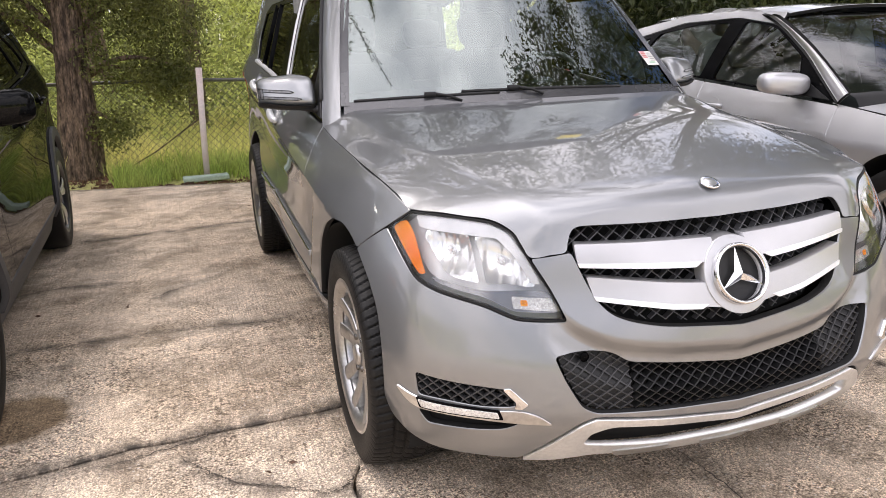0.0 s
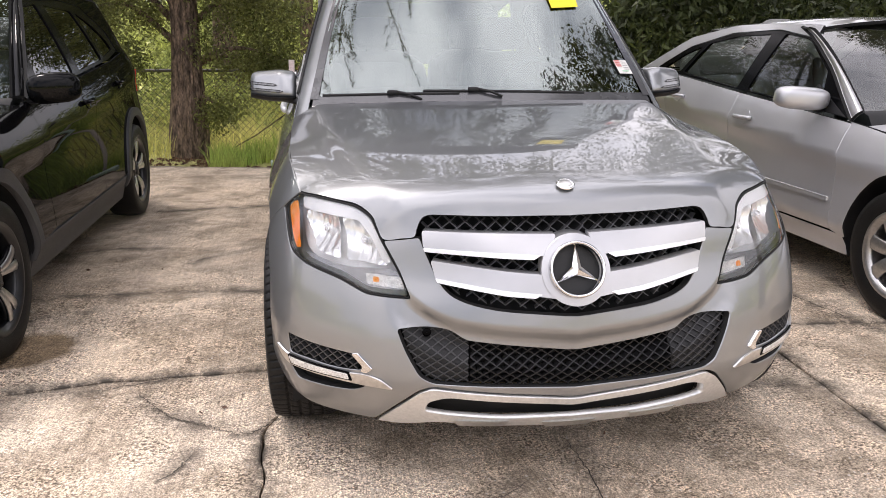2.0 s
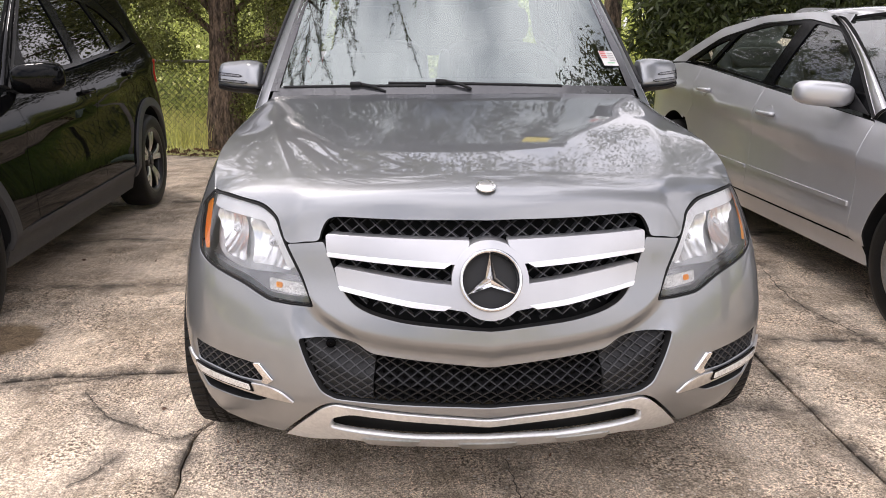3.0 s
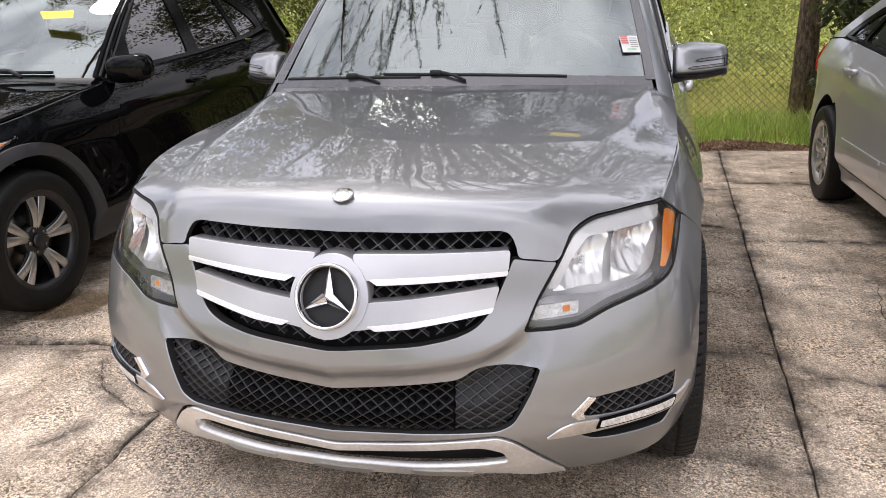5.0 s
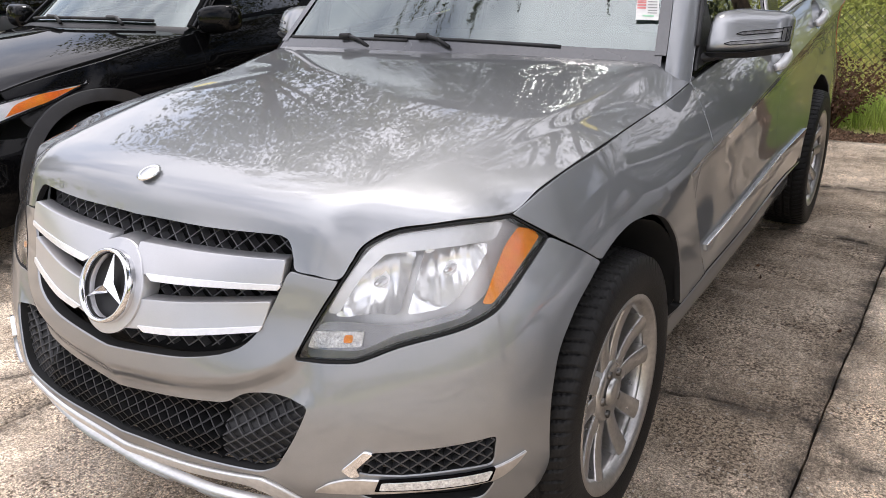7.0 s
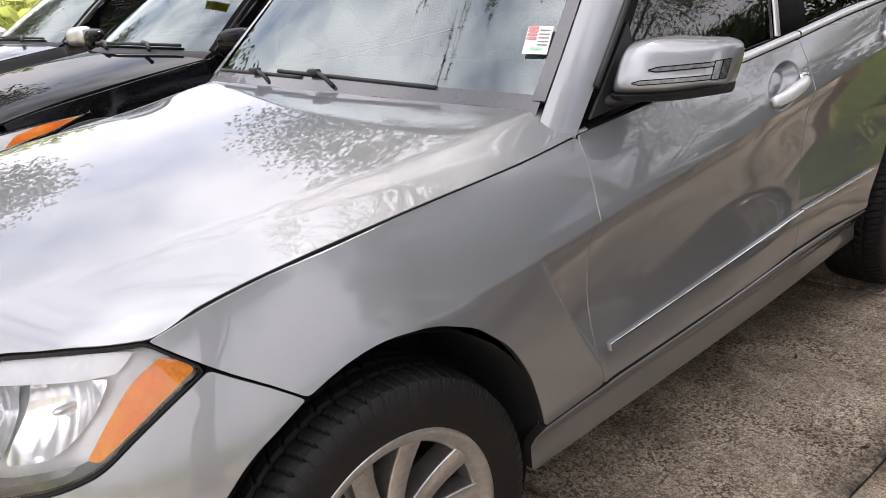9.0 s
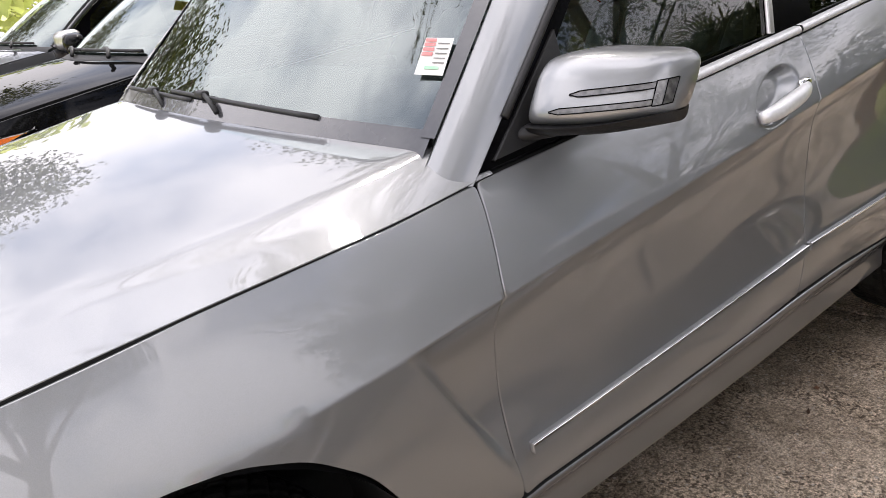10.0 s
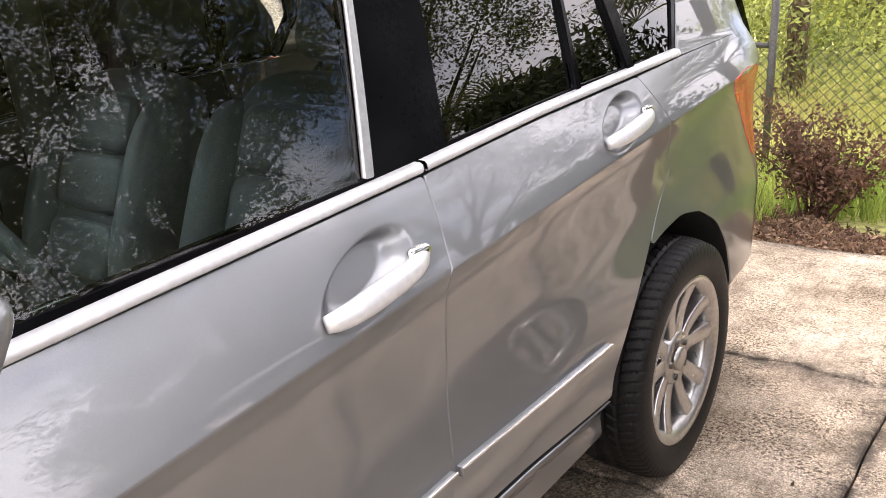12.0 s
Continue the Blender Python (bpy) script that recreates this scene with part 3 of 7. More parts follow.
FOG_SLOT = [(.885, .384), (.862, .346), (.713, .347), (.65, .353), (.607, .374), (.70, .380)]
BLADE = [(.955, .437), (.89, .422), (.70, .409), (.60, .413), (.555, .400), (.523, .375), (.60, .378), (.70, .384), (.885, .393), (.918, .407)]
HOOK = [(.600, .419), (.583, .432), (.628, .473), (.646, .470), (.612, .436), (.618, .421)]
DRL = [(.875, .419), (.66, .408), (.655, .392), (.865, .399)]
BUMPER = [(0, .347), (.41, .391), (.45, .375), (.61, .236), (.70, .240), (.86, .250), (.965, .274), (1.018, .318), (1.03, .37), (1.022, .43), (1.02, .52), (1.055, .622), (1.127, .69),
          (1.243, .748), (1.19, .785), (1.102, .832), (1.05, .806), (.967, .762), (.915, .73), (.84, .706), (.772, .691), (.697, .673), (.645, .652),
          (.612, .64), (.48, .63), (.52, .706), (.578, .787), (.52, .792), (.462, .80), (.432, .74), (.402, .685), (.365, .648), (.315, .628), (.23, .611), (0, .592)]
SKID = [(0, .343), (.41, .387), (.447, .371), (.605, .232), (.52, .228), (.40, .252), (.2, .236), (0, .228)]
SKID_SLOT = [(0, .318), (.37, .357), (.42, .337), (.437, .302), (.38, .292), (.2, .277), (0, .277)]
FENDER = [(1.102, .834), (1.02, .886), (1.12, .916), (1.24, .938), (1.5, .968), (1.85, .995), (2.03, 1.016), (2.025, .984), (1.987, .848), (1.995, .708), (1.995, .56),
          (2.0, .452), (1.90, .446), (1.79, .44), (1.775, .50), (1.747, .582), (1.69, .67), (1.60, .745), (1.50, .784), (1.40, .792), (1.32, .778), (1.243, .748), (1.19, .785)]
FRONT_DOOR = [(2.032, 1.018), (2.025, .984), (1.987, .848), (1.995, .708), (1.995, .56), (2.0, .452), (2.45, .457), (2.81, .46), (3.03, .472), (3.072, .584), (3.097, .796),
              (3.090, .968), (3.127, 1.112), (2.6, 1.068)]
REAR_DOOR = [(3.127, 1.112), (3.090, .968), (3.097, .796), (3.072, .584), (3.03, .472), (3.31, .47), (3.69, .446), (3.70, .50), (3.78, .60), (3.95, .775), (4.07, .93),
             (4.014, 1.055), (3.945, 1.182), (3.5, 1.148)]
QUARTER = [(3.945, 1.182), (4.014, 1.055), (4.07, .93), (3.95, .775), (3.955, .755), (4.03, .772), (4.145, .787), (4.28, .765), (4.40, .705), (4.50, .60), (4.555, .48), (4.57, .36), (4.85, .36),
           (4.95, .80), (4.79, 1.13), (4.62, 1.235), (4.23, 1.207)]
SILL = [(1.79, .437), (1.9, .444), (2.45, .453), (3.03, .467), (3.31, .465), (3.69, .442), (3.72, .40), (3.74, .30), (3.0, .285), (1.80, .30)]
# windows
FRONT_GLASS = [(2.30, 1.078), (2.30, 1.205), (2.60, 1.495), (2.70, 1.52), (3.10, 1.53), (3.075, 1.396), (3.004, 1.130)]
MIRROR_SAIL = [(2.075, 1.040), (2.30, 1.235), (2.296, 1.062)]
REAR_GLASS = [(3.215, 1.152), (3.255, 1.388), (3.28, 1.528), (3.72, 1.52), (3.69, 1.372), (3.668, 1.190)]
QUARTER_LIGHT = [(3.69, 1.193), (3.712, 1.372), (3.74, 1.515), (3.87, 1.51), (3.87, 1.364), (3.910, 1.207)]
REAR_QUARTER = [(3.955, 1.21), (3.935, 1.36), (3.93, 1.50), (4.20, 1.49), (4.25, 1.348), (4.185, 1.225)]
SIDE_FRAME = [(2.035, 1.024), (2.32, 1.282), (2.62, 1.545), (3.0, 1.565), (4.10, 1.545), (4.26, 1.50), (4.285, 1.35), (4.21, 1.216), (3.5, 1.155), (2.6, 1.075)]
ROOF_RAIL = [(2.62, 1.546), (3.0, 1.567), (4.10, 1.547), (4.26, 1.502), (4.287, 1.35), (4.21, 1.212), (4.62, 1.24), (4.78, 1.135), (4.80, 1.20), (4.72, 1.42), (4.6, 1.58), (4.3, 1.60), (3.0, 1.62), (2.68, 1.60)]
BELT_TRIM = [(2.045, 1.022), (2.6, 1.071), (3.127, 1.116), (3.5, 1.152), (4.20, 1.208), (4.205, 1.224), (3.5, 1.170), (3.127, 1.133), (2.6, 1.088), (2.055, 1.036)]


HOOD_EDGE = [(.574, .790), (.600, .82), (.626, .851), (.687, .876), (.774, .885), (.887, .892), (1.02, .889), (1.12, .919), (1.24, .941), (1.5, .971), (1.85, .998), (2.028, 1.019)]
HOOD_RIM = SUV.at(*np.array(HOOD_EDGE).T)
RIM_X, RIM_Z = hermite(HOOD_RIM[:, 1], HOOD_RIM[:, 0]), hermite(HOOD_RIM[:, 1], HOOD_RIM[:, 2])

FLANK_Z = hermite((.35, .38, .42, .50, .60, .70, .85, 1.0, 1.3, 1.57), (.792, .836, .871, .895, .909, .926, *RIM_Z(np.array((.85, 1.0, 1.3, 1.57)))))


def hood_top(x, y):
    yy = y - .17 * x**2 * (1 - step(.35, 1.0, y))
    z = hermite((.20, .29, .305, .322, .345, .40, .5, .7, 1.0, 1.3, 1.55), (.70, .82, .855, .90, .925, .944, .961, .991, 1.031, 1.064, 1.088))(yy)
    return z - .036 * (np.abs(x) / .7) ** 2.2 * (1 - .6 * step(1.15, 1.55, y))


def hood_height(x, y):
    """A shallow dome, a folded step along each flank, and a flatter flank that falls to the wing."""
    a = np.abs(x)
    yc = np.clip(y, .30, 1.57)
    crest = hermite((.30, .38, .53, .73, .99, 1.3, 1.56), (.475, .495, .535, .585, .64, .695, .725))(yc)
    top = hood_top(x, y)
    rim_y = np.clip(yc, .35, 1.57)
    rx, rz = RIM_X(rim_y), RIM_Z(rim_y)
    wide = np.maximum(rx - crest, .03)
    over = a - crest
    soft = .014 + .018 * (1 - step(.36, .60, yc))
    over = .5 * (over + np.sqrt(over**2 + soft**2))
    t = over / wide
    even = FLANK_Z(rim_y)
    fall = np.maximum(hood_top(rx, rim_y) - even, .012)
    q = over / np.minimum(.055, .7 * wide)
    first = q - .5 * ((q - 1) + np.sqrt((q - 1) ** 2 + .02)) + .0035
    k = .46 * (1 - step(1.1, 1.42, yc)) * step(.42, .80, yc)
    shape = k * first + (1 - k) * t**1.1
    return top - fall * np.minimum(shape, 1.15) + (rz - even) * np.exp(-np.maximum(rx - a, 0) / .035)


def shield_base(x):
    """Where the windscreen meets the cowl."""
    a = np.abs(x)
    return 1.495 + .105 * a**2, 1.099 - .026 * a**2


def suv_hood(car):
    front = spline([(0, .852), (.20, .855), (.40, .860), (.446, .857), (.463, .845), (.472, .824), (.480, .801), (.52, .795), (.574, .790), (.600, .82), (.626, .851), (.687, .876), (.774, .885), (.887, .892), (1.018, .889)], 8)
    f3 = SUV.at(front[:, 0], front[:, 1], .0)
    n, m = len(f3), 84
    g, nn = np.zeros((n, m, 3)), np.zeros((n, m, 3))
    for i in range(n):
        u = i / (n - 1)
        end = f3[i, 0] / f3[-1, 0]
        begin = min(f3[i, 0] / float(RIM_X(np.clip(f3[i, 1], .35, 1.57))), 1.0)
        xb = .81 * end
        yb = shield_base(xb)[0] + .046 + .002 * step(.6, .8, xb)
        v = np.linspace(0, 1, m) ** 1.5
        y = f3[i, 1] + (yb - f3[i, 1]) * v
        x = RIM_X(np.clip(y, .35, 1.57)) * (begin + (end - begin) * v**.8)
        x[0] = f3[i, 0]
        z = hood_height(x, y)
        reach = np.interp(f3[i, 0], (.42, .44, .50, .545, .60), (.04, .022, .022, .03, .05))
        lift = (f3[i, 2] - hood_height(f3[i, 0], f3[i, 1])) * np.exp(-((y - f3[i, 1]) / reach))
        g[i] = np.stack([x, y, z + lift], 1)
        e = .004
        nx = -(hood_height(x + e, y) - hood_height(x - e, y)) / (2 * e)
        ny = -(hood_height(x, y + e) - hood_height(x, y - e)) / (2 * e) + lift / reach
        nn[i] = np.stack([nx, ny, np.ones(m)], 1)
    full = np.concatenate([(g[:0:-1]) * (-1, 1, 1), g])
    patch("bonnet", full, PAINT, car, lip=.016, normals=np.concatenate([(nn[:0:-1]) * (-1, 1, 1), nn]))


def suv_front(car):
    holes = [mirror2(LOW_GRILLE)] + [q for p in (FOG_NET, FOG_SLOT) for q in (p, flip(p))]
    bumper = panel("front_bumper", SUV, mirror2(BUMPER), PAINT, car, r=.012, holes=holes, lip=.03, res=.02, lines=crest_lines())
    # near-black sheets put the shade of the hollow into colour behind each opening
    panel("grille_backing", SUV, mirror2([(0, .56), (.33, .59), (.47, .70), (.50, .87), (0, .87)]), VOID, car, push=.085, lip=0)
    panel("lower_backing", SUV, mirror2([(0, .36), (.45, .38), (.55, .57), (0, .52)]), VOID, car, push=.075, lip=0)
    lattice("grille_net", SUV, mirror2(GRILLE), .050, .034, .0026, .02, .044, NET_GREY, car, "dark grey diamond net in the grille")
    mid = mirror2([(0, .49), (.305, .52), (.305, .396), (0, .384)])
    lattice("lower_net", SUV, mid, .038, .0235, .0030, .025, .018, BLACK_PLASTIC, car)
    for f in (lambda p: p, flip):
        side = f([(.308, .52), (.345, .54), (.36, .547), (.412, .554), (.514, .552), (.487, .488), (.445, .42), (.41, .402), (.308, .396)])
        panel("grille_blank", SUV, side, BLACK_PLASTIC, car, push=.030, lip=.01, res=.014)
        lattice("blank_ribs", SUV, side, .038, .0235, .0028, .006, .021, GREY_PLASTIC, car)
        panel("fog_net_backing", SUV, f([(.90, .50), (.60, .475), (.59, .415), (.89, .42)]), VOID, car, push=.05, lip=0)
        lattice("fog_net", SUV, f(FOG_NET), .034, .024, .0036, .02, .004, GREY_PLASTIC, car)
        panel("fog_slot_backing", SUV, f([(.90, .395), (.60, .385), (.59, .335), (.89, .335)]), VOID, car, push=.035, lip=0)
        blade = panel("fog_blade", SUV, f(BLADE), BRUSHED, car, push=-.007, lip=.018, r=.006, gap=.0)
        panel("hook_trim", SUV, f(HOOK), CHROME, car, push=-.008, lip=.018, r=.004, gap=.0)
        panel("day_light", SUV, f(DRL), HAZY, blade, push=-.0105, lip=.01, r=.004, gap=.0)
        panel("day_light_edge", SUV, f([(.882, .424), (.655, .413), (.645, .388), (.872, .395)]), TRIM_BLACK, blade, push=-.0085, lip=.006, r=.004, gap=0)
    s0 = SUV.at(np.array([-.43]), np.array([.534]))[0]
    lathe("parking_sensor", [(0, .013), (-.004, .012), (-.004, .001)], TRIM_BLACK, car, axis="y", n=20, centre=s0 + (0, .012, 0))
    panel("skid_plate", SUV, mirror2(SKID), SKID_CHROME, car, push=-.006, lip=.03, r=.01, holes=[mirror2(SKID_SLOT)], label="dull chromed lower bumper trim")
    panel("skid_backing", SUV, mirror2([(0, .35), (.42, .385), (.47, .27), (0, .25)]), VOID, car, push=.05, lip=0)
    for s in (-.27, 0, .27):
        panel("skid_tab", SUV, [(s - .085, .252 + abs(s) * .05), (s + .085, .252 + abs(s) * .05), (s + .07, .226 + abs(s) * .05), (s - .07, .226 + abs(s) * .05)], BRUSHED, car, push=-.010, lip=.02, r=.006, gap=0)
    # louvres and emblem
    for f in (lambda p: p, flip):
        up = f([(.05, .808), (.20, .812), (.456, .818), (.448, .772), (.20, .762), (.074, .752)])
        low = f([(.078, .704), (.20, .714), (.425, .738), (.408, .690), (.20, .662), (.045, .640)])
        arch = lambda zc: (lambda a, b: .9 * np.abs(b - zc) ** 1.5)
        panel("upper_louvre", SUV, up, SATIN, car, push=-.004, lip=.035, r=.008, gap=0)
        panel("lower_louvre", SUV, low, SATIN, car, push=-.004, lip=.035, r=.008, gap=0)
        panel("louvre_edge", SUV, f([(.10, .756), (.20, .762), (.448, .773), (.444, .763), (.20, .749), (.12, .745)]), BRIGHT_TRIM, car, push=-.007, lip=.03, r=.003, gap=0)
        panel("louvre_edge", SUV, f([(.10, .655), (.20, .664), (.409, .692), (.402, .681), (.20, .651), (.12, .645)]), BRIGHT_TRIM, car, push=-.007, lip=.03, r=.003, gap=0)
    ang = np.linspace(0, 2 * np.pi, 40, endpoint=False)
    ring = lambda r: np.stack([r * np.cos(ang), .716 + .93 * r * np.sin(ang)], 1)
    panel("emblem_boss", SUV, ring(.101), SATIN, car, push=-.008, lip=.05, gap=0, r=.002, holes=[ring(.074)], res=.02)
    c = SUV.at(np.array([0.0]), np.array([.716]))[0]
    nrm = SUV.normal(np.array([0.0]), np.array([.716]))[0]
    tilt = math.degrees(math.atan2(nrm[2], -nrm[1]))
    em = pose(*(c + nrm * .012), -tilt)
    emblem = lathe("emblem_ring", [(-.006, .070), (.0, .0685), (.008, .0715), (.012, .0755), (.008, .0795), (-.006, .081), (-.03, .081)], CHROME, car, axis="y", n=64)
    flipm = Matrix.Diagonal((1, -1, 1, 1))
    emblem.data.transform(em @ flipm)
    emblem.data.flip_normals()
    disc = lathe("emblem_disc", [(.022, .071), (.020, .001)], BLACK_PLASTIC, emblem, axis="y", n=40)
    disc.data.transform(em)
    disc.data.flip_normals()
    bm = bmesh.new()
    for k in range(3):
        a = math.pi / 2 + 2 * math.pi * k / 3
        d, e = Vector((math.cos(a), 0, math.sin(a))), Vector((-math.sin(a), 0, math.cos(a)))
        base = bm.verts.new(Vector((0, -.008, 0)))
        tip = bm.verts.new(d * .0715 + Vector((0, .003, 0)))
        l, r = bm.verts.new(e * .0135 + d * .0078 + Vector((0, .006, 0))), bm.verts.new(-e * .0135 + d * .0078 + Vector((0, .006, 0)))
        bm.faces.new((base, r, tip))
        bm.faces.new((base, tip, l))
    bmesh.ops.transform(bm, matrix=em, verts=bm.verts)
    bmesh.ops.recalc_face_normals(bm, faces=bm.faces[:])
    part("three_arm_emblem", bm, CHROME, emblem)
    yb, zb = .352, hood_height(np.array(0.0), np.array(.352)) + .004
    badge = lathe("bonnet_badge", [(0, .027), (.003, .027), (.0045, .024), (.0045, .018)], CHROME, car, axis="z", n=32)
    badge.data.transform(pose(0, yb, zb, 24))
    inner = lathe("badge_face", [(.003, .0185), (.0042, .016), (.0045, .001)], BRUSHED, badge, axis="z", n=24)
    inner.data.transform(pose(0, yb, zb, 24))


def suv_lamps(car):
    for f in (lambda p: p, flip):
        pts = np.array(LAMP)
        ccw = pts if area2(pts) > 0 else pts[::-1]
        rim_in = inset(ccw, .0055).tolist()
        lamp = panel("headlight", SUV, f(LAMP), LAMP_GLASS, car, push=.001, lip=.0, gap=.006, r=.015, label="clear slightly hazed headlight")
        panel("lamp_seal", SUV, f(LAMP), VOID, lamp, push=-.001, lip=.02, gap=.001, r=.015, holes=[f(rim_in)])
        panel("lamp_housing", SUV, f(inset(ccw, .007).tolist()), LAMP_WHITE, lamp, push=.052, lip=-.045, gap=0, r=.02)
        panel("lamp_brow", SUV, f([(.548, .722), (.585, .785), (.640, .845), (.70, .866), (.80, .875), (.93, .880), (1.0, .874), (.965, .850), (.80, .842), (.672, .832), (.618, .790), (.572, .722)]), LAMP_WHITE, lamp, push=.010, lip=.0, r=.008, gap=0)
        panel("side_reflector", SUV, f([(1.072, .848), (1.084, .833), (1.045, .811), (.965, .768), (.908, .738), (.884, .742), (.930, .79), (.985, .835), (1.035, .858)]), AMBER, lamp, push=.012, lip=.0, r=.008, gap=0, label="amber side reflector")
        panel("lower_trim", SUV, f([(.545, .703), (.61, .706), (.70, .704), (.77, .716), (.84, .731), (.865, .733), (.84, .720), (.77, .704), (.70, .690), (.65, .668), (.62, .655), (.505, .648), (.52, .69)]), LAMP_DARK, lamp, push=.018, lip=.0, r=.01, gap=0)
        sig = panel("turn_signal", SUV, f([(.518, .684), (.628, .692), (.622, .664), (.504, .652)]), HAZY, lamp, push=.013, lip=.02, r=.006, gap=0)
        panel("signal_bulb", SUV, f([(.585, .683), (.604, .684), (.602, .670), (.583, .669)]), AMBER, sig, push=.011, lip=.01, r=.005, gap=0)
        for quad, cs, cz, ra, rb in (([(.560, .712), (.700, .722), (.742, .838), (.668, .832), (.612, .785)], .660, .772, .085, .066), ([(.716, .722), (.820, .740), (.905, .795), (.945, .842), (.762, .842)], .825, .795, .105, .058)):
            hollow = lambda p, q, cs=cs, cz=cz, ra=ra, rb=rb: .034 * np.clip(1 - ((np.abs(p) - cs - .35 * (q - cz)) / ra) ** 2 - ((q - cz) / rb) ** 2, 0, 1) + .0010 * np.sin(np.abs(p) * 200)
            bowl = panel("bowl", SUV, f(quad), REFLECTOR, lamp, push=.020, lip=0, gap=0, r=.012, res=.012, bulge=hollow)
            c = SUV.at(np.array([cs]), np.array([cz]), .05)[0] * ((1, 1, 1) if f(LAMP)[0][0] > 0 else (-1, 1, 1))
            pillow("bulb", (.016, .05, .016), REFLECTOR, bowl, pose(*c), power=2.2, n=8)


def crease_lines(a, b):
    s = np.arange(a, b, .02)
    y = s - .46
    return [np.stack([s, crease_z(y) + d], 1) for d in (-.016, -.004, 0, .004, .016)]


def crest_lines():
    s = np.arange(-.56, .5601, .014)
    return [np.stack([s, CREST(np.abs(s)) - d], 1) for d in (-.006, .0, .008, .02, .034, .048, .057)]


def suv_sides(car):
    def dish(cs, cz):
        def g(a, b):
            u = np.abs(a) - cs
            v = b - cz - .30 * u
            rr = np.sqrt((u / .115) ** 2 + (v / .050) ** 2)
            return .034 * (1 - step(.52, 1.0, rr))
        return g
    for f in (lambda p: p, flip):
        sg = 1 if f([(1, 0)])[0][0] > 0 else -1
        panel("front_wing", SUV, f(FENDER), PAINT, car, lip=.022, res=.022, lines=[f(q) for q in crease_lines(1.62, 2.0)] + [f(np.stack([1.785 + o + np.linspace(.01, .20, 16), .82 - np.linspace(.01, .20, 16) / .627], 1)) for o in (-.006, .008, .022, .035)])
        for nm, poly, h in (("front_door", FRONT_DOOR, (2.925, 1.003)), ("rear_door", REAR_DOOR, (3.79, 1.098))):
            ring = []
            for k in (1.02, .98, .93, .87, .8, .72, .64, .56, .45):
                t = np.linspace(0, 2 * np.pi, 44)
                u = .115 * k * np.cos(t)
                ring.append(f(np.stack([h[0] + u, h[1] + .30 * u + .050 * k * np.sin(t)], 1)))
            door = panel(nm, SUV, f(poly), PAINT, car, lip=.02, res=.022, bulge=dish(*h), lines=[f(q) for q in crease_lines(1.97, 4.1)] + ring)
            u = np.linspace(-1, 1, 17)
            path_s, path_z = h[0] + .112 * u, h[1] - .0135 + .0165 * u
            p = SUV.at(sg * path_s, path_z, -.008 - .016 * (1 - u**4))
            tube("handle", p, .0105 + .0065 * (1 - u**2) ** .7, BRIGHT_TRIM, door, n=14, flat=1.25, label="bright metal door handle")
            pillow("lock_cap", (.02, .055, .03), CHROME, door, pose(*SUV.at(np.array([sg * (h[0] + .10)]), np.array([h[1] + .010]), -.012)[0]), n=8)
        panel("rear_quarter", SUV, f(QUARTER), PAINT, car, lip=.022, res=.03, lines=[f(q) for q in crease_lines(3.97, 4.9)])
        panel("sill_cover", SUV, f(SILL), PAINT, car, lip=.03, res=.03, push=-.006)
        strip = lambda s: .531 + (.588 - .531) * np.clip((s - 2.03) / 1.05, 0, 1) + .004 * np.clip((s - 3.08) / .6, 0, 1)
        for a, b in ((2.035, 3.066), (3.082, 3.665)):
            s = np.linspace(a, b, 14)
            w = .011
            poly = [(q, strip(q) + w) for q in s] + [(q, strip(q) - w) for q in s[::-1]]
            panel("rub_strip", SUV, f(poly), PAINT, car, push=-.013, lip=.016, r=.003, gap=0, res=.02)
            s = np.linspace(a, b, 14)
            poly = [(q, strip(q) + w + .0006) for q in s] + [(q, strip(q) + w - .0022) for q in s[::-1]]
            panel("strip_bright", SUV, f(poly), CHROME, car, push=-.016, lip=.006, r=.002, gap=0, res=.02)
        holes = [f(q) for q in (FRONT_GLASS, REAR_GLASS, QUARTER_LIGHT, REAR_QUARTER)]
        frame_ = panel("window_frame", SUV, f(SIDE_FRAME), TRIM_BLACK, car, push=.004, lip=.03, r=.012, holes=holes, res=.03)
        panel("mirror_sail", SUV, f(MIRROR_SAIL), BLACK_PLASTIC, frame_, push=-.004, lip=.01, r=.006)
        panel("front_window", SUV, f(FRONT_GLASS), SIDE_GLASS, car, push=.010, lip=0, gap=-.01)
        for q in (REAR_GLASS, QUARTER_LIGHT, REAR_QUARTER):
            panel("rear_window", SUV, f(q), DARK_GLASS, car, push=.010, lip=0, gap=-.008)
        for a, b in ((2.32, 3.122), (3.132, 4.20)):
            q = np.linspace(a, b, 30)
            mid = np.interp(q, (2.05, 2.6, 3.127, 3.5, 4.2), (1.029, 1.0795, 1.1245, 1.161, 1.216))
            rows = [SUV.at(sg * q, mid + h, d) for h, d in ((-.0095, .004), (-.0088, -.007), (-.005, -.0115), (0, -.013), (.005, -.0125), (.0088, -.009), (.0095, .006))]
            patch("belt_trim", np.array(rows), BRIGHT_TRIM, car, "polished window sill trim", flipped=sg > 0)
        for q in ([(3.668, 1.18), (3.695, 1.372), (3.735, 1.53), (3.745, 1.53), (3.707, 1.372), (3.686, 1.18)], [(3.915, 1.20), (3.878, 1.364), (3.88, 1.53), (3.92, 1.53), (3.93, 1.36), (3.948, 1.20)],
                  [(3.00, 1.13), (3.075, 1.396), (3.10, 1.53), (3.112, 1.53), (3.088, 1.396), (3.018, 1.13)]):
            panel("window_bar", SUV, f(q), BRUSHED if q[0][0] < 3.1 else TRIM_BLACK, car, push=-.002, lip=.01, r=.003, gap=0)
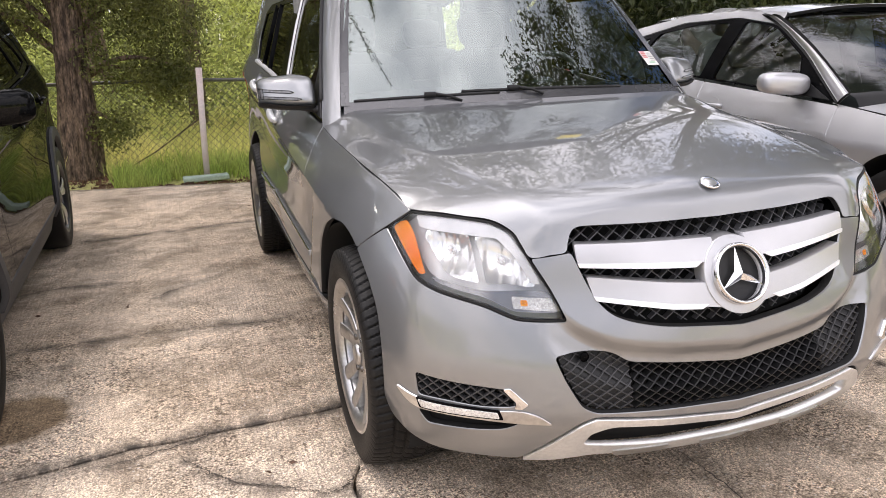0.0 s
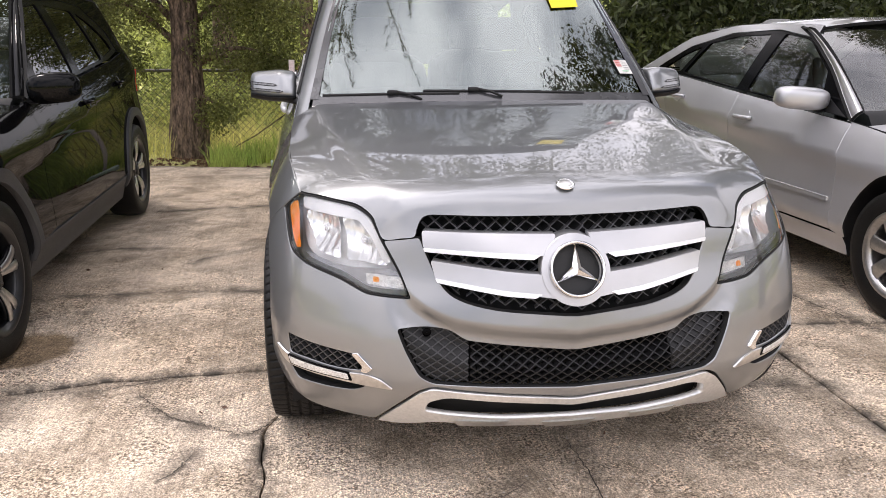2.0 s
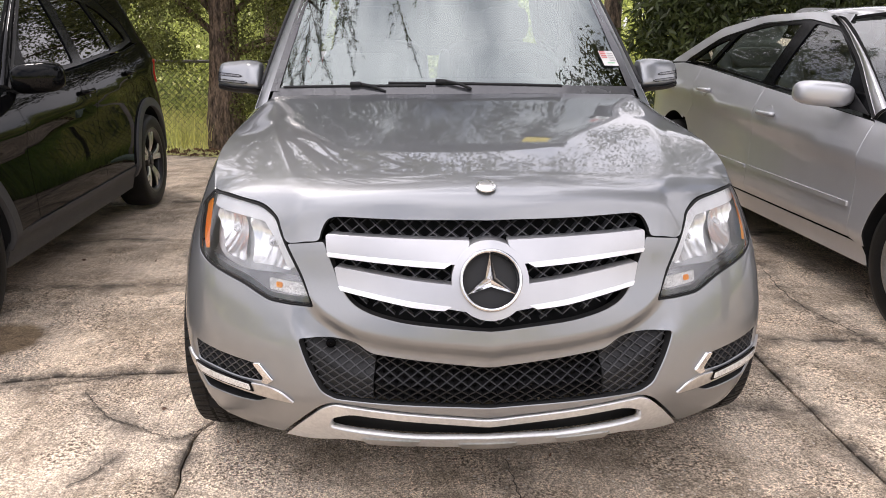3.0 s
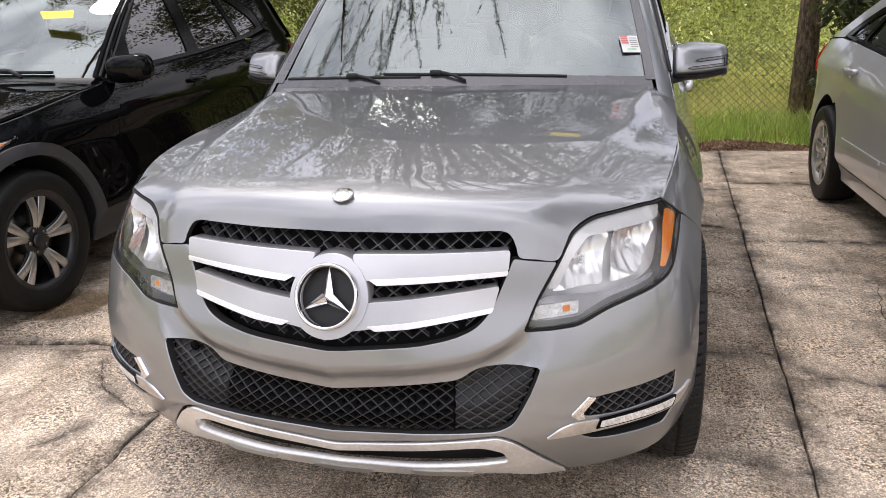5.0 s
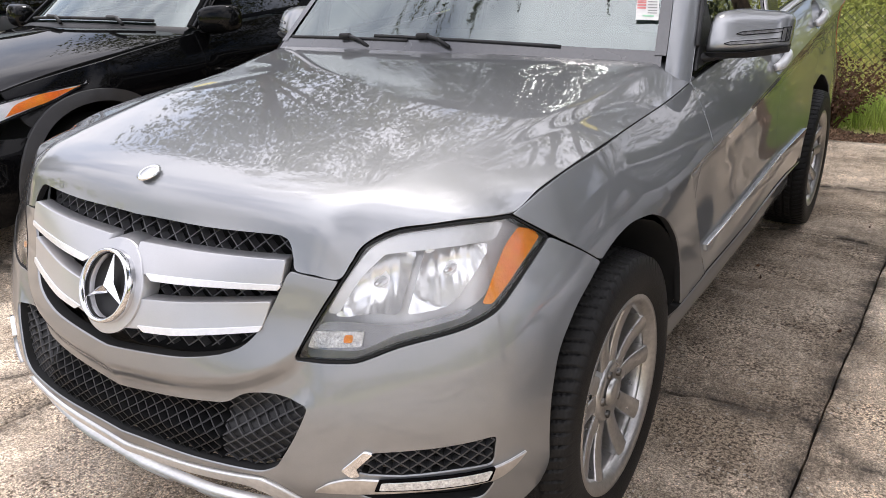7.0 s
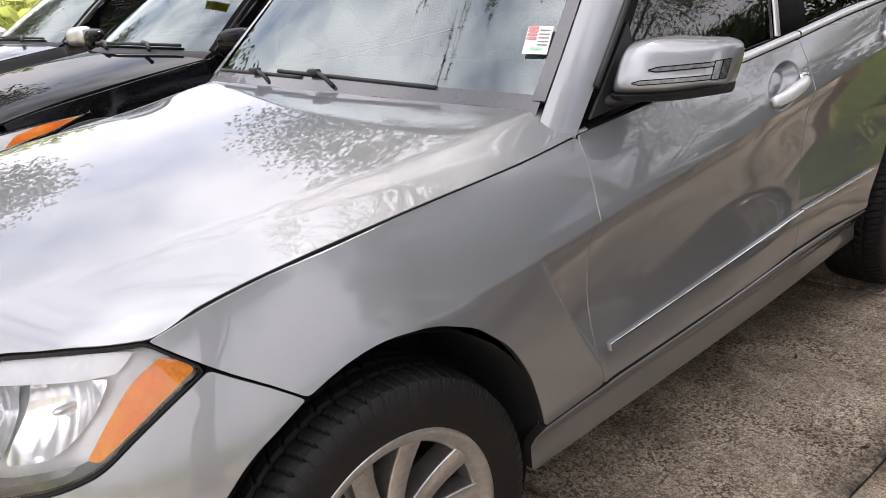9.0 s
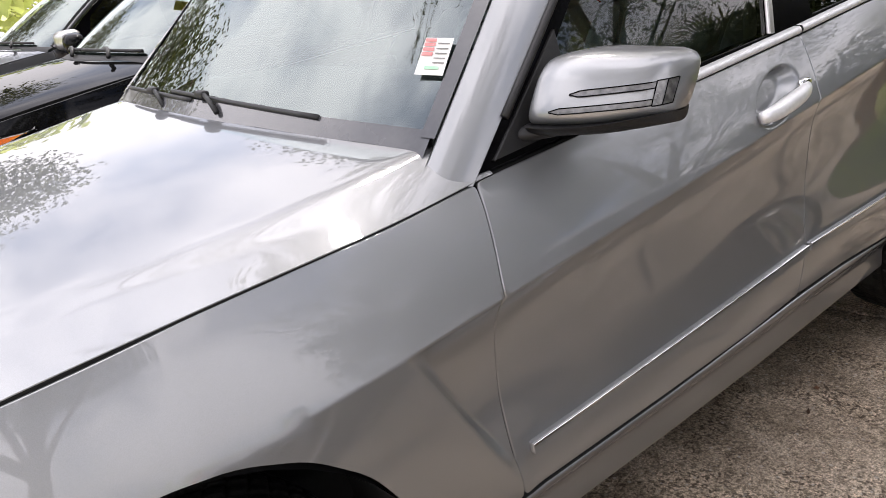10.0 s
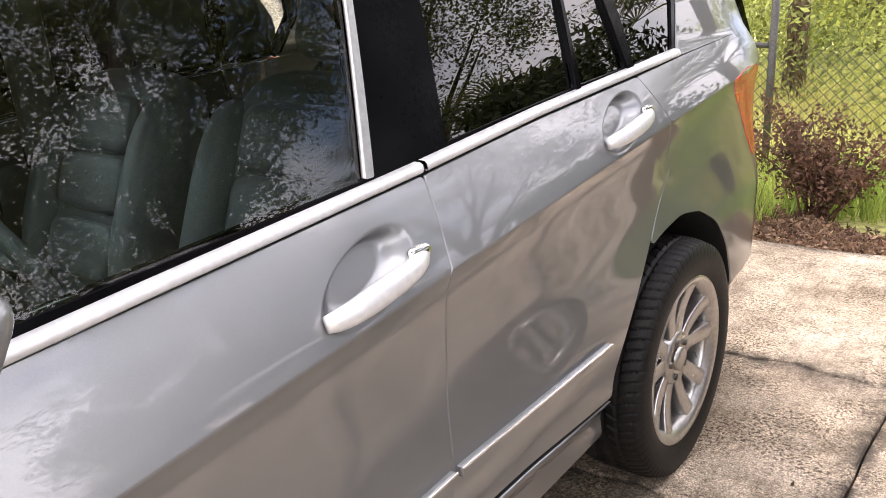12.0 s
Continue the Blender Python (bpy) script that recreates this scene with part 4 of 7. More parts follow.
        panel("roof_side", SUV, f(ROOF_RAIL), PAINT, car, lip=.02, res=.05, gap=-.006, push=.0015)
        panel("tail_light", SUV, f([(4.47, 1.112), (4.62, 1.14), (4.92, 1.12), (4.95, .84), (4.82, .82), (4.70, .95)]), RED_LENS, car, push=-.002, lip=.02, r=.012)
        panel("rear_bumper", SUV, f([(4.58, .36), (4.85, .36), (4.95, .80), (5.675, .72), (5.675, .33), (4.9, .30), (4.62, .31)]), PAINT, car, lip=.02, res=.06)
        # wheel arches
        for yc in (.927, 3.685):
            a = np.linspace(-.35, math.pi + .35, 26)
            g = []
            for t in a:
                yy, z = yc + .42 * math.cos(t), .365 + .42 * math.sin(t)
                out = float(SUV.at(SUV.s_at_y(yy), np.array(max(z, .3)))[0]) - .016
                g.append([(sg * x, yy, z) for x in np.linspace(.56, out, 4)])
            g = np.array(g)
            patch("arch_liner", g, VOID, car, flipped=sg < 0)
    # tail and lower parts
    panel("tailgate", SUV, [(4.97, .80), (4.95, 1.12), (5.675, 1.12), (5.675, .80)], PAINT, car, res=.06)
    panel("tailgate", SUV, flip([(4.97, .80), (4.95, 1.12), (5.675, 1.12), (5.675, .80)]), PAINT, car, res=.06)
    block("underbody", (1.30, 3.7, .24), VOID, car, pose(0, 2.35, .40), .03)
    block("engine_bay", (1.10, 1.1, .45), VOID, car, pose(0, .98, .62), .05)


def edge_line(z):
    """The windscreen's side edge, by height."""
    t = (z - 1.085) / .475
    return np.stack([.742 - .115 * t - .02 * t * t, 1.553 + .475 * t, z], -1)


def suv_top(car):
    zz = np.linspace(1.085, 1.585, 15)
    e = edge_line(zz)
    u = np.linspace(-1, 1, 33)
    g = np.zeros((33, 15, 3))
    for j in range(15):
        x = u * (e[j, 0] - .012)
        g[:, j, 0] = x
        y0, z0 = shield_base(x)
        by, bz = shield_base(e[0, 0])
        k = zz[j] - 1.085
        g[:, j, 1] = e[j, 1] + (y0 - by) * (1 - .35 * k / .5)
        g[:, j, 2] = e[j, 2] + (z0 - bz) + .03 * (1 - u**2) * k / .5
    patch("windscreen", g, SHIELD, car)
    # black band round the windscreen
    for s in (-1, 1):
        a = e * (s, 1, 1)
        b = g[-2 if s > 0 else 1].copy()
        b = a + (b - a) * .6 / np.linalg.norm(b - a, axis=1)[:, None] * .055
        patch("screen_seal", np.stack([a + (0, -.004, .004), b + (0, -.004, .004)]), BORDER, car, flipped=s > 0)
    # front pillars
    sk = np.array([(2.035, 1.024), (2.10, 1.085), (2.32, 1.284), (2.62, 1.547), (2.68, 1.60)])
    tk = np.linspace(0, 1, 15)
    src = np.linspace(0, 1, len(sk))
    for s in (-1, 1):
        ss, sz = np.interp(tk, src, sk[:, 0]), np.interp(tk, src, sk[:, 1])
        ss, sz = np.interp(zz + (1.024 - 1.085) * (1 - tk), sk[:, 1], sk[:, 0]), zz + (1.024 - 1.085) * (1 - tk)
        outer = SUV.at(s * ss, sz)
        inner = e * (s, 1, 1)
        rows = []
        for w in np.linspace(0, 1, 9):
            mid = inner * (1 - w) + outer * w
            rows.append(mid + np.array((s * .005, -.006, .003)) * math.sin(math.pi * w))
        sheet = np.array(rows)
        w = np.linspace(0, 1, 9)[:, None]
        foot = []
        for k in range(9):
            d = sheet[k, 0] - sheet[k, 1]
            d /= np.linalg.norm(d)
            reach_ = np.linspace(0, .16, 65)
            line_ = sheet[k, 0] + d * reach_[:, None]
            under = np.nonzero(line_[:, 2] < hood_height(line_[:, 0], line_[:, 1]) - .004)[0]
            far_ = reach_[under[0]] if len(under) else .02
            foot.append([sheet[k, 0] + d * far_ * t for t in (1, .75, .5, .25)])
        below = np.array(foot)
        patch("front_pillar", np.concatenate([below, sheet], 1), PAINT, car, lip=.0025, flipped=s > 0)
        tube("pillar_gasket", (outer + np.array((s * .004, .004, .002)))[2:], .008, BLACK_PLASTIC, car, n=8)
    # roof
    ys = np.linspace(2.03, 4.45, 12)
    rows = []
    for y in ys:
        p = SUV.at(SUV.s_at_y(y), np.array(1.60 if y < 4.2 else 1.60 - .2 * (y - 4.2)))
        x = np.linspace(-1, 1, 13) * p[0]
        front = .06 * (1 - (np.abs(x) / p[0]) ** 2) * (1 - step(2.03, 2.5, y))
        rows.append(np.stack([x, np.full(13, y) - front, p[2] + .06 * (1 - (np.abs(x) / p[0]) ** 2.4) - .03 * (1 - step(2.03, 2.5, y))], 1))
    patch("roof", np.array(rows), PAINT, car, lip=.02, flipped=True)
    rows = []
    for t in np.linspace(0, 1, 6):
        z = 1.12 + .47 * t
        y = 4.62 - .17 * t
        x = np.linspace(-1, 1, 9) * (.76 - .1 * t)
        rows.append(np.stack([x, y + .06 * (1 - (x / .75) ** 2), np.full(9, z)], 1))
    patch("rear_screen", np.array(rows), DARK_GLASS, car, flipped=True)
    # cowl and wipers
    x = np.linspace(-.72, .72, 25)
    y0, z0 = shield_base(x)
    patch("cowl", np.stack([np.stack([x, y0 + .016, z0 + .008], 1), np.stack([x, y0 + .010, z0 - .02], 1), np.stack([x, y0 + .006, z0 - .06], 1)]), BLACK_PLASTIC, car)
    on = lambda xs, up: np.stack([xs, shield_base(xs)[0] + .006 + .98 * up, shield_base(xs)[1] + .012 + up], 1)
    for xa, xb, xj, up in ((-.69, -.12, -.40, (.006, .0)), (-.27, .43, -.06, (.012, .0))):
        xs = np.linspace(xa, xb, 12)
        p = on(xs, np.linspace(up[0], up[1], 12))
        blade = tube("wiper", p, .0062, BLACK_PLASTIC, car, n=6)
        tube("wiper_rubber", p + (0, .010, -.010), .004, RUBBER, blade, n=5)
        c = on(np.array([xj]), np.array([np.interp(xj, (xa, xb), up)]))[0]
        block("wiper_joint", (.045, .022, .018), BLACK_PLASTIC, blade, pose(*(c + (0, -.004, .008))), .006)
        tube("wiper_arm", [c + (0, -.002, .012), c + (.07, -.02, .0), c + (.12, -.03, -.022)], (.006, .006, .006), BLACK_PLASTIC, blade, n=6)
    # dark printed border along the foot of the screen
    strips = []
    for k in range(33):
        d = g[k, 0] - g[k, 1]
        d /= np.linalg.norm(d)
        reach_ = np.linspace(0, .12, 61)
        q = g[k, 0] + d * reach_[:, None]
        under = np.nonzero(q[:, 2] < hood_height(q[:, 0], q[:, 1]) - .002)[0]
        far_ = reach_[under[0]] if len(under) else .04
        strips.append([g[k, 0] + d * t + (0, -.0025, .0025) for t in np.linspace(far_, -.016, 5)])
    rows = np.array(strips)
    patch("screen_border", rows, BORDER, car)
    # notices inside the screen
    zz_ = lambda x, z: (x, 1.565 + (z - 1.085) * 1.0 - .03, z)
    o, ex, ey = Vector((.624, 1.614, 1.181)), Vector((.064, .012, -.002)), Vector((-.019, .052, .057))
    slip = lambda nm, a, b, c, d, m, par, k: build(nm, [tuple(o + ex * u + ey * v + Vector((0, -.0012 * k, .0012 * k))) for u, v in ((a, c), (b, c), (b, d), (a, d))], [(0, 1, 2, 3)], m, par, smooth=False)
    note = slip("screen_notice", 0, 1, 0, 1, PAPER, car, 0)
    for v in (.50, .63, .76, .88):
        slip("notice_print", .05, .44, v, v + .09, RED_INK, note, 1)
    for v in (.30, .42, .55, .68, .82):
        slip("notice_print", .52, .93, v, v + .035, GREY_CLOTH, note, 1)
    slip("notice_print", .30, .80, .14, .22, GREEN_INK, note, 1)
    build("screen_card", [(.361, 1.915, 1.519), (.501, 1.941, 1.525), (.503, 1.890, 1.474), (.370, 1.864, 1.467)], [(0, 3, 2, 1)], YELLOW, car, smooth=False)


MIRROR_LEAN = .55


def mirror_form(u):
    """Along a door mirror from its inner to its outer end: middle, half height and half depth."""
    half_h = hermite((0, .05, .34, .70, .95, 1), (.046, .054, .0585, .0535, .0440, .036))(u)
    half_d = hermite((0, .05, .35, .85, .96, 1), (.034, .054, .074, .064, .046, .026))(u)
    foot = hermite((0, .5, 1), (1.084, 1.085, 1.097))(u)
    return .806 + .205 * u, 1.765 + .112 * u**1.15, foot + half_h, half_h, half_d


def suv_mirrors(car):
    """Door mirrors, swept back, silver over a black foot, with a forked side signal."""
    for s in (1, -1):
        u, v = np.meshgrid(np.linspace(0, 1, 34), np.linspace(0, 2 * np.pi, 48, endpoint=False), indexing="ij")
        cx, cy, cz, half_h, half_d = mirror_form(u)
        sp = lambda w: np.sign(w) * np.abs(w) ** .64
        g = np.stack([s * cx, cy + half_d * sp(np.cos(v)) + MIRROR_LEAN * half_h * sp(np.sin(v)), cz + half_h * sp(np.sin(v))], -1)
        k, m = g.shape[:2]
        idx = np.arange(k * m).reshape(k, m)
        q = np.stack([idx[:-1], idx[1:], np.roll(idx, -1, 1)[1:], np.roll(idx, -1, 1)[:-1]], -1).reshape(-1, 4).tolist() + [idx[0].tolist(), idx[-1][::-1].tolist()]
        if s < 0:
            q = [f[::-1] for f in q]
        shell = build("mirror_shell", g.reshape(-1, 3), q, PAINT, car, "silver door mirror")
        low = np.stack([s * cx, cy + half_d * sp(np.cos(v)) - MIRROR_LEAN * half_h, cz + half_h * sp(np.sin(v))], -1)
        low[..., 2] = np.minimum(low[..., 2] - .018, cz - half_h + .003)
        low[..., 2] = np.maximum(low[..., 2], cz - half_h - .027 + .006 * u)
        build("mirror_foot", low.reshape(-1, 3), q, BLACK_PLASTIC, shell)
        tube("mirror_arm", np.array([(.765, 1.695, 1.066), (.80, 1.712, 1.070), (.85, 1.75, 1.076), (.92, 1.79, 1.080)]) * (s, 1, 1), (.030, .026, .022, .012), BLACK_PLASTIC, shell, n=12, flat=.6)
        pillow("mirror_glass", (.15, .012, .095), CHROME, shell, pose(s * .905, 1.88, 1.142, 0, 0, s * 8), power=5, n=10)

        def front(uu, zz, out):
            x, y, zc, hh, hd = mirror_form(uu)
            sn = np.clip((zz - zc) / hh, -.99, .99)
            ang = np.arcsin(np.sign(sn) * np.abs(sn) ** (1 / .64))
            return np.stack([s * x, y - hd * np.cos(ang) ** .64 + MIRROR_LEAN * (zz - zc) - out, zz], 1)

        def strip(name, lo, hi, a, b, material, out=.0022):
            uu = np.linspace(a, b, 18)
            zl, zh = lo(uu), hi(uu)
            rows = [front(uu, zl + (zh - zl) * t, out) for t in (0, .33, .67, 1)]
            sheet = patch(name, np.array(rows), material, shell, flipped=s < 0)
            edge = np.concatenate([rows[0] + (0, -.0008, 0), rows[-1][::-1] + (0, -.0008, 0)])
            tube("signal_edge", edge, .0011, TRIM_BLACK, shell, n=5, closed=True)
            return sheet
        tip = lambda a: (lambda uu: np.clip((uu - a) / .07, .12, 1))
        for z0, a, rise in ((1.1375, .40, .012), (1.1125, .27, .010)):
            k_ = tip(a)
            strip("side_signal", lambda uu: z0 + rise * (uu - .3) - .0048 * k_(uu), lambda uu: z0 + rise * (uu - .3) + .0048 * k_(uu), a, .925, SIGNAL_LENS)
        strip("side_signal", lambda uu: 1.1125 + .010 * (uu - .3) - .0062, lambda uu: 1.1375 + .012 * (uu - .3) + .0062, .925, .968, SIGNAL_LENS)
        strip("side_signal", lambda uu: 1.1125 + .010 * (uu - .3) - .0062, lambda uu: 1.1375 + .012 * (uu - .3) + .0062, .968, .997, SIGNAL_DARK)


def seat(car, x, y, material, back=22, head=True, wide=.52):
    base = pillow("seat", (wide, .54, .20), material, car, pose(x, y - .18, .60), power=4)
    m = pose(x, y + .12, .66, -back)
    pillow("backrest", (wide, .17, .66), material, base, m @ pose(0, 0, .30), power=4)
    for s in (-1, 1):
        pillow("bolster", (.10, .20, .56), material, base, m @ pose(s * (wide / 2 - .05), -.045, .27), power=3)
    for z in (.12, .30, .46):
        pillow("cushion", (wide - .24, .06, .16), material, base, m @ pose(0, -.085, z), power=5, n=8)
    if head:
        pillow("headrest", (.27, .10, .19), material, base, m @ pose(0, .0, .75), power=3.5)
        for s in (-.06, .06):
            tube("headrest_post", [tuple(m @ Vector((s, 0, .58))), tuple(m @ Vector((s, 0, .70)))], .006, CHROME, base, n=6)


def suv_inside(car):
    seat(car, .38, 2.56, LEATHER, wide=.57)
    seat(car, -.38, 2.56, LEATHER, wide=.57)
    seat(car, .34, 3.55, LEATHER, 24, True, .62)
    seat(car, -.34, 3.55, LEATHER, 24, True, .62)
    block("floor_pan", (1.5, 2.9, .06), DASH, car, pose(0, 2.9, .47), .01)
    dash = pillow("dashboard", (1.44, .50, .26), DASH, car, pose(0, 1.86, .98), power=5)
    tube("steering_wheel", [(.37 + .185 * math.cos(a), 2.13 - .08 * math.sin(a), 1.07 + .165 * math.sin(a)) for a in np.linspace(0, 2 * np.pi, 32, endpoint=False)], .014, LEATHER, dash, n=8, closed=True)
    for a in (.0, math.pi, -math.pi / 2):
        tube("wheel_spoke", [(.37, 2.12, 1.07), (.37 + .18 * math.cos(a), 2.13 - .08 * math.sin(a), 1.07 + .16 * math.sin(a))], .013, LEATHER, dash, n=6)
    pillow("airbag", (.13, .05, .11), LEATHER, dash, pose(.37, 2.115, 1.07, -25), n=8)
    block("console", (.24, .9, .28), DASH, car, pose(0, 2.35, .64), .04)
    for s in (-1, 1):
        block("door_card", (.05, 1.0, .5), DASH, car, pose(s * .74, 2.1, .80), .02)
        block("door_card", (.05, .8, .5), DASH, car, pose(s * .74, 3.1, .80), .02)
        block("pillar_lining", (.05, .12, .62), GREY_CLOTH, car, pose(s * .68, 2.74, 1.30, 0, 0, 0), .02)
    pillow("inner_mirror", (.22, .04, .07), TRIM_BLACK, car, pose(0, 1.93, 1.46), power=4, n=8)
    # headlining
    rows = []
    for y in np.linspace(2.02, 4.4, 8):
        x = np.linspace(-.62, .62, 9)
        rows.append(np.stack([x, np.full(9, y), 1.585 + .04 * (1 - (x / .62) ** 2)], 1))
    patch("headlining", np.array(rows), GREY_CLOTH, car)


suv = thing("car", "silver metallic compact off-roader parked on cracked concrete", "car")
suv_hood(suv)
suv_front(suv)
suv_lamps(suv)
suv_sides(suv)
suv_top(suv)
suv_mirrors(suv)
suv_inside(suv)
suv_wheels(suv)


# ---- the neighbouring cars ----
def seven_spokes(hub, rim_r, cap_x, kit):
    for k in range(7):
        a = 2 * np.pi * k / 7 + .3
        spoke("spoke", hub, a, a, .05, rim_r - .02, .062, .074, cap_x - .01, cap_x + .004, kit[0], crown=.006)


def split_spokes(hub, rim_r, cap_x, kit):
    for k in range(5):
        a = 2 * np.pi * k / 5 + .2
        for d in (-.19, .19):
            spoke("spoke", hub, a + d * .5, a + d, .05, rim_r - .018, .026, .050, cap_x - .012, cap_x + .006, BRUSHED, thick=.008)
        spoke("spoke_inset", hub, a, a, .05, rim_r - .03, .05, .11, cap_x - .022, cap_x - .008, DARK_ALLOY, thick=.02)


def plain_car(name, label, m, paint, c):
    """A car of a given size: wings, doors, glass, lamps and wheels cut from one skin."""
    W, L = c["half"], c["length"]
    y1, y2, R = c["hubs"][0], c["hubs"][1], c["wheel"]
    belt = hermite(*zip(*c["belt"]))
    hood = hermite(*zip(*c["hood"]))
    lean = c["lean"]
    plan = [(0, 0), (.3 * W, .012), (.6 * W, .06), (.80 * W, .16), (.93 * W, .36), (.985 * W, .65), (W, 1.0), (W, 1.8), (W, L * .6), (.99 * W, L - 1.0), (.95 * W, L - .45), (.80 * W, L - .12), (.45 * W, L - .02), (0, L)]

    def draw(s, y, z):
        sh = belt(y) - .17
        up = np.clip(z - sh, 0, None)
        gl = np.clip(z - belt(y), 0, None)
        up = up - gl
        low = np.clip(sh - z, 0, None)
        side = .30 * up + .9 * up**2 + lean * gl + .25 * gl**2 + .016 * step(0, .12, low) * step(.45, .15, low) + .06 * step(.40, .24, z)
        nose = .30 * np.clip(z - .55, 0, None) + 1.2 * np.clip(z - .62, 0, None) ** 2 + .06 * step(.42, .2, z)
        w = step(.35, 1.05, y)
        return nose * (1 - w) + side * w + step(L - .8, L, y) * .18 * np.clip(z - .8, 0, None)
    sk = Skin(plan, draw)
    S = lambda y: float(sk.s_at_y(y))
    car = thing(name, label, "car", "", m)
    ar = R + .055
    arc = lambda yc, a, b, n=12: [(S(yc + ar * math.cos(t)), R + .01 + ar * math.sin(t)) for t in np.linspace(a, b, n)]
    d0, d1, d2 = c["doors"]
    top = lambda y: float(hood(y))
    sill = .30 + c.get("lift", 0)
    lamp_in, lamp_out = c["lamp"]
    he = [(S(y), top(y) - .004) for y in np.linspace(.50, d0 + .05, 8)]
    for f in (lambda p: p, flip):
        sg = 1 if f([(1, 0)])[0][0] > 0 else -1
        wing = [(S(.62), .64)] + [(S(.55), .70)] + he + [(S(d0), float(belt(d0)) - .01), (S(d0), sill + .04)] + [(S(y1 + ar) + .03, sill + .02)] + arc(y1, -.05, math.pi - .55)
        panel("front_wing", sk, f(wing), paint, car, lip=.02, res=.05)
        fd = [(S(d0) + .0, float(belt(d0)) - .01), (S(d0), sill + .04), (S(d1), sill + .04), (S(d1), float(belt(d1)) - .005), (S((d0 + d1) / 2), float(belt((d0 + d1) / 2)) - .008)]
        panel("front_door", sk, f(fd), paint, car, lip=.02, res=.045)
        rd = [(S(d1), float(belt(d1)) - .005), (S(d1), sill + .04), (S(y2 - ar) - .05, sill + .04)] + [(S(y2 + (ar + .03) * math.cos(t)), R + .01 + (ar + .03) * math.sin(t)) for t in np.linspace(math.pi - .1, math.pi - 1.0, 6)] + [(S(d2), .80), (S(d2 + .02), float(belt(d2)) - .005)]
        panel("rear_door", sk, f(rd), paint, car, lip=.02, res=.045)
        q = [(S(d2 + .02), float(belt(d2)) - .005), (S(d2), .80)] + [(S(y2 + (ar + .03) * math.cos(t)), R + .01 + (ar + .03) * math.sin(t)) for t in np.linspace(math.pi - 1.0, math.pi - 1.1, 2)] + arc(y2, math.pi - 1.1, .0) + [(S(L - .3), .35), (S(L - .1), .62), (S(L - .22), c["tail"]), (S(L - .5), c["tail"] + .01), (S(c["deck"]), float(belt(c["deck"])))]
        panel("rear_quarter", sk, f(q), paint, car, lip=.02, res=.06)
        panel("rear_bumper", sk, f([(S(y2 + ar) + .02, .34), (S(L - .3), .34), (S(L - .1), .60), (S(L) - .02, .60), (S(L) - .02, .24), (S(L - .4), .22), (S(y2 + ar) + .02, .24)]), paint, car, res=.08)
        panel("tail_panel", sk, f([(S(L - .1) + .01, .61), (S(L - .2) + .01, c["tail"]), (S(L) - .005, c["tail"]), (S(L) - .005, .61)]), paint, car, res=.08)
        panel("sill_cover", sk, f([(S(y1 + ar) + .02, sill + .03), (S(y2 - ar) - .03, sill + .03), (S(y2 - ar), .22), (S(y1 + ar), .22)]), c["sill"], car, res=.08, lip=.03)
        gr = c["glass"]
        frame_ = panel("window_frame", sk, f(c["frame"](S, belt)), TRIM_BLACK, car, push=.004, lip=.03, r=.02, holes=[f(g(S, belt)) for g in gr], res=.05)
        for g in gr:
            panel("side_window", sk, f(g(S, belt)), c["pane"], car, push=.012, lip=0, gap=-.01, res=.06)
        panel("roof_side", sk, f(c["rail"](S, belt)), paint, car, lip=.02, res=.06)
        panel("tail_light", sk, f([(S(L - .42), c["tail"] - .04), (S(L - .16), c["tail"] - .03), (S(L - .12), c["tail"] - .26), (S(L - .34), c["tail"] - .22)]), RED_LENS, car, push=-.012, lip=.02)
        # headlamp
        ly, lz = c.get("lamp_move", (0, 0))
        outline = [(lamp_in, .66), (S(.30 + ly), .67 + lz), (S(.60 + ly), .745 + lz), (S(.78 + ly), .815 + lz), (S(.60 + ly), .80 + lz), (S(.30 + ly), .775 + lz * .6), (lamp_in, .73)]
        hl = panel("headlight", sk, f(outline), LAMP_GLASS, car, push=-.007, lip=.0, r=.01)
        panel("lamp_seal", sk, f(outline), TRIM_BLACK, hl, push=-.005, lip=.02, r=.01, gap=-.003, holes=[f(inset(np.array(outline) if area2(np.array(outline)) > 0 else np.array(outline)[::-1], .007).tolist())])
        panel("lamp_housing", sk, f(outline), LAMP_WHITE, hl, push=-.002, lip=.02, r=.01, gap=.008)
        panel("side_reflector", sk, f([(S(.36 + ly), .70 + lz), (S(.56 + ly), .742 + lz), (S(.735 + ly), .802 + lz), (S(.54 + ly), .785 + lz), (S(.42 + ly), .75 + lz)]), AMBER, hl, push=-.005, lip=.02, r=.008)
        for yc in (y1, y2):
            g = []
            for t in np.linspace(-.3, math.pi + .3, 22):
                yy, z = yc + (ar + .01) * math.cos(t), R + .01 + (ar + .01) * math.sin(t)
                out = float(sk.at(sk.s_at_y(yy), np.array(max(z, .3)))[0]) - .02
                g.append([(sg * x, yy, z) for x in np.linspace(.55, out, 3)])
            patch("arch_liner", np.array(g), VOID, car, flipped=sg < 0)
            if c.get("cladding"):
                t = np.linspace(-.12, math.pi + .12, 26)
                ring = [(S(yc + (ar + .055) * math.cos(k)), R + .01 + (ar + .055) * math.sin(k)) for k in t] + [(S(yc + (ar - .004) * math.cos(k)), R + .01 + (ar - .004) * math.sin(k)) for k in t[::-1]]
                panel("arch_cladding", sk, f(ring), GREY_PLASTIC, car, push=-.018, lip=.03, r=.004, gap=0, res=.04)
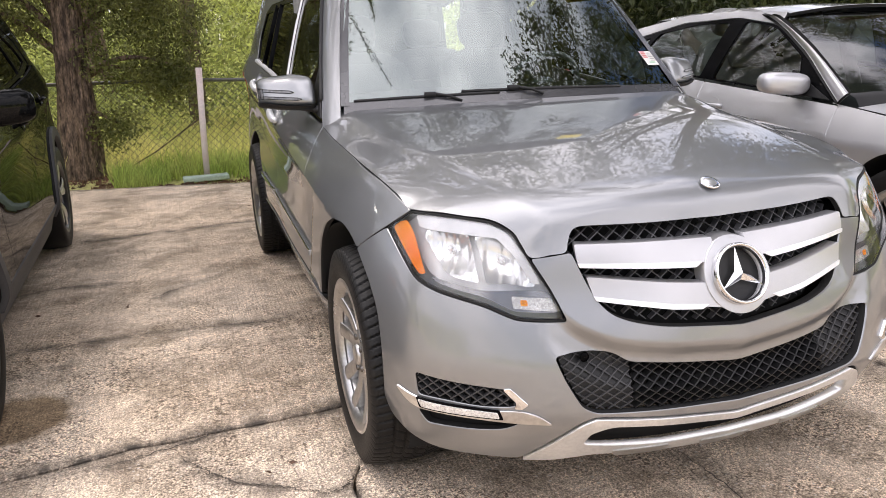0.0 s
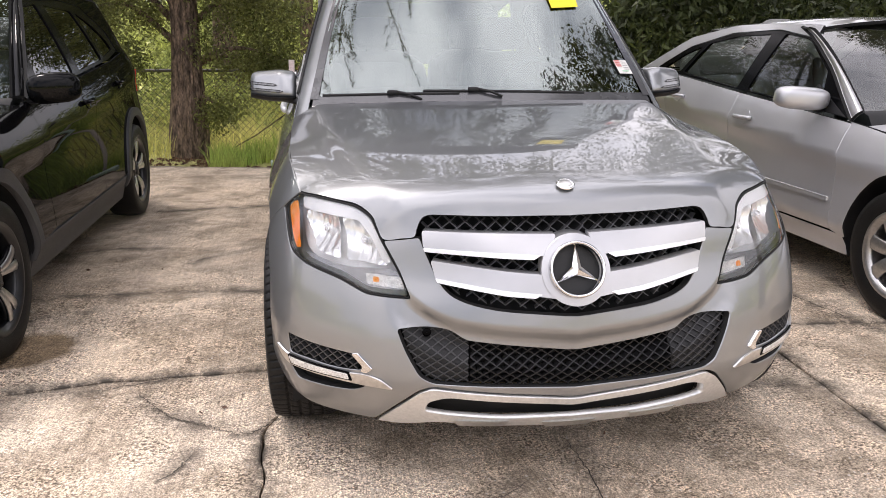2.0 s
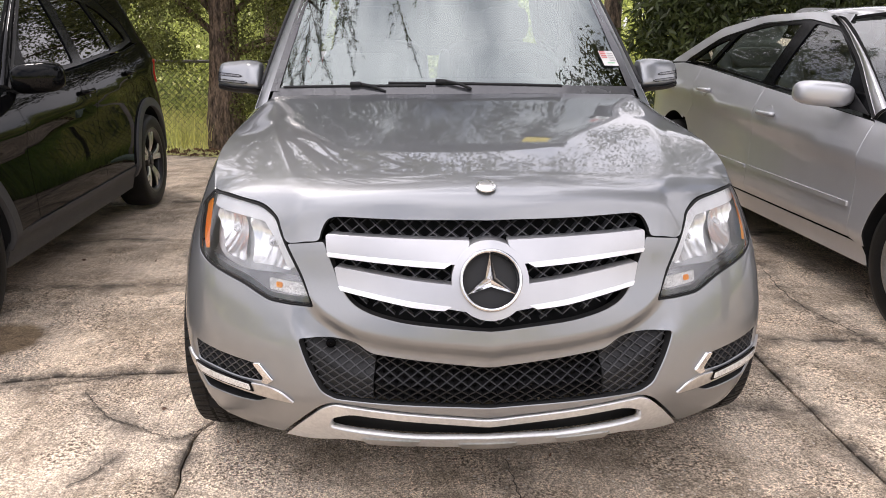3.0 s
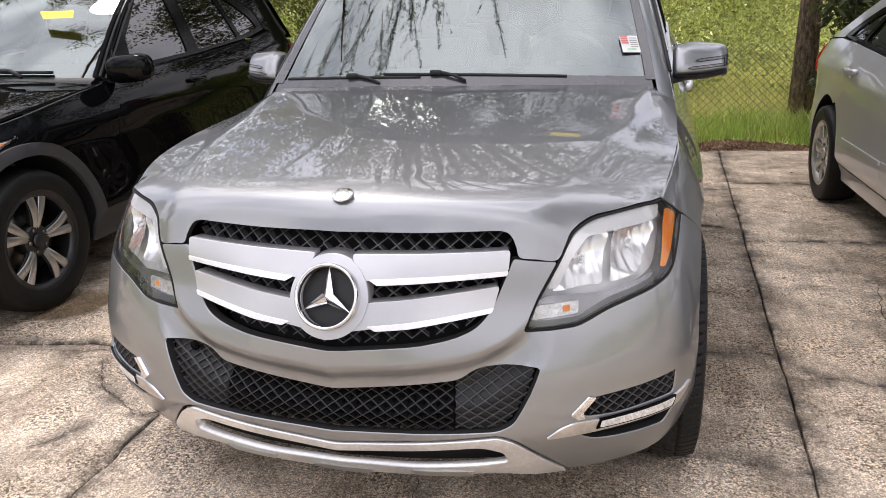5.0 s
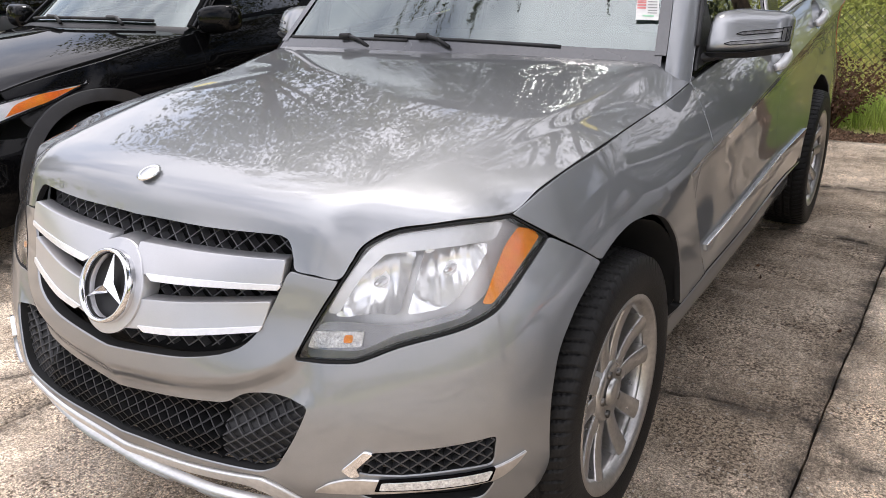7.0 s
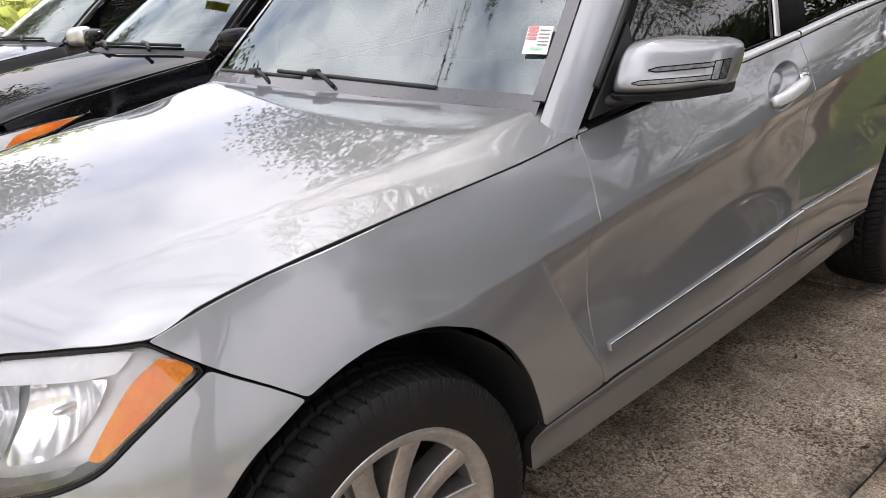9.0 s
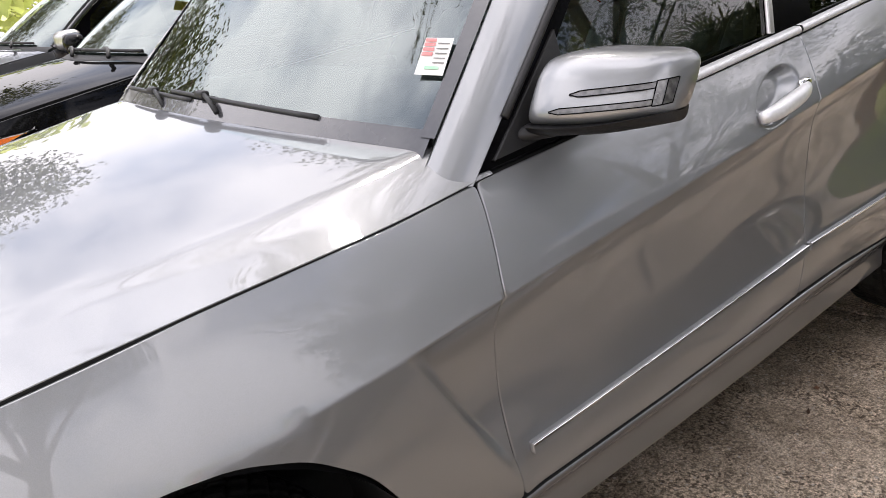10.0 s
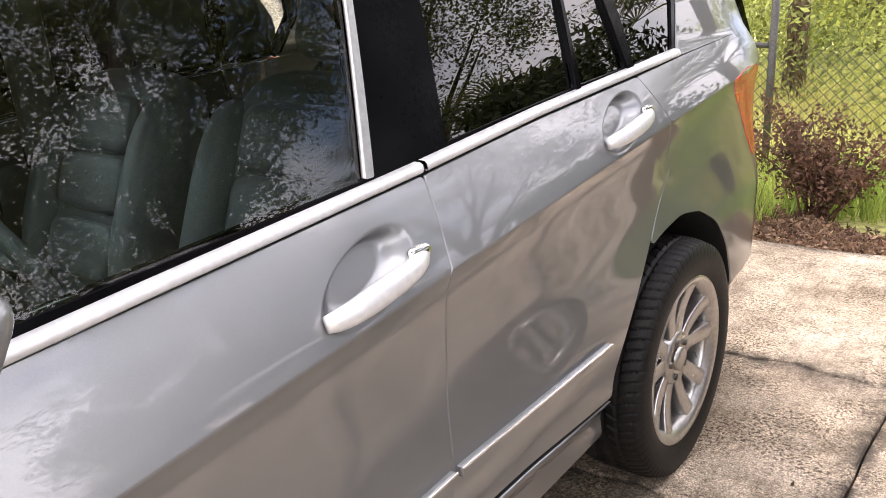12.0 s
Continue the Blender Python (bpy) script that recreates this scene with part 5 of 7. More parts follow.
        if c.get("strip"):
            for a, b in ((d0 + .03, d1 - .02), (d1 + .02, d2 - .18)):
                panel("rub_strip", sk, f([(S(a), c["strip"] - .012), (S(b), c["strip"] - .008), (S(b), c["strip"] + .016), (S(a), c["strip"] + .012)]), paint, car, push=-.012, lip=.014, r=.004, gap=0, res=.06)
        for hy in c["handles"]:
            z = float(belt(hy)) - .13
            p = sk.at(sg * (S(hy) + np.linspace(-.09, .09, 9)), np.full(9, z), -.010 - .022 * np.array([0, .6, .9, 1, 1, 1, .9, .6, 0]))
            hd = tube("handle", p, .0135, c.get("handle", paint), car, n=8)
            panel("handle_cup", sk, f([(S(hy) - .045, z - .045), (S(hy) + .045, z - .045), (S(hy) + .045, z + .045), (S(hy) - .045, z + .045)]), paint, hd, r=.045, push=-.002, lip=.006, gap=0, res=.02,
                  bulge=lambda a, b, hy=hy, z=z: .022 * np.clip(1 - ((np.abs(a) - S(hy)) / .043) ** 2 - ((b - z) / .043) ** 2, 0, 1))
        # mirror
        my = c["mirror"]
        p0 = sk.at(np.array(sg * S(my)), np.array(float(belt(my)) + .02 - c.get("mirror_drop", 0)))
        sh = pillow("mirror_shell", c.get("mirror_size", (.21, .12, .13)), c.get("mirror_paint", paint), car, pose(p0[0] + sg * .12, p0[1] + .03, p0[2] + .06, 0, sg * -4, sg * 14), power=3.2, n=12)
        tube("mirror_arm", [p0 + (sg * -.02, 0, 0), p0 + (sg * .05, .01, .0), p0 + (sg * .12, .03, .025)], (.028, .024, .02), BLACK_PLASTIC, sh, n=8, flat=.6)
        pillow("mirror_glass", (.17, .012, .10), CHROME, sh, pose(p0[0] + sg * .12, p0[1] + .086, p0[2] + .06, 0, 0, sg * 14), power=5, n=8)
        panel("mirror_sail", sk, f([(S(d0 + .06), float(belt(d0)) + .012), (S(my + .16), float(belt(my)) + .02), (S(my + .14), float(belt(my)) + .15)]), BLACK_PLASTIC, frame_, push=-.003, lip=.01)
    panel("front_bumper", sk, mirror2([(0, .60), (S(.12), .62), (S(.30), .66), (S(.62), .64), (S(y1 - ar) - .02, .50), (S(y1 - ar) - .03, .26), (S(.12), .20), (0, .20)]), paint, car, lip=.02, res=.06)
    panel("grille", sk, mirror2([(0, .61), (S(.10), .64), (lamp_in - .02, .70), (lamp_in - .06, .76), (0, .76)]), TRIM_BLACK, car, push=.01, lip=.03, res=.06)
    # bonnet
    yb, zb = c["screen"][0]
    n, k = 17, 22
    g = np.zeros((n, k, 3))
    fr = np.linspace(0, S(.50), n)
    f3 = sk.at(fr, np.interp(fr, (0, lamp_in, S(.50)), (.775, .775, top(.50))))
    for i in range(n):
        u = i / (n - 1)
        v = np.linspace(0, 1, k) ** 1.4
        e = sk.at(np.array([S(y) for y in f3[i, 1] + (d0 + .02 - f3[i, 1]) * v]), np.array([top(y) for y in f3[i, 1] + (d0 + .02 - f3[i, 1]) * v]))
        y = f3[i, 1] + (yb + .12 * u**2 - f3[i, 1]) * v
        x = f3[i, 0] + (e[-1, 0] * u - f3[i, 0]) * v
        z = top(.5) + (zb - .01 - top(.5)) * step(-.55, 1.0, v) ** 1.0
        zc = np.array([top(max(q, .5)) for q in y]) + .055 * (1 - u**2.5) * step(0, .35, v)
        z = zc + (f3[i, 2] - zc[0]) * np.exp(-(y - y[0]) / .08)
        g[i] = np.stack([x, y, z], 1)
    patch("bonnet", np.concatenate([g[:0:-1] * (-1, 1, 1), g]), paint, car, lip=.016)
    # windscreen, front pillars, roof, rear screen
    (ya, za), (yt, zt) = c["screen"]
    xa, xt = c["screen_half"]
    u = np.linspace(-1, 1, 21)
    t = np.linspace(0, 1, 10)
    grid = np.zeros((21, 10, 3))
    for j, q in enumerate(t):
        half = xa + (xt - xa) * q
        grid[:, j] = np.stack([u * half, ya + (yt - ya) * q + (.20 - .10 * q) * u**2 - .0, za + (zt - za) * q - .03 * u**2 + .03 * math.sin(math.pi * q)], 1)
    patch("windscreen", grid, c.get("shield", SHIELD), car)
    for s in (-1, 1):
        e = grid[-1 if s > 0 else 0]
        sz = np.linspace(float(belt(d0)) + .0, c["eave"], 10)
        ys = np.interp(sz, *zip(*[(z, y) for y, z in c["pillar"](belt)]))
        o = sk.at(np.array([s * S(y) for y in ys]), sz)
        rows = [e * (1 - w) + o * w + np.array((s * .012, -.014, .008)) * math.sin(math.pi * w) for w in np.linspace(0, 1, 7)]
        patch("front_pillar", np.array(rows), c.get("pillar_paint", paint), car, lip=.02, flipped=s > 0)
    rows = []
    for y in np.linspace(yt + .02, c["roof_end"], 10):
        p = sk.at(sk.s_at_y(max(y, yt + .20)), np.array(c["eave"] - .02 * step(c["roof_end"] - .5, c["roof_end"], y)))
        x = np.linspace(-1, 1, 13) * p[0]
        rows.append(np.stack([x, y + .18 * (x / p[0]) ** 2 * (1 - step(yt, yt + .5, y)), p[2] + (c["roof"] - c["eave"]) * (1 - np.abs(x / p[0]) ** 2.4) - .02 * (1 - step(yt, yt + .5, y))], 1))
    patch("roof", np.array(rows), paint, car, lip=.02, flipped=True)
    last = rows[-1]
    rb, rz = c["rear"]
    x = np.linspace(-1, 1, 13) * (W - .17)
    low = np.stack([x, rb - .10 * (x / W) ** 2, np.full(13, rz)], 1)
    patch("rear_screen", np.array([last * (1 - k) + low * k for k in np.linspace(0, 1, 6)]), c["pane"], car, flipped=True)
    if c.get("boot"):
        far = np.stack([x, np.full(13, L - .16) - .10 * (x / W) ** 2, np.full(13, c["tail"])], 1)
        patch("boot_lid", np.array([low * (1 - k) + far * k + (0, 0, .015 * math.sin(math.pi * k)) for k in np.linspace(0, 1, 6)]), paint, car, flipped=True, lip=.02)
    xs = np.linspace(-xa, xa, 17)
    cy = ya + .20 * (xs / xa) ** 2
    cz = za - .03 * (xs / xa) ** 2
    patch("cowl", np.stack([np.stack([xs, cy + .01, cz + .006], 1), np.stack([xs, cy - .04, cz - .014], 1), np.stack([xs, cy - .07, cz - .06], 1)]), BLACK_PLASTIC, car)
    for a, b in ((-.55, .0), (.0, .58)):
        xs = np.linspace(a, b, 9)
        p = np.stack([xs, ya + .20 * (xs / xa) ** 2 + .015, za - .03 * (xs / xa) ** 2 + .03], 1)
        wp = tube("wiper", p, .010, BLACK_PLASTIC, car, n=6)
        tube("wiper_arm", [p[4] + (0, 0, .01), p[4] + (.12, -.03, .01), p[4] + (.22, -.07, -.02)], .012, BLACK_PLASTIC, wp, n=6)
    block("underbody", (2 * W - .5, L - .9, .25), VOID, car, pose(0, L / 2, .38), .03)
    block("engine_bay", (2 * W - .7, y1, .38), VOID, car, pose(0, y1 * .62 + .12, .55), .05)
    for x in (-.36, .36):
        seat(car, x, d1 - .05, c["trim"])
        seat(car, x, d2 - .10, c["trim"], 26, c.get("rear_heads", True), .6)
    pillow("dashboard", (2 * W - .36, .5, .24), DASH, car, pose(0, ya + .38, float(belt(d0)) - .05), power=5)
    for y in (y1, y2):
        for s in (1, -1):
            wheel(car, (s * (W - c.get("inset", .115)), y, R), R, .215, c["rim"], s, c["rim_paint"], c["spokes"], tread=c.get("tread", False))
    return car


def suv_frame(S, b):
    return [(S(1.66), float(b(1.66)) + .006), (S(2.02), 1.32), (S(2.35), 1.53), (S(3.0), 1.555), (S(3.35), 1.53), (S(3.62), 1.36), (S(3.68), float(b(3.66)) + .02), (S(3.4), float(b(3.4)) + .006), (S(2.6), float(b(2.6)) + .006)]


SUV_GLASS = (
    lambda S, b: [(S(1.92), float(b(1.92)) + .03), (S(1.97), 1.24), (S(2.30), 1.49), (S(2.56), 1.515), (S(2.52), float(b(2.52)) + .03)],
    lambda S, b: [(S(2.66), float(b(2.66)) + .03), (S(2.69), 1.515), (S(3.12), 1.49), (S(3.22), float(b(3.22)) + .03)],
    lambda S, b: [(S(3.28), float(b(3.28)) + .035), (S(3.19), 1.48), (S(3.34), 1.43), (S(3.52), 1.32), (S(3.58), float(b(3.58)) + .05)],
)
BLACK_CAR = dict(half=.905, length=4.52, hubs=(.90, 3.66), wheel=.350, inset=.116, lamp_move=(.11, .04), belt=((1.5, 1.03), (2.0, 1.07), (2.7, 1.11), (3.4, 1.17), (4.2, 1.27), (4.6, 1.28)), hood=((.3, .80), (.5, .85), (.9, .93), (1.3, .99), (1.7, 1.04)),
                 lean=.34, doors=(1.60, 2.60, 3.42), lamp=(.55, .9), tail=1.12, deck=4.2, lift=.06, sill=GREY_PLASTIC, frame=suv_frame, glass=SUV_GLASS, pane=DARK_GLASS,
                 rail=lambda S, b: [(S(2.35), 1.535), (S(3.0), 1.56), (S(3.35), 1.532), (S(3.63), 1.36), (S(3.69), float(b(3.69)) + .01), (S(4.36), 1.15), (S(4.34), 1.35), (S(4.2), 1.55), (S(3.0), 1.61), (S(2.35), 1.59)],
                 cladding=True, handles=(2.45, 3.28), mirror=1.66, mirror_size=(.25, .14, .15), mirror_drop=.03, screen=((1.42, 1.075), (2.22, 1.56)), screen_half=(.78, .60), pillar=lambda b: [(1.62, float(b(1.62))), (2.00, 1.32), (2.33, 1.53), (2.45, 1.60)], eave=1.59, roof=1.65,
                 roof_end=4.2, rear=(4.42, 1.13), trim=LEATHER, rim=.240, rim_paint=DARK_ALLOY, spokes=(DARK_ALLOY, DARK_ALLOY, split_spokes), mirror_paint=BLACK_PAINT, handle=BLACK_PAINT, pillar_paint=BLACK_PAINT)


def sedan_frame(S, b):
    return [(S(1.50), float(b(1.5)) + .006), (S(1.80), 1.16), (S(2.12), 1.325), (S(2.5), 1.375), (S(3.0), 1.355), (S(3.45), 1.26), (S(3.82), 1.10), (S(3.84), float(b(3.84)) + .012), (S(2.6), float(b(2.6)) + .006)]


SEDAN_GLASS = (
    lambda S, b: [(S(1.76), float(b(1.76)) + .02), (S(1.85), 1.145), (S(2.15), 1.313), (S(2.42), 1.35), (S(2.50), float(b(2.5)) + .02)],
    lambda S, b: [(S(2.62), float(b(2.62)) + .02), (S(2.56), 1.348), (S(2.9), 1.335), (S(3.22), 1.285), (S(3.38), float(b(3.38)) + .02)],
    lambda S, b: [(S(3.44), float(b(3.44)) + .02), (S(3.30), 1.26), (S(3.5), 1.20), (S(3.73), 1.09), (S(3.74), float(b(3.74)) + .022)],
)
SEDAN = dict(half=.89, length=4.78, hubs=(.97, 3.83), wheel=.325, belt=((1.3, .90), (1.54, .918), (2.5, .985), (3.0, 1.02), (3.7, 1.075), (4.78, 1.07)), hood=((.3, .72), (.5, .77), (.9, .84), (1.3, .895), (1.6, .93)),
             lean=.42, doors=(1.46, 2.55, 3.48), lamp=(.5, .9), tail=1.04, deck=3.9, sill=SEDAN_PAINT, frame=sedan_frame, glass=SEDAN_GLASS, pane=GLASS,
             rail=lambda S, b: [(S(2.12), 1.327), (S(2.5), 1.377), (S(3.0), 1.357), (S(3.45), 1.262), (S(3.83), 1.10), (S(3.86), float(b(3.86)) + .004), (S(4.2), 1.065), (S(3.95), 1.15), (S(3.5), 1.33), (S(3.0), 1.41), (S(2.5), 1.42), (S(2.12), 1.40)],
             handles=(2.38, 3.28), mirror=1.72, mirror_size=(.29, .14, .125), screen=((1.22, .99), (2.02, 1.385)), screen_half=(.79, .63), pillar=lambda b: [(1.46, float(b(1.46))), (1.80, 1.16), (2.10, 1.325), (2.3, 1.40)], eave=1.40, roof=1.455,
             roof_end=3.3, shield=glass("saloon_screen", (.50, .58, .55), 1.7), rear=(4.05, 1.075), boot=True, rear_heads=False, trim=GREY_CLOTH, rim=.212, rim_paint=ALLOY, spokes=(ALLOY, ALLOY, seven_spokes), strip=.50, pillar_paint=SEDAN_PAINT)
black_car = plain_car("car", "glossy black compact off-roader with grey plastic arches", pose(-2.938, .68, -.002, .22, 0, 1.05), BLACK_PAINT, BLACK_CAR)
sedan = plain_car("car", "pale silver four-door saloon with painted mirrors", pose(2.885, .50, 0, 0, 0, 2.0), SEDAN_PAINT, SEDAN)
CHARCOAL_PAINT = mat("charcoal_paint", (.05, .052, .055), rough=.3, metal=.5, coat=1.0, second=(.045, .046, .05), scale=2, fine=.05, fine_scale=900)
third = plain_car("car", "charcoal off-roader parked beyond the black car", pose(-5.75, .85, 0, 0, 0, 2.2), CHARCOAL_PAINT, dict(BLACK_CAR, cladding=False, mirror_paint=BRUSHED, handle=CHARCOAL_PAINT, pillar_paint=CHARCOAL_PAINT))
slip = [(.325, 1.885, 1.385), (.525, 1.915, 1.385), (.555, 1.86, 1.345), (.385, 1.83, 1.345)]
build("screen_card", [(x, y - .045, z + .02) for x, y, z in slip], [(0, 3, 2, 1)], YELLOW, black_car, smooth=False)


# ---- ground, pavement and planting ----
def concrete_material():
    """Old brushed concrete: warm grey, blotched, with bare grit, dark pores and dirt along its cracks."""
    m = bpy.data.materials.new("old_concrete")
    m.use_nodes = True
    n, l = m.node_tree.nodes, m.node_tree.links
    b = n["Principled BSDF"]
    co = n.new("ShaderNodeNewGeometry").outputs["Position"]

    def noise_(scale, detail=5, rough=.55, stretch=None):
        t = n.new("ShaderNodeTexNoise")
        t.inputs["Scale"].default_value, t.inputs["Detail"].default_value, t.inputs["Roughness"].default_value = scale, detail, rough
        if stretch:
            mp = n.new("ShaderNodeMapping")
            mp.inputs["Scale"].default_value = stretch
            l.new(co, mp.inputs["Vector"])
            l.new(mp.outputs["Vector"], t.inputs["Vector"])
        else:
            l.new(co, t.inputs["Vector"])
        return t.outputs["Fac"]

    def ramp_(v, a, b_, ca, cb):
        r = n.new("ShaderNodeValToRGB")
        r.color_ramp.elements[0].position, r.color_ramp.elements[1].position = a, b_
        r.color_ramp.elements[0].color, r.color_ramp.elements[1].color = (*ca, 1), (*cb, 1)
        l.new(v, r.inputs["Fac"])
        return r.outputs["Color"]

    def mix_(kind, fac, a, c):
        x = n.new("ShaderNodeMix")
        x.data_type, x.blend_type = "RGBA", kind
        if isinstance(fac, float):
            x.inputs[0].default_value = fac
        else:
            l.new(fac, x.inputs[0])
        l.new(a, x.inputs[6])
        l.new(c, x.inputs[7])
        return x.outputs[2]
    col = ramp_(noise_(.9, 6, .6), .36, .64, (.74, .625, .50), (.98, .865, .73))
    col = mix_("MULTIPLY", .80, col, ramp_(noise_(2.4, 9, .72), .41, .54, (.54, .515, .475), (1.10, 1.09, 1.07)))
    col = mix_("MULTIPLY", .6, col, ramp_(noise_(6.5, 8, .7), .36, .60, (.58, .55, .52), (1.08, 1.07, 1.06)))
    col = mix_("MULTIPLY", .3, col, ramp_(noise_(1.0, 4, .6, (70, 2.6, 1)), .34, .60, (.50, .48, .46), (1.12, 1.12, 1.12)))
    col = mix_("MULTIPLY", .9, col, ramp_(noise_(175, 6, .88), .44, .56, (.36, .34, .33), (1.5, 1.49, 1.46)))
    col = mix_("MULTIPLY", .65, col, ramp_(noise_(40, 9, .88), .41, .49, (.40, .37, .34), (1.06, 1.05, 1.04)))
    grit = n.new("ShaderNodeTexVoronoi")
    grit.inputs["Scale"].default_value = 140
    l.new(co, grit.inputs["Vector"])
    col = mix_("MULTIPLY", .6, col, ramp_(grit.outputs["Distance"], .08, .50, (1.5, 1.47, 1.42), (.72, .71, .70)))
    # pits and pores, denser where the skin has worn off
    col = mix_("MULTIPLY", ramp_(noise_(3.2, 6, .7), .42, .58, (.15, .15, .15), (1, 1, 1)), col, ramp_(noise_(85, 3, .6), .44, .485, (.30, .275, .255), (1.10, 1.09, 1.07)))
    # pale stones bared by wear, of uneven size
    stone = n.new("ShaderNodeTexVoronoi")
    stone.inputs["Scale"].default_value = 76
    l.new(co, stone.inputs["Vector"])
    pick = n.new("ShaderNodeSeparateColor")
    l.new(stone.outputs["Color"], pick.inputs["Color"])
    size = n.new("ShaderNodeMath")
    size.operation = "MULTIPLY_ADD"
    size.inputs[1].default_value, size.inputs[2].default_value = -.75, .42
    l.new(pick.outputs["Red"], size.inputs[0])
    bare = n.new("ShaderNodeMath")
    bare.operation = "LESS_THAN"
    l.new(stone.outputs["Distance"], bare.inputs[0])
    l.new(size.outputs["Value"], bare.inputs[1])
    tone = ramp_(pick.outputs["Green"], .35, .75, (.26, .22, .18), (.86, .80, .71))
    some = n.new("ShaderNodeMath")
    some.operation = "MULTIPLY"
    some.inputs[1].default_value = .55
    l.new(bare.outputs["Value"], some.inputs[0])
    col = mix_("MIX", some.outputs["Value"], col, tone)
    # an old oil stain
    oil = n.new("ShaderNodeVectorMath")
    oil.operation = "DISTANCE"
    oil.inputs[1].default_value = (-2.03, 1.64, 0)
    l.new(co, oil.inputs[0])
    edge = n.new("ShaderNodeMath")
    edge.operation = "MULTIPLY_ADD"
    edge.inputs[1].default_value = .16
    l.new(noise_(9, 4, .6), edge.inputs[0])
    l.new(oil.outputs["Value"], edge.inputs[2])
    col = mix_("MULTIPLY", 1.0, col, ramp_(edge.outputs["Value"], .25, .31, (.40, .35, .28), (1, 1, 1)))
    dirt = n.new("ShaderNodeAttribute")
    dirt.attribute_name = "dirt"
    worn = n.new("ShaderNodeMath")
    worn.operation = "MULTIPLY"
    l.new(dirt.outputs["Fac"], worn.inputs[0])
    l.new(ramp_(noise_(7, 5, .7), .38, .58, (.1, .1, .1), (1, 1, 1)), worn.inputs[1])
    soot = n.new("ShaderNodeRGB")
    soot.outputs[0].default_value = (.085, .072, .058, 1)
    col = mix_("MIX", worn.outputs["Value"], col, soot.outputs[0])
    tone_ = n.new("ShaderNodeAttribute")
    tone_.attribute_name = "tone"
    shade_ = n.new("ShaderNodeVectorMath")
    shade_.operation = "SCALE"
    l.new(col, shade_.inputs[0])
    l.new(tone_.outputs["Fac"], shade_.inputs["Scale"])
    l.new(shade_.outputs["Vector"], b.inputs["Base Color"])
    b.inputs["Roughness"].default_value = .9
    b.inputs["Specular IOR Level"].default_value = .3
    rel = n.new("ShaderNodeMath")
    rel.operation = "ADD"
    l.new(noise_(95, 4, .65), rel.inputs[0])
    l.new(noise_(1.0, 3, .6, (70, 3, 1)), rel.inputs[1])
    bump = n.new("ShaderNodeBump")
    bump.inputs["Strength"].default_value, bump.inputs["Distance"].default_value = 1.0, .010
    l.new(rel.outputs["Value"], bump.inputs["Height"])
    l.new(bump.outputs["Normal"], b.inputs["Normal"])
    return m


CONCRETE = concrete_material()
SOIL = mat("soil", (.075, .062, .048), rough=.95, second=(.04, .033, .026), scale=3, fine=.3, fine_scale=60, bump=.8)
GRASS_GROUND = mat("grassy_ground", (.50, .47, .18), rough=.95, second=(.34, .35, .11), scale=.7, fine=.3, fine_scale=25, bump=.8, bump_scale=30)
GRASS = mat("grass_blades", (.27, .41, .075), rough=.6, second=(.47, .53, .15), scale=1.3, fine=.15, per_piece=.40, through_light=.5)
FIELD_GRASS = mat("dry_field_grass", (.78, .72, .30), rough=.7, second=(.54, .57, .18), scale=.5, fine=.15, per_piece=.35, through_light=.5)
BARK = mat("bark", (.235, .165, .118), rough=.95, second=(.05, .036, .027), scale=24, fine=.35, fine_scale=80, bump=4.0, bump_scale=30, stretch=(1, 1, .30))
# the oak by the fence: paler than LEAVES, with sunlight put into the colour
SUNLIT_LEAVES = mat("sunlit_oak_leaves", (.23, .235, .075), rough=.5, second=(.115, .13, .04), scale=1.6, fine=.1, per_piece=.5, through_light=.45)
LEAVES = mat("oak_leaves", (.125, .135, .042), rough=.5, second=(.06, .075, .022), scale=1.6, fine=.1, per_piece=.5, through_light=.38)
WOOD_LEAVES = mat("woodland_leaves", (.57, .60, .20), rough=.6, second=(.24, .285, .09), scale=.55, fine=.1, per_piece=.55, through_light=.55)
HEDGE_LEAVES = mat("hedge_leaves", (.085, .105, .03), rough=.5, second=(.04, .055, .017), scale=1.5, fine=.1, per_piece=.45, through_light=.2)
PALM_LEAVES = mat("palm_fronds", (.11, .15, .05), rough=.5, second=(.20, .19, .08), scale=2, fine=.1, per_piece=.3, through_light=.3)
DEAD = mat("dry_leaves", (.19, .10, .062), rough=.8, second=(.10, .055, .036), scale=4, fine=.2, per_piece=.5, through_light=.2)
LITTER = mat("pale_leaf_litter", (.34, .22, .14), rough=.85, second=(.20, .12, .075), scale=5, fine=.2, per_piece=.55, through_light=.15)
GALVANISED = mat("weathered_steel", (.15, .15, .14), rough=.55, metal=.6, second=(.13, .12, .11), scale=7, fine=.2)
PINK_PVC = mat("faded_plastic_pipe", (.72, .58, .56), rough=.5, second=(.68, .62, .58), scale=6, fine=.08)
PALE_BOARD = mat("pale_green_board", (.42, .52, .44), rough=.75, second=(.34, .42, .36), scale=8, fine=.12, bump=.3)
rng = np.random.default_rng(7)

LAND = [(-400, -.06), (6.5, -.06), (8.3, -.13), (400, -.13)]
tagged(build("ground", [(x, y, z) for y, z in LAND for x in (-400, 400)], [(2 * k, 2 * k + 1, 2 * k + 3, 2 * k + 2) for k in range(3)], GRASS_GROUND, smooth=False), "rough mown grass and weeds behind the car park", "ground", kind="structure")
pavement = tagged(build("pavement", [(-14, -16, -.042), (16, -16, -.042), (16, 5.9, -.042), (-14, 6.2, -.042)], [(0, 1, 2, 3)], SOIL, smooth=False), "cracked old concrete parking bay", "pavement", kind="structure")


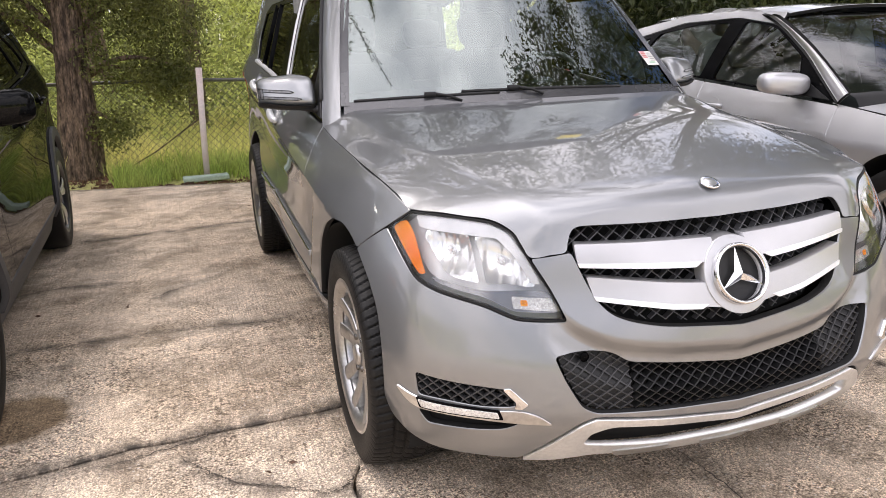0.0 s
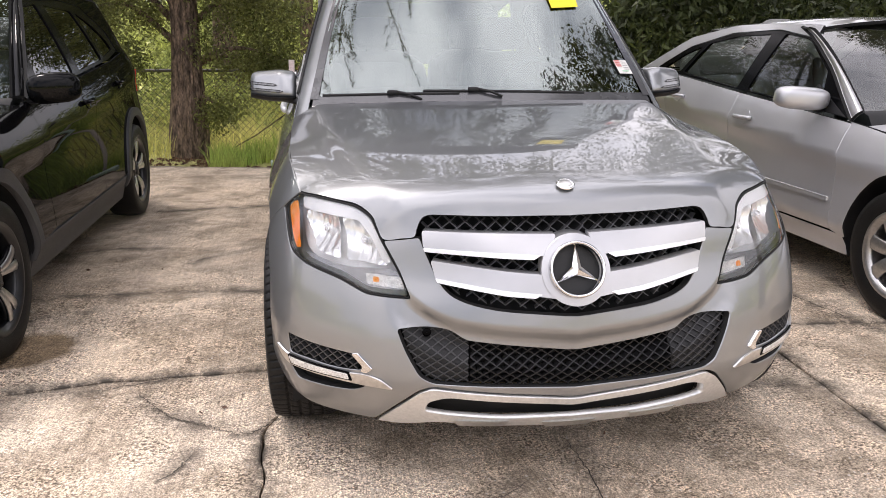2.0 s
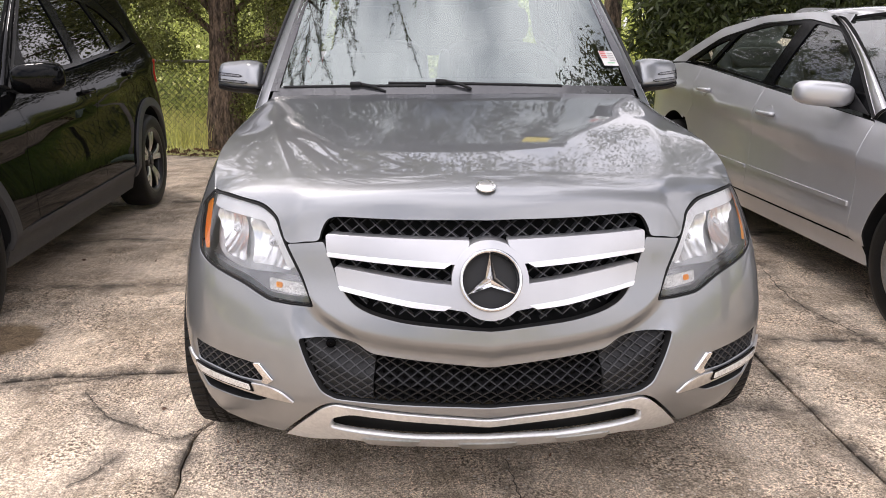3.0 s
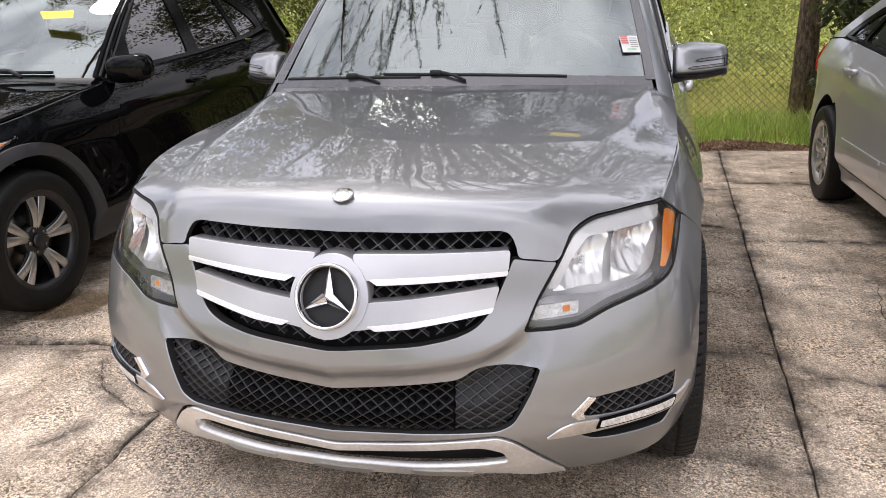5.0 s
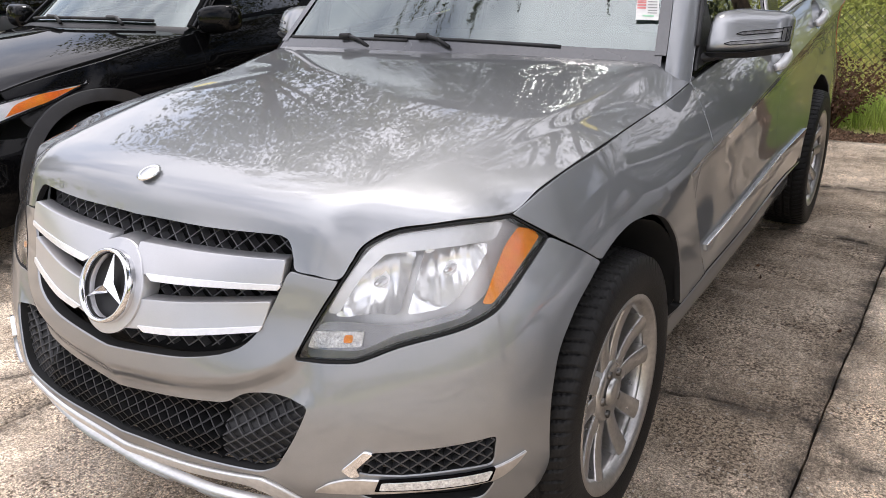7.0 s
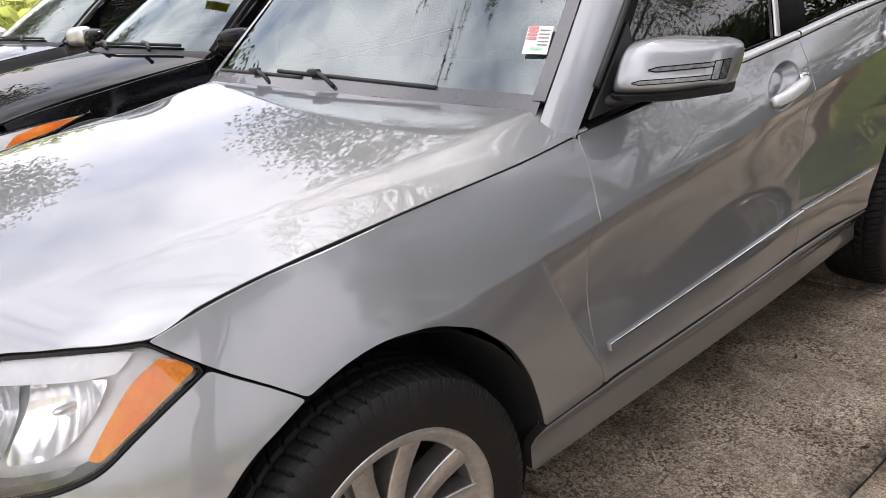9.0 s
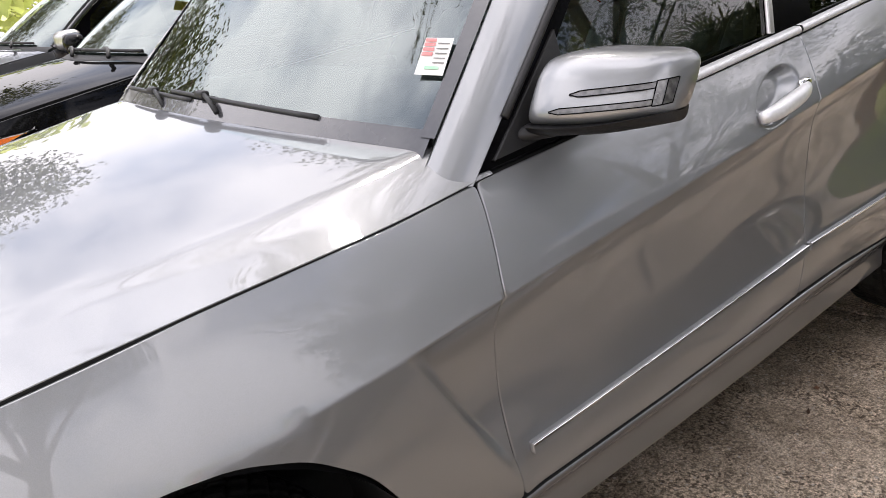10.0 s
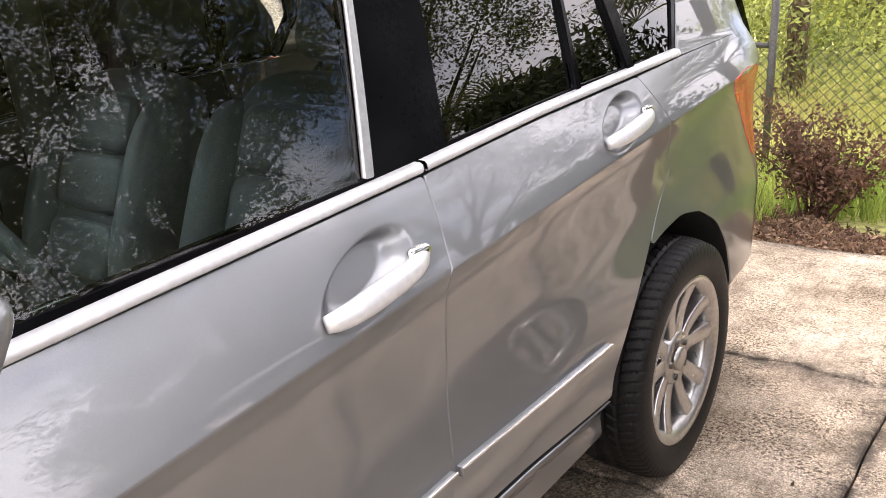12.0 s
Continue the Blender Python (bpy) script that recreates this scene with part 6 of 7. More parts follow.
def wavy(seed, a, b, n, amp):
    """An uneven line between two points."""
    p = np.linspace(a, b, n)
    r = np.random.default_rng(seed)
    off = np.cumsum(r.normal(0, 1, n))
    off = off - np.linspace(off[0], off[-1], n)
    k = np.array((-(b[1] - a[1]), b[0] - a[0]))
    k = k / np.linalg.norm(k)
    return p + (amp * off)[:, None] * k


def lie(x, y):
    """The lie of the land: level under the slabs, falling a little towards the fence."""
    return -.07 * np.clip((np.asarray(y, float) - 6.5) / 1.8, 0, 1) + 0 * np.asarray(x, float)


# hairline cracks, in plan
CRACKS = [[(-1.45, 1.13), (-1.34, .97), (-1.24, .88), (-1.14, .82), (-1.02, .73)], [(-1.02, .73), (-.95, .77), (-.89, .84)], [(-1.25, .47), (-1.2, .52), (-1.16, .63)], [(-2.18, 1.99), (-2.07, 2.05), (-1.9, 2.16)],
          [(-1.55, 2.95), (-1.48, 3.04), (-1.39, 3.09)], [(.10, .55), (.11, .18), (.06, -.3), (.12, -.9)], [(-1.72, 1.16), (-1.5, 1.20), (-1.3, 1.27), (-1.08, 1.33)], [(-2.3, 3.3), (-2.05, 3.36), (-1.8, 3.32)],
          [(1.9, 1.2), (1.75, 1.9), (1.85, 2.6)], [(-.1, .3), (-.45, .05), (-.62, -.35)]]
CRACK_LINES = []
for k, c in enumerate(CRACKS):
    q = spline(c, 14)
    CRACK_LINES.append(q + np.random.default_rng(900 + k).normal(0, .005, q.shape))
CRACK_POINTS = np.concatenate(CRACK_LINES)


def slab(lower, upper, left, right, seed, tone=1.0):
    """One piece of concrete between two uneven edges, a little out of level, dirty along its broken edges."""
    r = np.random.default_rng(seed)
    out = np.concatenate([lower, right, upper[::-1], left[::-1]])
    keep = np.linalg.norm(out - np.roll(out, 1, 0), axis=1) > 1e-3
    p = resampled(out[keep], .16)
    p = inset(p, .0026 + .0026 * r.random((len(p), 1)))
    dz = r.normal(0, .0015)
    tx, ty = r.normal(0, .0008, 2)
    rings = [p, inset(p, .006), inset(p, .035), inset(p, .10)]
    lo, hi = p.min(0), p.max(0)
    gr = np.stack(np.meshgrid(np.arange(lo[0] + .2, hi[0], .4), np.arange(lo[1] + .2, hi[1], .4), indexing="ij"), -1).reshape(-1, 2)
    gr = gr[inside(gr, rings[3])]
    near = lambda q, d: q[np.min(np.linalg.norm(q[:, None] - p[None], axis=-1), 1) > d] if len(q) else q
    gr = near(gr, .16)
    by = []
    for q in CRACK_LINES:
        t_ = np.gradient(q, axis=0)
        t_ = np.stack([-t_[:, 1], t_[:, 0]], 1) / (np.linalg.norm(t_, axis=1)[:, None] + 1e-9)
        by += [(q + t_ * o)[::2] for o in (0, -.045, .045, -.10, .10)]
    by = np.concatenate(by)
    by = near(by[inside(by, p)], .03)
    parts_ = [rings[1], by, near(rings[2][inside(rings[2], p)], .028), near(rings[3][inside(rings[3], p)], .085), gr]
    flat = np.concatenate([q for q in parts_ if len(q)])
    k = len(rings[1])
    v2, _, tris, *_ = geometry.delaunay_2d_cdt([Vector(q) for q in flat.tolist()], [(i, (i + 1) % k) for i in range(k)], [], 0, 1e-6)
    v2 = np.array([tuple(v) for v in v2])
    mid = np.array([v2[list(f)].mean(0) for f in tris])
    ok = inside(mid, rings[1])
    faces = [list(f) if area2(v2[list(f)]) > 0 else list(f)[::-1] for f, o in zip(tris, ok) if o]
    level = lambda q: dz + tx * (q[:, 0] - p[:, 0].mean()) + ty * (q[:, 1] - p[:, 1].mean()) 
    d = np.min(np.linalg.norm(v2[:, None] - p[None], axis=-1), 1)
    verts = [np.column_stack([v2, level(v2)]), np.column_stack([rings[1], level(rings[1])]), np.column_stack([p, level(p) - .005]), np.column_stack([p, level(p) - .09])]
    base = len(v2)
    for i in range(k):
        j = (i + 1) % k
        faces += [(base + i, base + k + i, base + k + j, base + j), (base + k + i, base + 2 * k + i, base + 2 * k + j, base + k + j)]
    ob = build("slab", np.concatenate(verts), faces, CONCRETE, pavement, smooth=False)
    at = ob.data.attributes.new("dirt", "FLOAT", "POINT")
    at.data.foreach_set("value", np.concatenate([np.maximum(np.clip(1 - d / .10, 0, 1) ** 1.2, .8 * np.clip(1 - np.min(np.linalg.norm(v2[:, None] - CRACK_POINTS[None], axis=-1), 1) / .10, 0, 1)), np.ones(3 * k)]))
    at = ob.data.attributes.new("tone", "FLOAT", "POINT")
    at.data.foreach_set("value", np.full(len(ob.data.vertices), tone))
    return ob


def rear_edge(x):
    return np.interp(x, (-14, -3, -2, -1.4, -.5, .4, 1.0, 1.4, 2.3, 16), (7.5, 6.92, 6.68, 6.56, 6.30, 5.98, 6.0, 6.10, 6.15, 6.4))


JOINTS = [(-14, -14), (-7.6, -7.5), (-3.35, -3.25), (-.92, -.84), (1.235, 1.385), (3.7, 3.85), (8, 8.1), (16, 16)]
CUTS = [[-16, -6, 0, 3.1], [-16, -4, .8, 3.3], [-16, -3.2, 1.20, 2.38, 4.50], [-16, -2.9, .86, 1.58, 3.54, 4.47], [-16, -3.4, 1.46, 3.28, 4.70], [-16, -3, 1.0, 3.0], [-16, -5, 2.0]]
# some slabs were cast greyer; column 3 also has the car's shade painted in
TONES = {(3, 3): .62, (3, 2): .80, (3, 4): .82, (4, 2): 1.04, (2, 3): .94}
for i, cuts in enumerate(CUTS):
    (a0, a1), (b0, b1) = JOINTS[i], JOINTS[i + 1]
    stray = lambda j, y: (.012 if j == 3 else .0022) * (np.sin(5.3 * y + 1) + .7 * np.sin(13 * y + 2) + .4 * np.sin(31 * y)) + (.22 * step(.75, 1.35, y) if j == 3 else 0)
    xa = lambda y: a0 + (a1 - a0) * np.maximum(y - .5, 0) / 5.5 + stray(i, y)
    xb = lambda y: b0 + (b1 - b0) * np.maximum(y - .5, 0) / 5.5 + stray(i + 1, y)
    rows = []
    for j, y in enumerate(cuts):
        tilt = {(2, 2): .10, (2, 3): -.06, (2, 4): .12}.get((i, j), .07 if j % 2 else -.05)
        n = max(3, int((b0 - a0) / .07))
        rows.append(wavy(100 * i + j, (xa(y), y - tilt), (xb(y), y + tilt), n, .012 if j > 1 else .002))
    xe = np.linspace(xa(6.3), xb(6.3), max(3, int((b0 - a0) / .1)))
    rows.append(np.stack([xe, rear_edge(xe) + np.random.default_rng(i).normal(0, .012, len(xe))], 1))
    for j in range(len(rows) - 1):
        lo, hi = rows[j], rows[j + 1]
        side = lambda fx, e0, e1: (lambda ys: np.stack([fx(ys), ys], 1))(np.linspace(e0[1], e1[1], max(4, int((e1[1] - e0[1]) / (.06 if e0[1] > -4 else .5))))[1:-1])
        le, ri = side(xa, lo[0], hi[0]), side(xb, lo[-1], hi[-1])
        slab(lo, hi, le, ri, 31 * i + j, TONES.get((i, j), 1.0))


for q in CRACK_LINES:
    t_ = np.gradient(q, axis=0)
    t_ = np.stack([-t_[:, 1], t_[:, 0]], 1) / (np.linalg.norm(t_, axis=1)[:, None] + 1e-9)
    w_ = (.0022 * np.sin(np.linspace(.15, np.pi - .15, len(q))) + .0006)[:, None]
    at = lambda o: np.column_stack([q + t_ * o, np.full(len(q), .0035)])
    patch("crack", np.stack([at(w_), at(-w_)]), SOIL, pavement)


# ---- planting ----
def foliage(name, centres, spread, per, size, material, label, category, kind="", parent=None, seed=1, long=1.0, droop=0.0, flat=1.0):
    """Many small leaves in clumps round the given centres."""
    r = np.random.default_rng(seed)
    c = np.repeat(np.asarray(centres, float), per, 0)
    n = len(c)
    d = r.normal(0, 1, (n, 3))
    d /= np.linalg.norm(d, axis=1)[:, None]
    p = c + d * (np.broadcast_to(spread, (len(centres),)).repeat(per)[:, None] * r.random((n, 1)) ** .6) * (1, 1, flat)
    a = r.normal(0, 1, (n, 3))
    a[:, 2] -= droop
    a /= np.linalg.norm(a, axis=1)[:, None]
    b = np.cross(a, r.normal(0, 1, (n, 3)))
    b /= np.linalg.norm(b, axis=1)[:, None]
    s = (size * r.uniform(.6, 1.3, n))[:, None]
    L, B = a * s * long, b * s * .45
    v = np.stack([p - L, p + B - .1 * L, p + L, p - B - .1 * L], 1).reshape(-1, 3)
    f = np.arange(4 * n).reshape(n, 4)
    ob = build(name, v, f.tolist(), material, parent, smooth=False)
    if not parent:
        tagged(ob, label, category, kind=kind)
    return ob


def crown_points(r, centre, radii, n, hollow=.35):
    d = r.normal(0, 1, (n, 3))
    d /= np.linalg.norm(d, axis=1)[:, None]
    return np.array(centre) + d * (hollow + (1 - hollow) * r.random((n, 1)) ** .5) * np.array(radii)


def limb(points, r0, r1, name, parent):
    p = spline(points, 6)
    return tube(name, p, np.linspace(r0, r1, len(p)), BARK, parent, n=9)


def ridged_trunk(p, rad, parent, n=90):
    """A trunk with deep, uneven furrows running up it."""
    q = spline(p, 6)
    rr = np.interp(np.linspace(0, 1, len(q)), np.linspace(0, 1, len(rad)), rad)
    g = np.zeros((n + 1, len(q), 3))
    for j in range(len(q)):
        for i in range(n + 1):
            a = 2 * math.pi * (i % n) / n
            u = Vector((math.cos(a) * 6, math.sin(a) * 6, q[j][2] * 1.6))
            f = 1 - abs(noise.noise(u)) * 2 + .5 * noise.noise(u * 2.3)
            k = rr[j] * (1 + .08 * noise.noise(Vector((math.cos(a), math.sin(a), q[j][2] * .8)))) + .026 * f - .018
            g[i, j] = q[j] + np.array((math.cos(a), math.sin(a), 0)) * k
    return patch("trunk", g, BARK, parent)


def tree(base, height, trunk_r, crown_c, crown_r, clumps, per, leaf, seed, label, material=None, spread=.45, boughs=7, ridged=False):
    r = np.random.default_rng(seed)
    t = thing("tree", label, "tree", m=pose(*base))
    bend = r.normal(0, .12, (4, 2))
    pts = [(0, 0, -.1), (bend[0, 0] * .3, bend[0, 1] * .3, height * .25), (bend[1, 0], bend[1, 1], height * .55), (bend[2, 0] * 1.5, bend[2, 1] * 1.5, height * .85)]
    p = spline(pts, 8)
    rad = trunk_r * (1.35 - .35 * step(0, .25, p[:, 2] / height)) * (1 - .7 * p[:, 2] / height)
    if ridged:
        ridged_trunk(p, rad, t)
    else:
        tube("trunk", p, rad, BARK, t, n=14)
    pc = crown_points(r, crown_c, crown_r, clumps)
    for k in range(boughs):
        tip = pc[int(r.integers(clumps))]
        z = min(max(.25 * height, tip[2] * .55), height * .8)
        st = np.array([np.interp(z, p[:, 2], p[:, 0]), np.interp(z, p[:, 2], p[:, 1]), z])
        limb([st, st + (tip - st) * .4 + (0, 0, .25), tip], trunk_r * .4, .012, "limb", t)
    foliage("crown", pc, spread, per, leaf, material or LEAVES, "", "", parent=t, seed=seed + 1)
    return t


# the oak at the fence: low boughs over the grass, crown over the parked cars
oak = tree((-2.42, 8.25, -.14), 6.4, .185, (.9, -1.9, 5.5), (4.4, 3.8, 2.2), 430, 150, .036, 3, "leafy oak with ridged brown bark by the fence", SUNLIT_LEAVES, spread=.34, boughs=12, ridged=True)
r = np.random.default_rng(11)
low = np.concatenate([crown_points(r, (.75, -.1, 1.95), (.85, .7, .80), 95, .1), crown_points(r, (-1.1, -.1, 2.0), (1.3, .9, .85), 110, .1), crown_points(r, (-.4, -.2, 2.9), (2.0, 1.2, .8), 150, .1),
                      crown_points(r, (.75, -.15, 1.15), (.55, .3, .20), 16, .1), crown_points(r, (1.15, -.1, 1.05), (.35, .3, .28), 14, .1), crown_points(r, (.45, -.3, .62), (.25, .2, .10), 7, .1), crown_points(r, (-.75, -.2, 1.25), (.5, .3, .25), 14, .1)])
foliage("low_bough", low, .25, 165, .0235, SUNLIT_LEAVES, "", "", parent=oak, seed=12)
for tip in ((1.25, -.1, 1.2), (.9, .2, 1.1), (-1.1, -.3, 1.7), (1.8, .2, 2.0), (-.8, .1, 2.4), (.9, -.4, 2.5), (.5, -.3, .62), (-1.5, -.2, 2.2)):
    limb([(0, 0, 1.0 + .5 * (tip[2] - 1)), (tip[0] * .5, tip[1] * .5, tip[2] + .14), tip], .045, .006, "limb", oak)

# the leafy spread over the roofs of the cars
over_cars = np.concatenate([crown_points(r, (2.6, -3.9, 5.9), (3.6, 1.5, .7), 150, .1), crown_points(r, (3.4, -2.2, 6.3), (3.4, 1.3, .7), 120, .1), crown_points(r, (.6, -4.2, 5.7), (1.7, 1.3, .6), 90, .1)])
foliage("high_bough", over_cars, .26, 110, .034, LEAVES, "", "", parent=oak, seed=15)
for tip in ((5.4, -3.6, 5.8), (3.6, -4.6, 5.7), (1.2, -4.4, 5.7), (5.8, -2.0, 6.2)):
    limb([(.1, -.1, 3.6), (tip[0] * .5, tip[1] * .5, 5.3), tip], .07, .010, "limb", oak)

# boughs that hang over the cars: each a limb with drooping leafy twigs
def drooping(name, label, path, r0, twigs, seed, span=(.35, .25), reach=(.4, 1.1), leaf=.0125, per=8, gap=.032):
    over = thing(name, label, "branch")
    q = spline(path, 8)
    tube("limb", q, np.linspace(r0, .010, len(q)), BARK, over, n=7)
    r = np.random.default_rng(seed)
    at, dirs = [], []
    for k in range(twigs):
        st = q[int(r.integers(len(q) // 3, len(q)))] + r.normal(0, 1, 3) * (span[0], span[1], .10)
        ln = r.uniform(*reach)
        end = st + np.array((r.normal(0, .28), -.85 + r.normal(0, .15), -.55)) * ln
        mid = (st + end) / 2 + r.normal(0, .05, 3)
        tw = spline([st, mid, end], 8)
        tube("twig", tw, np.linspace(.005, .0015, len(tw)), BARK, over, n=4)
        for j in range(3):
            a = tw[int(r.integers(4, 13))]
            b = a + np.array((r.normal(0, .5), -.6 + r.normal(0, .3), -.5)) * ln * .28
            at += [a + (b - a) * t for t in np.arange(.1, 1, gap * 2 / max(ln * .3, .05))]
        at += [tw[0] + (tw[-1] - tw[0]) * t for t in np.arange(.2, 1, gap / ln)]
    foliage("leaves", at, .034, per, leaf, LEAVES, "", "", parent=over, seed=seed + 1, long=1.2, droop=.8)
    return over


drooping("hanging_bough", "thin drooping oak twigs above the parked cars", [(-2.6, 7.2, 4.9), (-2.1, 5.2, 5.6), (-1.7, 3.3, 5.2), (-1.3, 2.1, 4.8)], .055, 44, 21, span=(.50, .35), reach=(.5, 1.3))
drooping("hanging_bough", "thin drooping oak twigs above the parked cars", [(-1.6, 7.2, 5.2), (-.9, 5.2, 5.9), (-.2, 3.8, 5.6), (.4, 3.05, 5.2)], .055, 30, 24, span=(.35, .16), reach=(.4, .9))
drooping("hanging_bough", "thin drooping oak twigs above the parked cars", [(-3.6, 6.4, 5.6), (-3.5, 4.0, 6.1), (-3.2, 2.4, 6.0), (-3.0, 1.5, 5.7)], .05, 12, 27, span=(.5, .35), reach=(.5, 1.2))

drooping("hanging_bough", "thin drooping oak twigs above the parked cars", [(-4.0, 6.0, 5.2), (-2.9, 4.1, 5.7), (-2.2, 2.8, 5.5), (-1.5, 2.05, 5.0)], .05, 30, 31, span=(.40, .25), reach=(.5, 1.1))

# tall oaks round the car park, seen in the paint and glass
OAKS = [(7.6, -.9, 9.0, (-2.3, .6, 6.3), (3.5, 3.1, 1.9), 420), (8.8, 6.6, 8.5, (-.6, -.4, 5.2), (3.1, 2.6, 2.7), 260), (9.0, 11.5, 8.5, (-3.4, -1.9, 5.3), (2.7, 2.4, 2.1), 170), (15.5, 9.5, 10.0, (0, 0, 5.2), (3.6, 3.6, 3.8), 220), (-5.5, 13.5, 7.5, (0, 0, 4.8), (3.2, 2.5, 2.2), 170),
        (-1.5, 19.0, 8.0, (0, 0, 6.0), (3.6, 2.5, 2.2), 160), (-2.6, 14.0, 7.5, (2.4, -1.2, 4.9), (2.8, 1.8, 1.9), 170), (-9.5, 9.6, 8.5, (0, 0, 5.4), (3.2, 3.4, 2.6), 170), (-13.5, .8, 7.0, (0, 0, 4.0), (3.2, 3.0, 2.1), 140)]
for i, (x, y, h, cc, cr, n) in enumerate(OAKS):
    tree((x, y, 0), h, .24, cc, cr, n, 250 if i == 0 else 150 if i in (1, 2, 6) else 80, .036 if i in (0, 2) else .05 if i in (1, 6) else .08, 40 + i, "tall broad oak round the car park", spread=.38 if i == 0 else .50 if i in (1, 2, 6) else .75, boughs=9)

# woods beyond the field
r = np.random.default_rng(5)
pts = []
for k in range(950):
    x = r.uniform(-26, 26)
    y = r.uniform(15, 21)
    top = 2.4 + .5 * math.sin(x * .45) + .6 * math.sin(x * 1.3 + 1) + (y - 15) * .14
    pts.append((x, y, r.uniform(.2, max(top, 1.5))))
foliage("far_woods", pts, .85, 200, .062, WOOD_LEAVES, "sunlit woodland edge beyond the grass", "woods", kind="stuff", seed=6)
r = np.random.default_rng(8)
pts = [(r.uniform(-12, 9), r.uniform(9.5, 13.5), 0) for k in range(70)]
pts = [(x + r.normal(0, .4), y + r.normal(0, .4), abs(r.normal(.4, .35))) for x, y, z in pts for _ in range(5)]
foliage("bushes", pts, .5, 110, .040, WOOD_LEAVES, "loose green bushes in the field", "bushes", kind="stuff", seed=9)
pts = np.column_stack([r.uniform(-40, 40, 500), np.where(r.random(500) < .5, r.uniform(-60, -48, 500), r.uniform(24, 30, 500)), r.uniform(0, 3.0, 500)])
foliage("distant_woods", pts, 1.6, 45, .32, WOOD_LEAVES, "distant trees all round", "woods", kind="stuff", seed=10)
pts = np.column_stack([np.where(r.random(380) < .5, r.uniform(-30, -22, 380), r.uniform(22, 30, 380)), r.uniform(-28, 28, 380), r.uniform(0, 2.4, 380)])
foliage("distant_woods", pts, 1.6, 45, .32, WOOD_LEAVES, "distant trees at the sides", "woods", kind="stuff", seed=13)

# hedge behind the saloon
r = np.random.default_rng(14)
hedge = thing("hedge", "tall dense dark green hedge", "hedge", m=pose(0, 0, 0))
for k in range(9):
    x = 2.95 + .72 * k
    tube("stem", [(x, 7.25, -.1), (x + .1, 7.2, .9), (x - .05, 7.25, 2.0)], (.035, .025, .01), BARK, hedge, n=6)
    pts = np.column_stack([r.uniform(x - .42, x + .42, 105), 7.2 + r.uniform(-.75, .75, 105), r.uniform(.05, 1.9 + .35 * r.random(), 105)])
    foliage("leaf_clump", pts, .25, 85, .040, HEDGE_LEAVES, "", "", parent=hedge, seed=150 + k, long=1.5, droop=.5)


def fan_palm(x, y, z, fronds, size, seed, lean=(0, 0)):
    r = np.random.default_rng(seed)
    p = thing("palm", "green fan palm with hanging dry fronds", "palm", m=pose(x, y, 0))
    tube("trunk", [(0, 0, -.1), (lean[0] * .5, lean[1] * .5, z * .5), (lean[0], lean[1], z)], (.15, .12, .11), BARK, p, n=10)
    for k in range(fronds):
        a = 2 * math.pi * k / fronds + r.normal(0, .2)
        el = r.uniform(-.6, 1.1)
        d = np.array((math.cos(a) * math.cos(el), math.sin(a) * math.cos(el), math.sin(el)))
        s = np.cross(d, (0, 0, 1.0))
        s /= np.linalg.norm(s)
        u = np.cross(s, d)
        o = np.array((lean[0], lean[1], z))
        hub = o + d * size * .8 + (0, 0, -.06)
        v, f = [], []
        for j in range(22):
            t = -1.75 + 3.5 * j / 21
            e = d * math.cos(t) + s * math.sin(t)
            ln = size * r.uniform(.75, .95) * (1 - .12 * abs(t))
            w = np.cross(e, u) * .017 * size
            mid, tip = hub + e * ln * .55 + u * .04, hub + e * ln - np.array((0, 0, .16 * ln))
            b = len(v)
            v += [hub - w * .3, hub + w * .3, mid + w, mid - w, tip]
            f += [(b, b + 1, b + 2, b + 3), (b + 3, b + 2, b + 4)]
        fr = build("frond", v, f, PALM_LEAVES, p, smooth=False)
        tube("stalk", [o, (o + hub) / 2 + (0, 0, .06), hub], (.014, .01, .006), PALM_LEAVES, fr, n=5)


fan_palm(2.5, 8.6, 2.3, 15, .85, 61)
fan_palm(4.4, 8.3, 1.95, 15, .75, 62)
fan_palm(-1.0, 12.0, 2.9, 15, 1.0, 63)
fan_palm(6.4, 8.6, 2.6, 14, .9, 64)


def blades(name, x0, x1, y0, y1, n, h, material, label, seed, floor=None):
    r = np.random.default_rng(seed)
    x, y = r.uniform(x0, x1, n), r.uniform(y0, y1, n)
    if floor is not None:
        ok = y > floor(x) + .02 * r.random(n) + .75 * step(.1, .5, x) * (1 - step(2.0, 2.4, x)) + 1.75 * step(-3.4, -3.1, x) * (1 - step(-2.15, -1.95, x)) + .72 * step(-1.6, -1.45, x) * (1 - step(-.8, -.65, x))
        x, y = x[ok], y[ok]
    n = len(x)
    hh = h * r.uniform(.35, 1.25, n) * (.65 + .5 * np.sin(x * 2.1 + y * 1.3) ** 2)
    a = r.uniform(0, 2 * np.pi, n)
    dx, dy = np.cos(a) * .006, np.sin(a) * .006
    lx, ly = r.normal(0, .35, n) * hh, r.normal(0, .35, n) * hh
    z = -.05 + lie(x, np.minimum(y, 8))
    v = np.stack([np.stack([x - dx, y - dy, z], 1), np.stack([x + dx, y + dy, z], 1), np.stack([x + dx * .7 + lx * .4, y + dy * .7 + ly * .4, z + hh * .6], 1), np.stack([x - dx * .7 + lx * .4, y - dy * .7 + ly * .4, z + hh * .6], 1), np.stack([x + lx, y + ly, z + hh], 1)], 1).reshape(-1, 3)
    b = np.arange(n)[:, None] * 5
    f = (b + np.array([0, 1, 2, 3])).tolist() + (b + np.array([3, 2, 4])).tolist()
    tagged(build(name, v, f, material, smooth=False), label, "grass", kind="stuff")


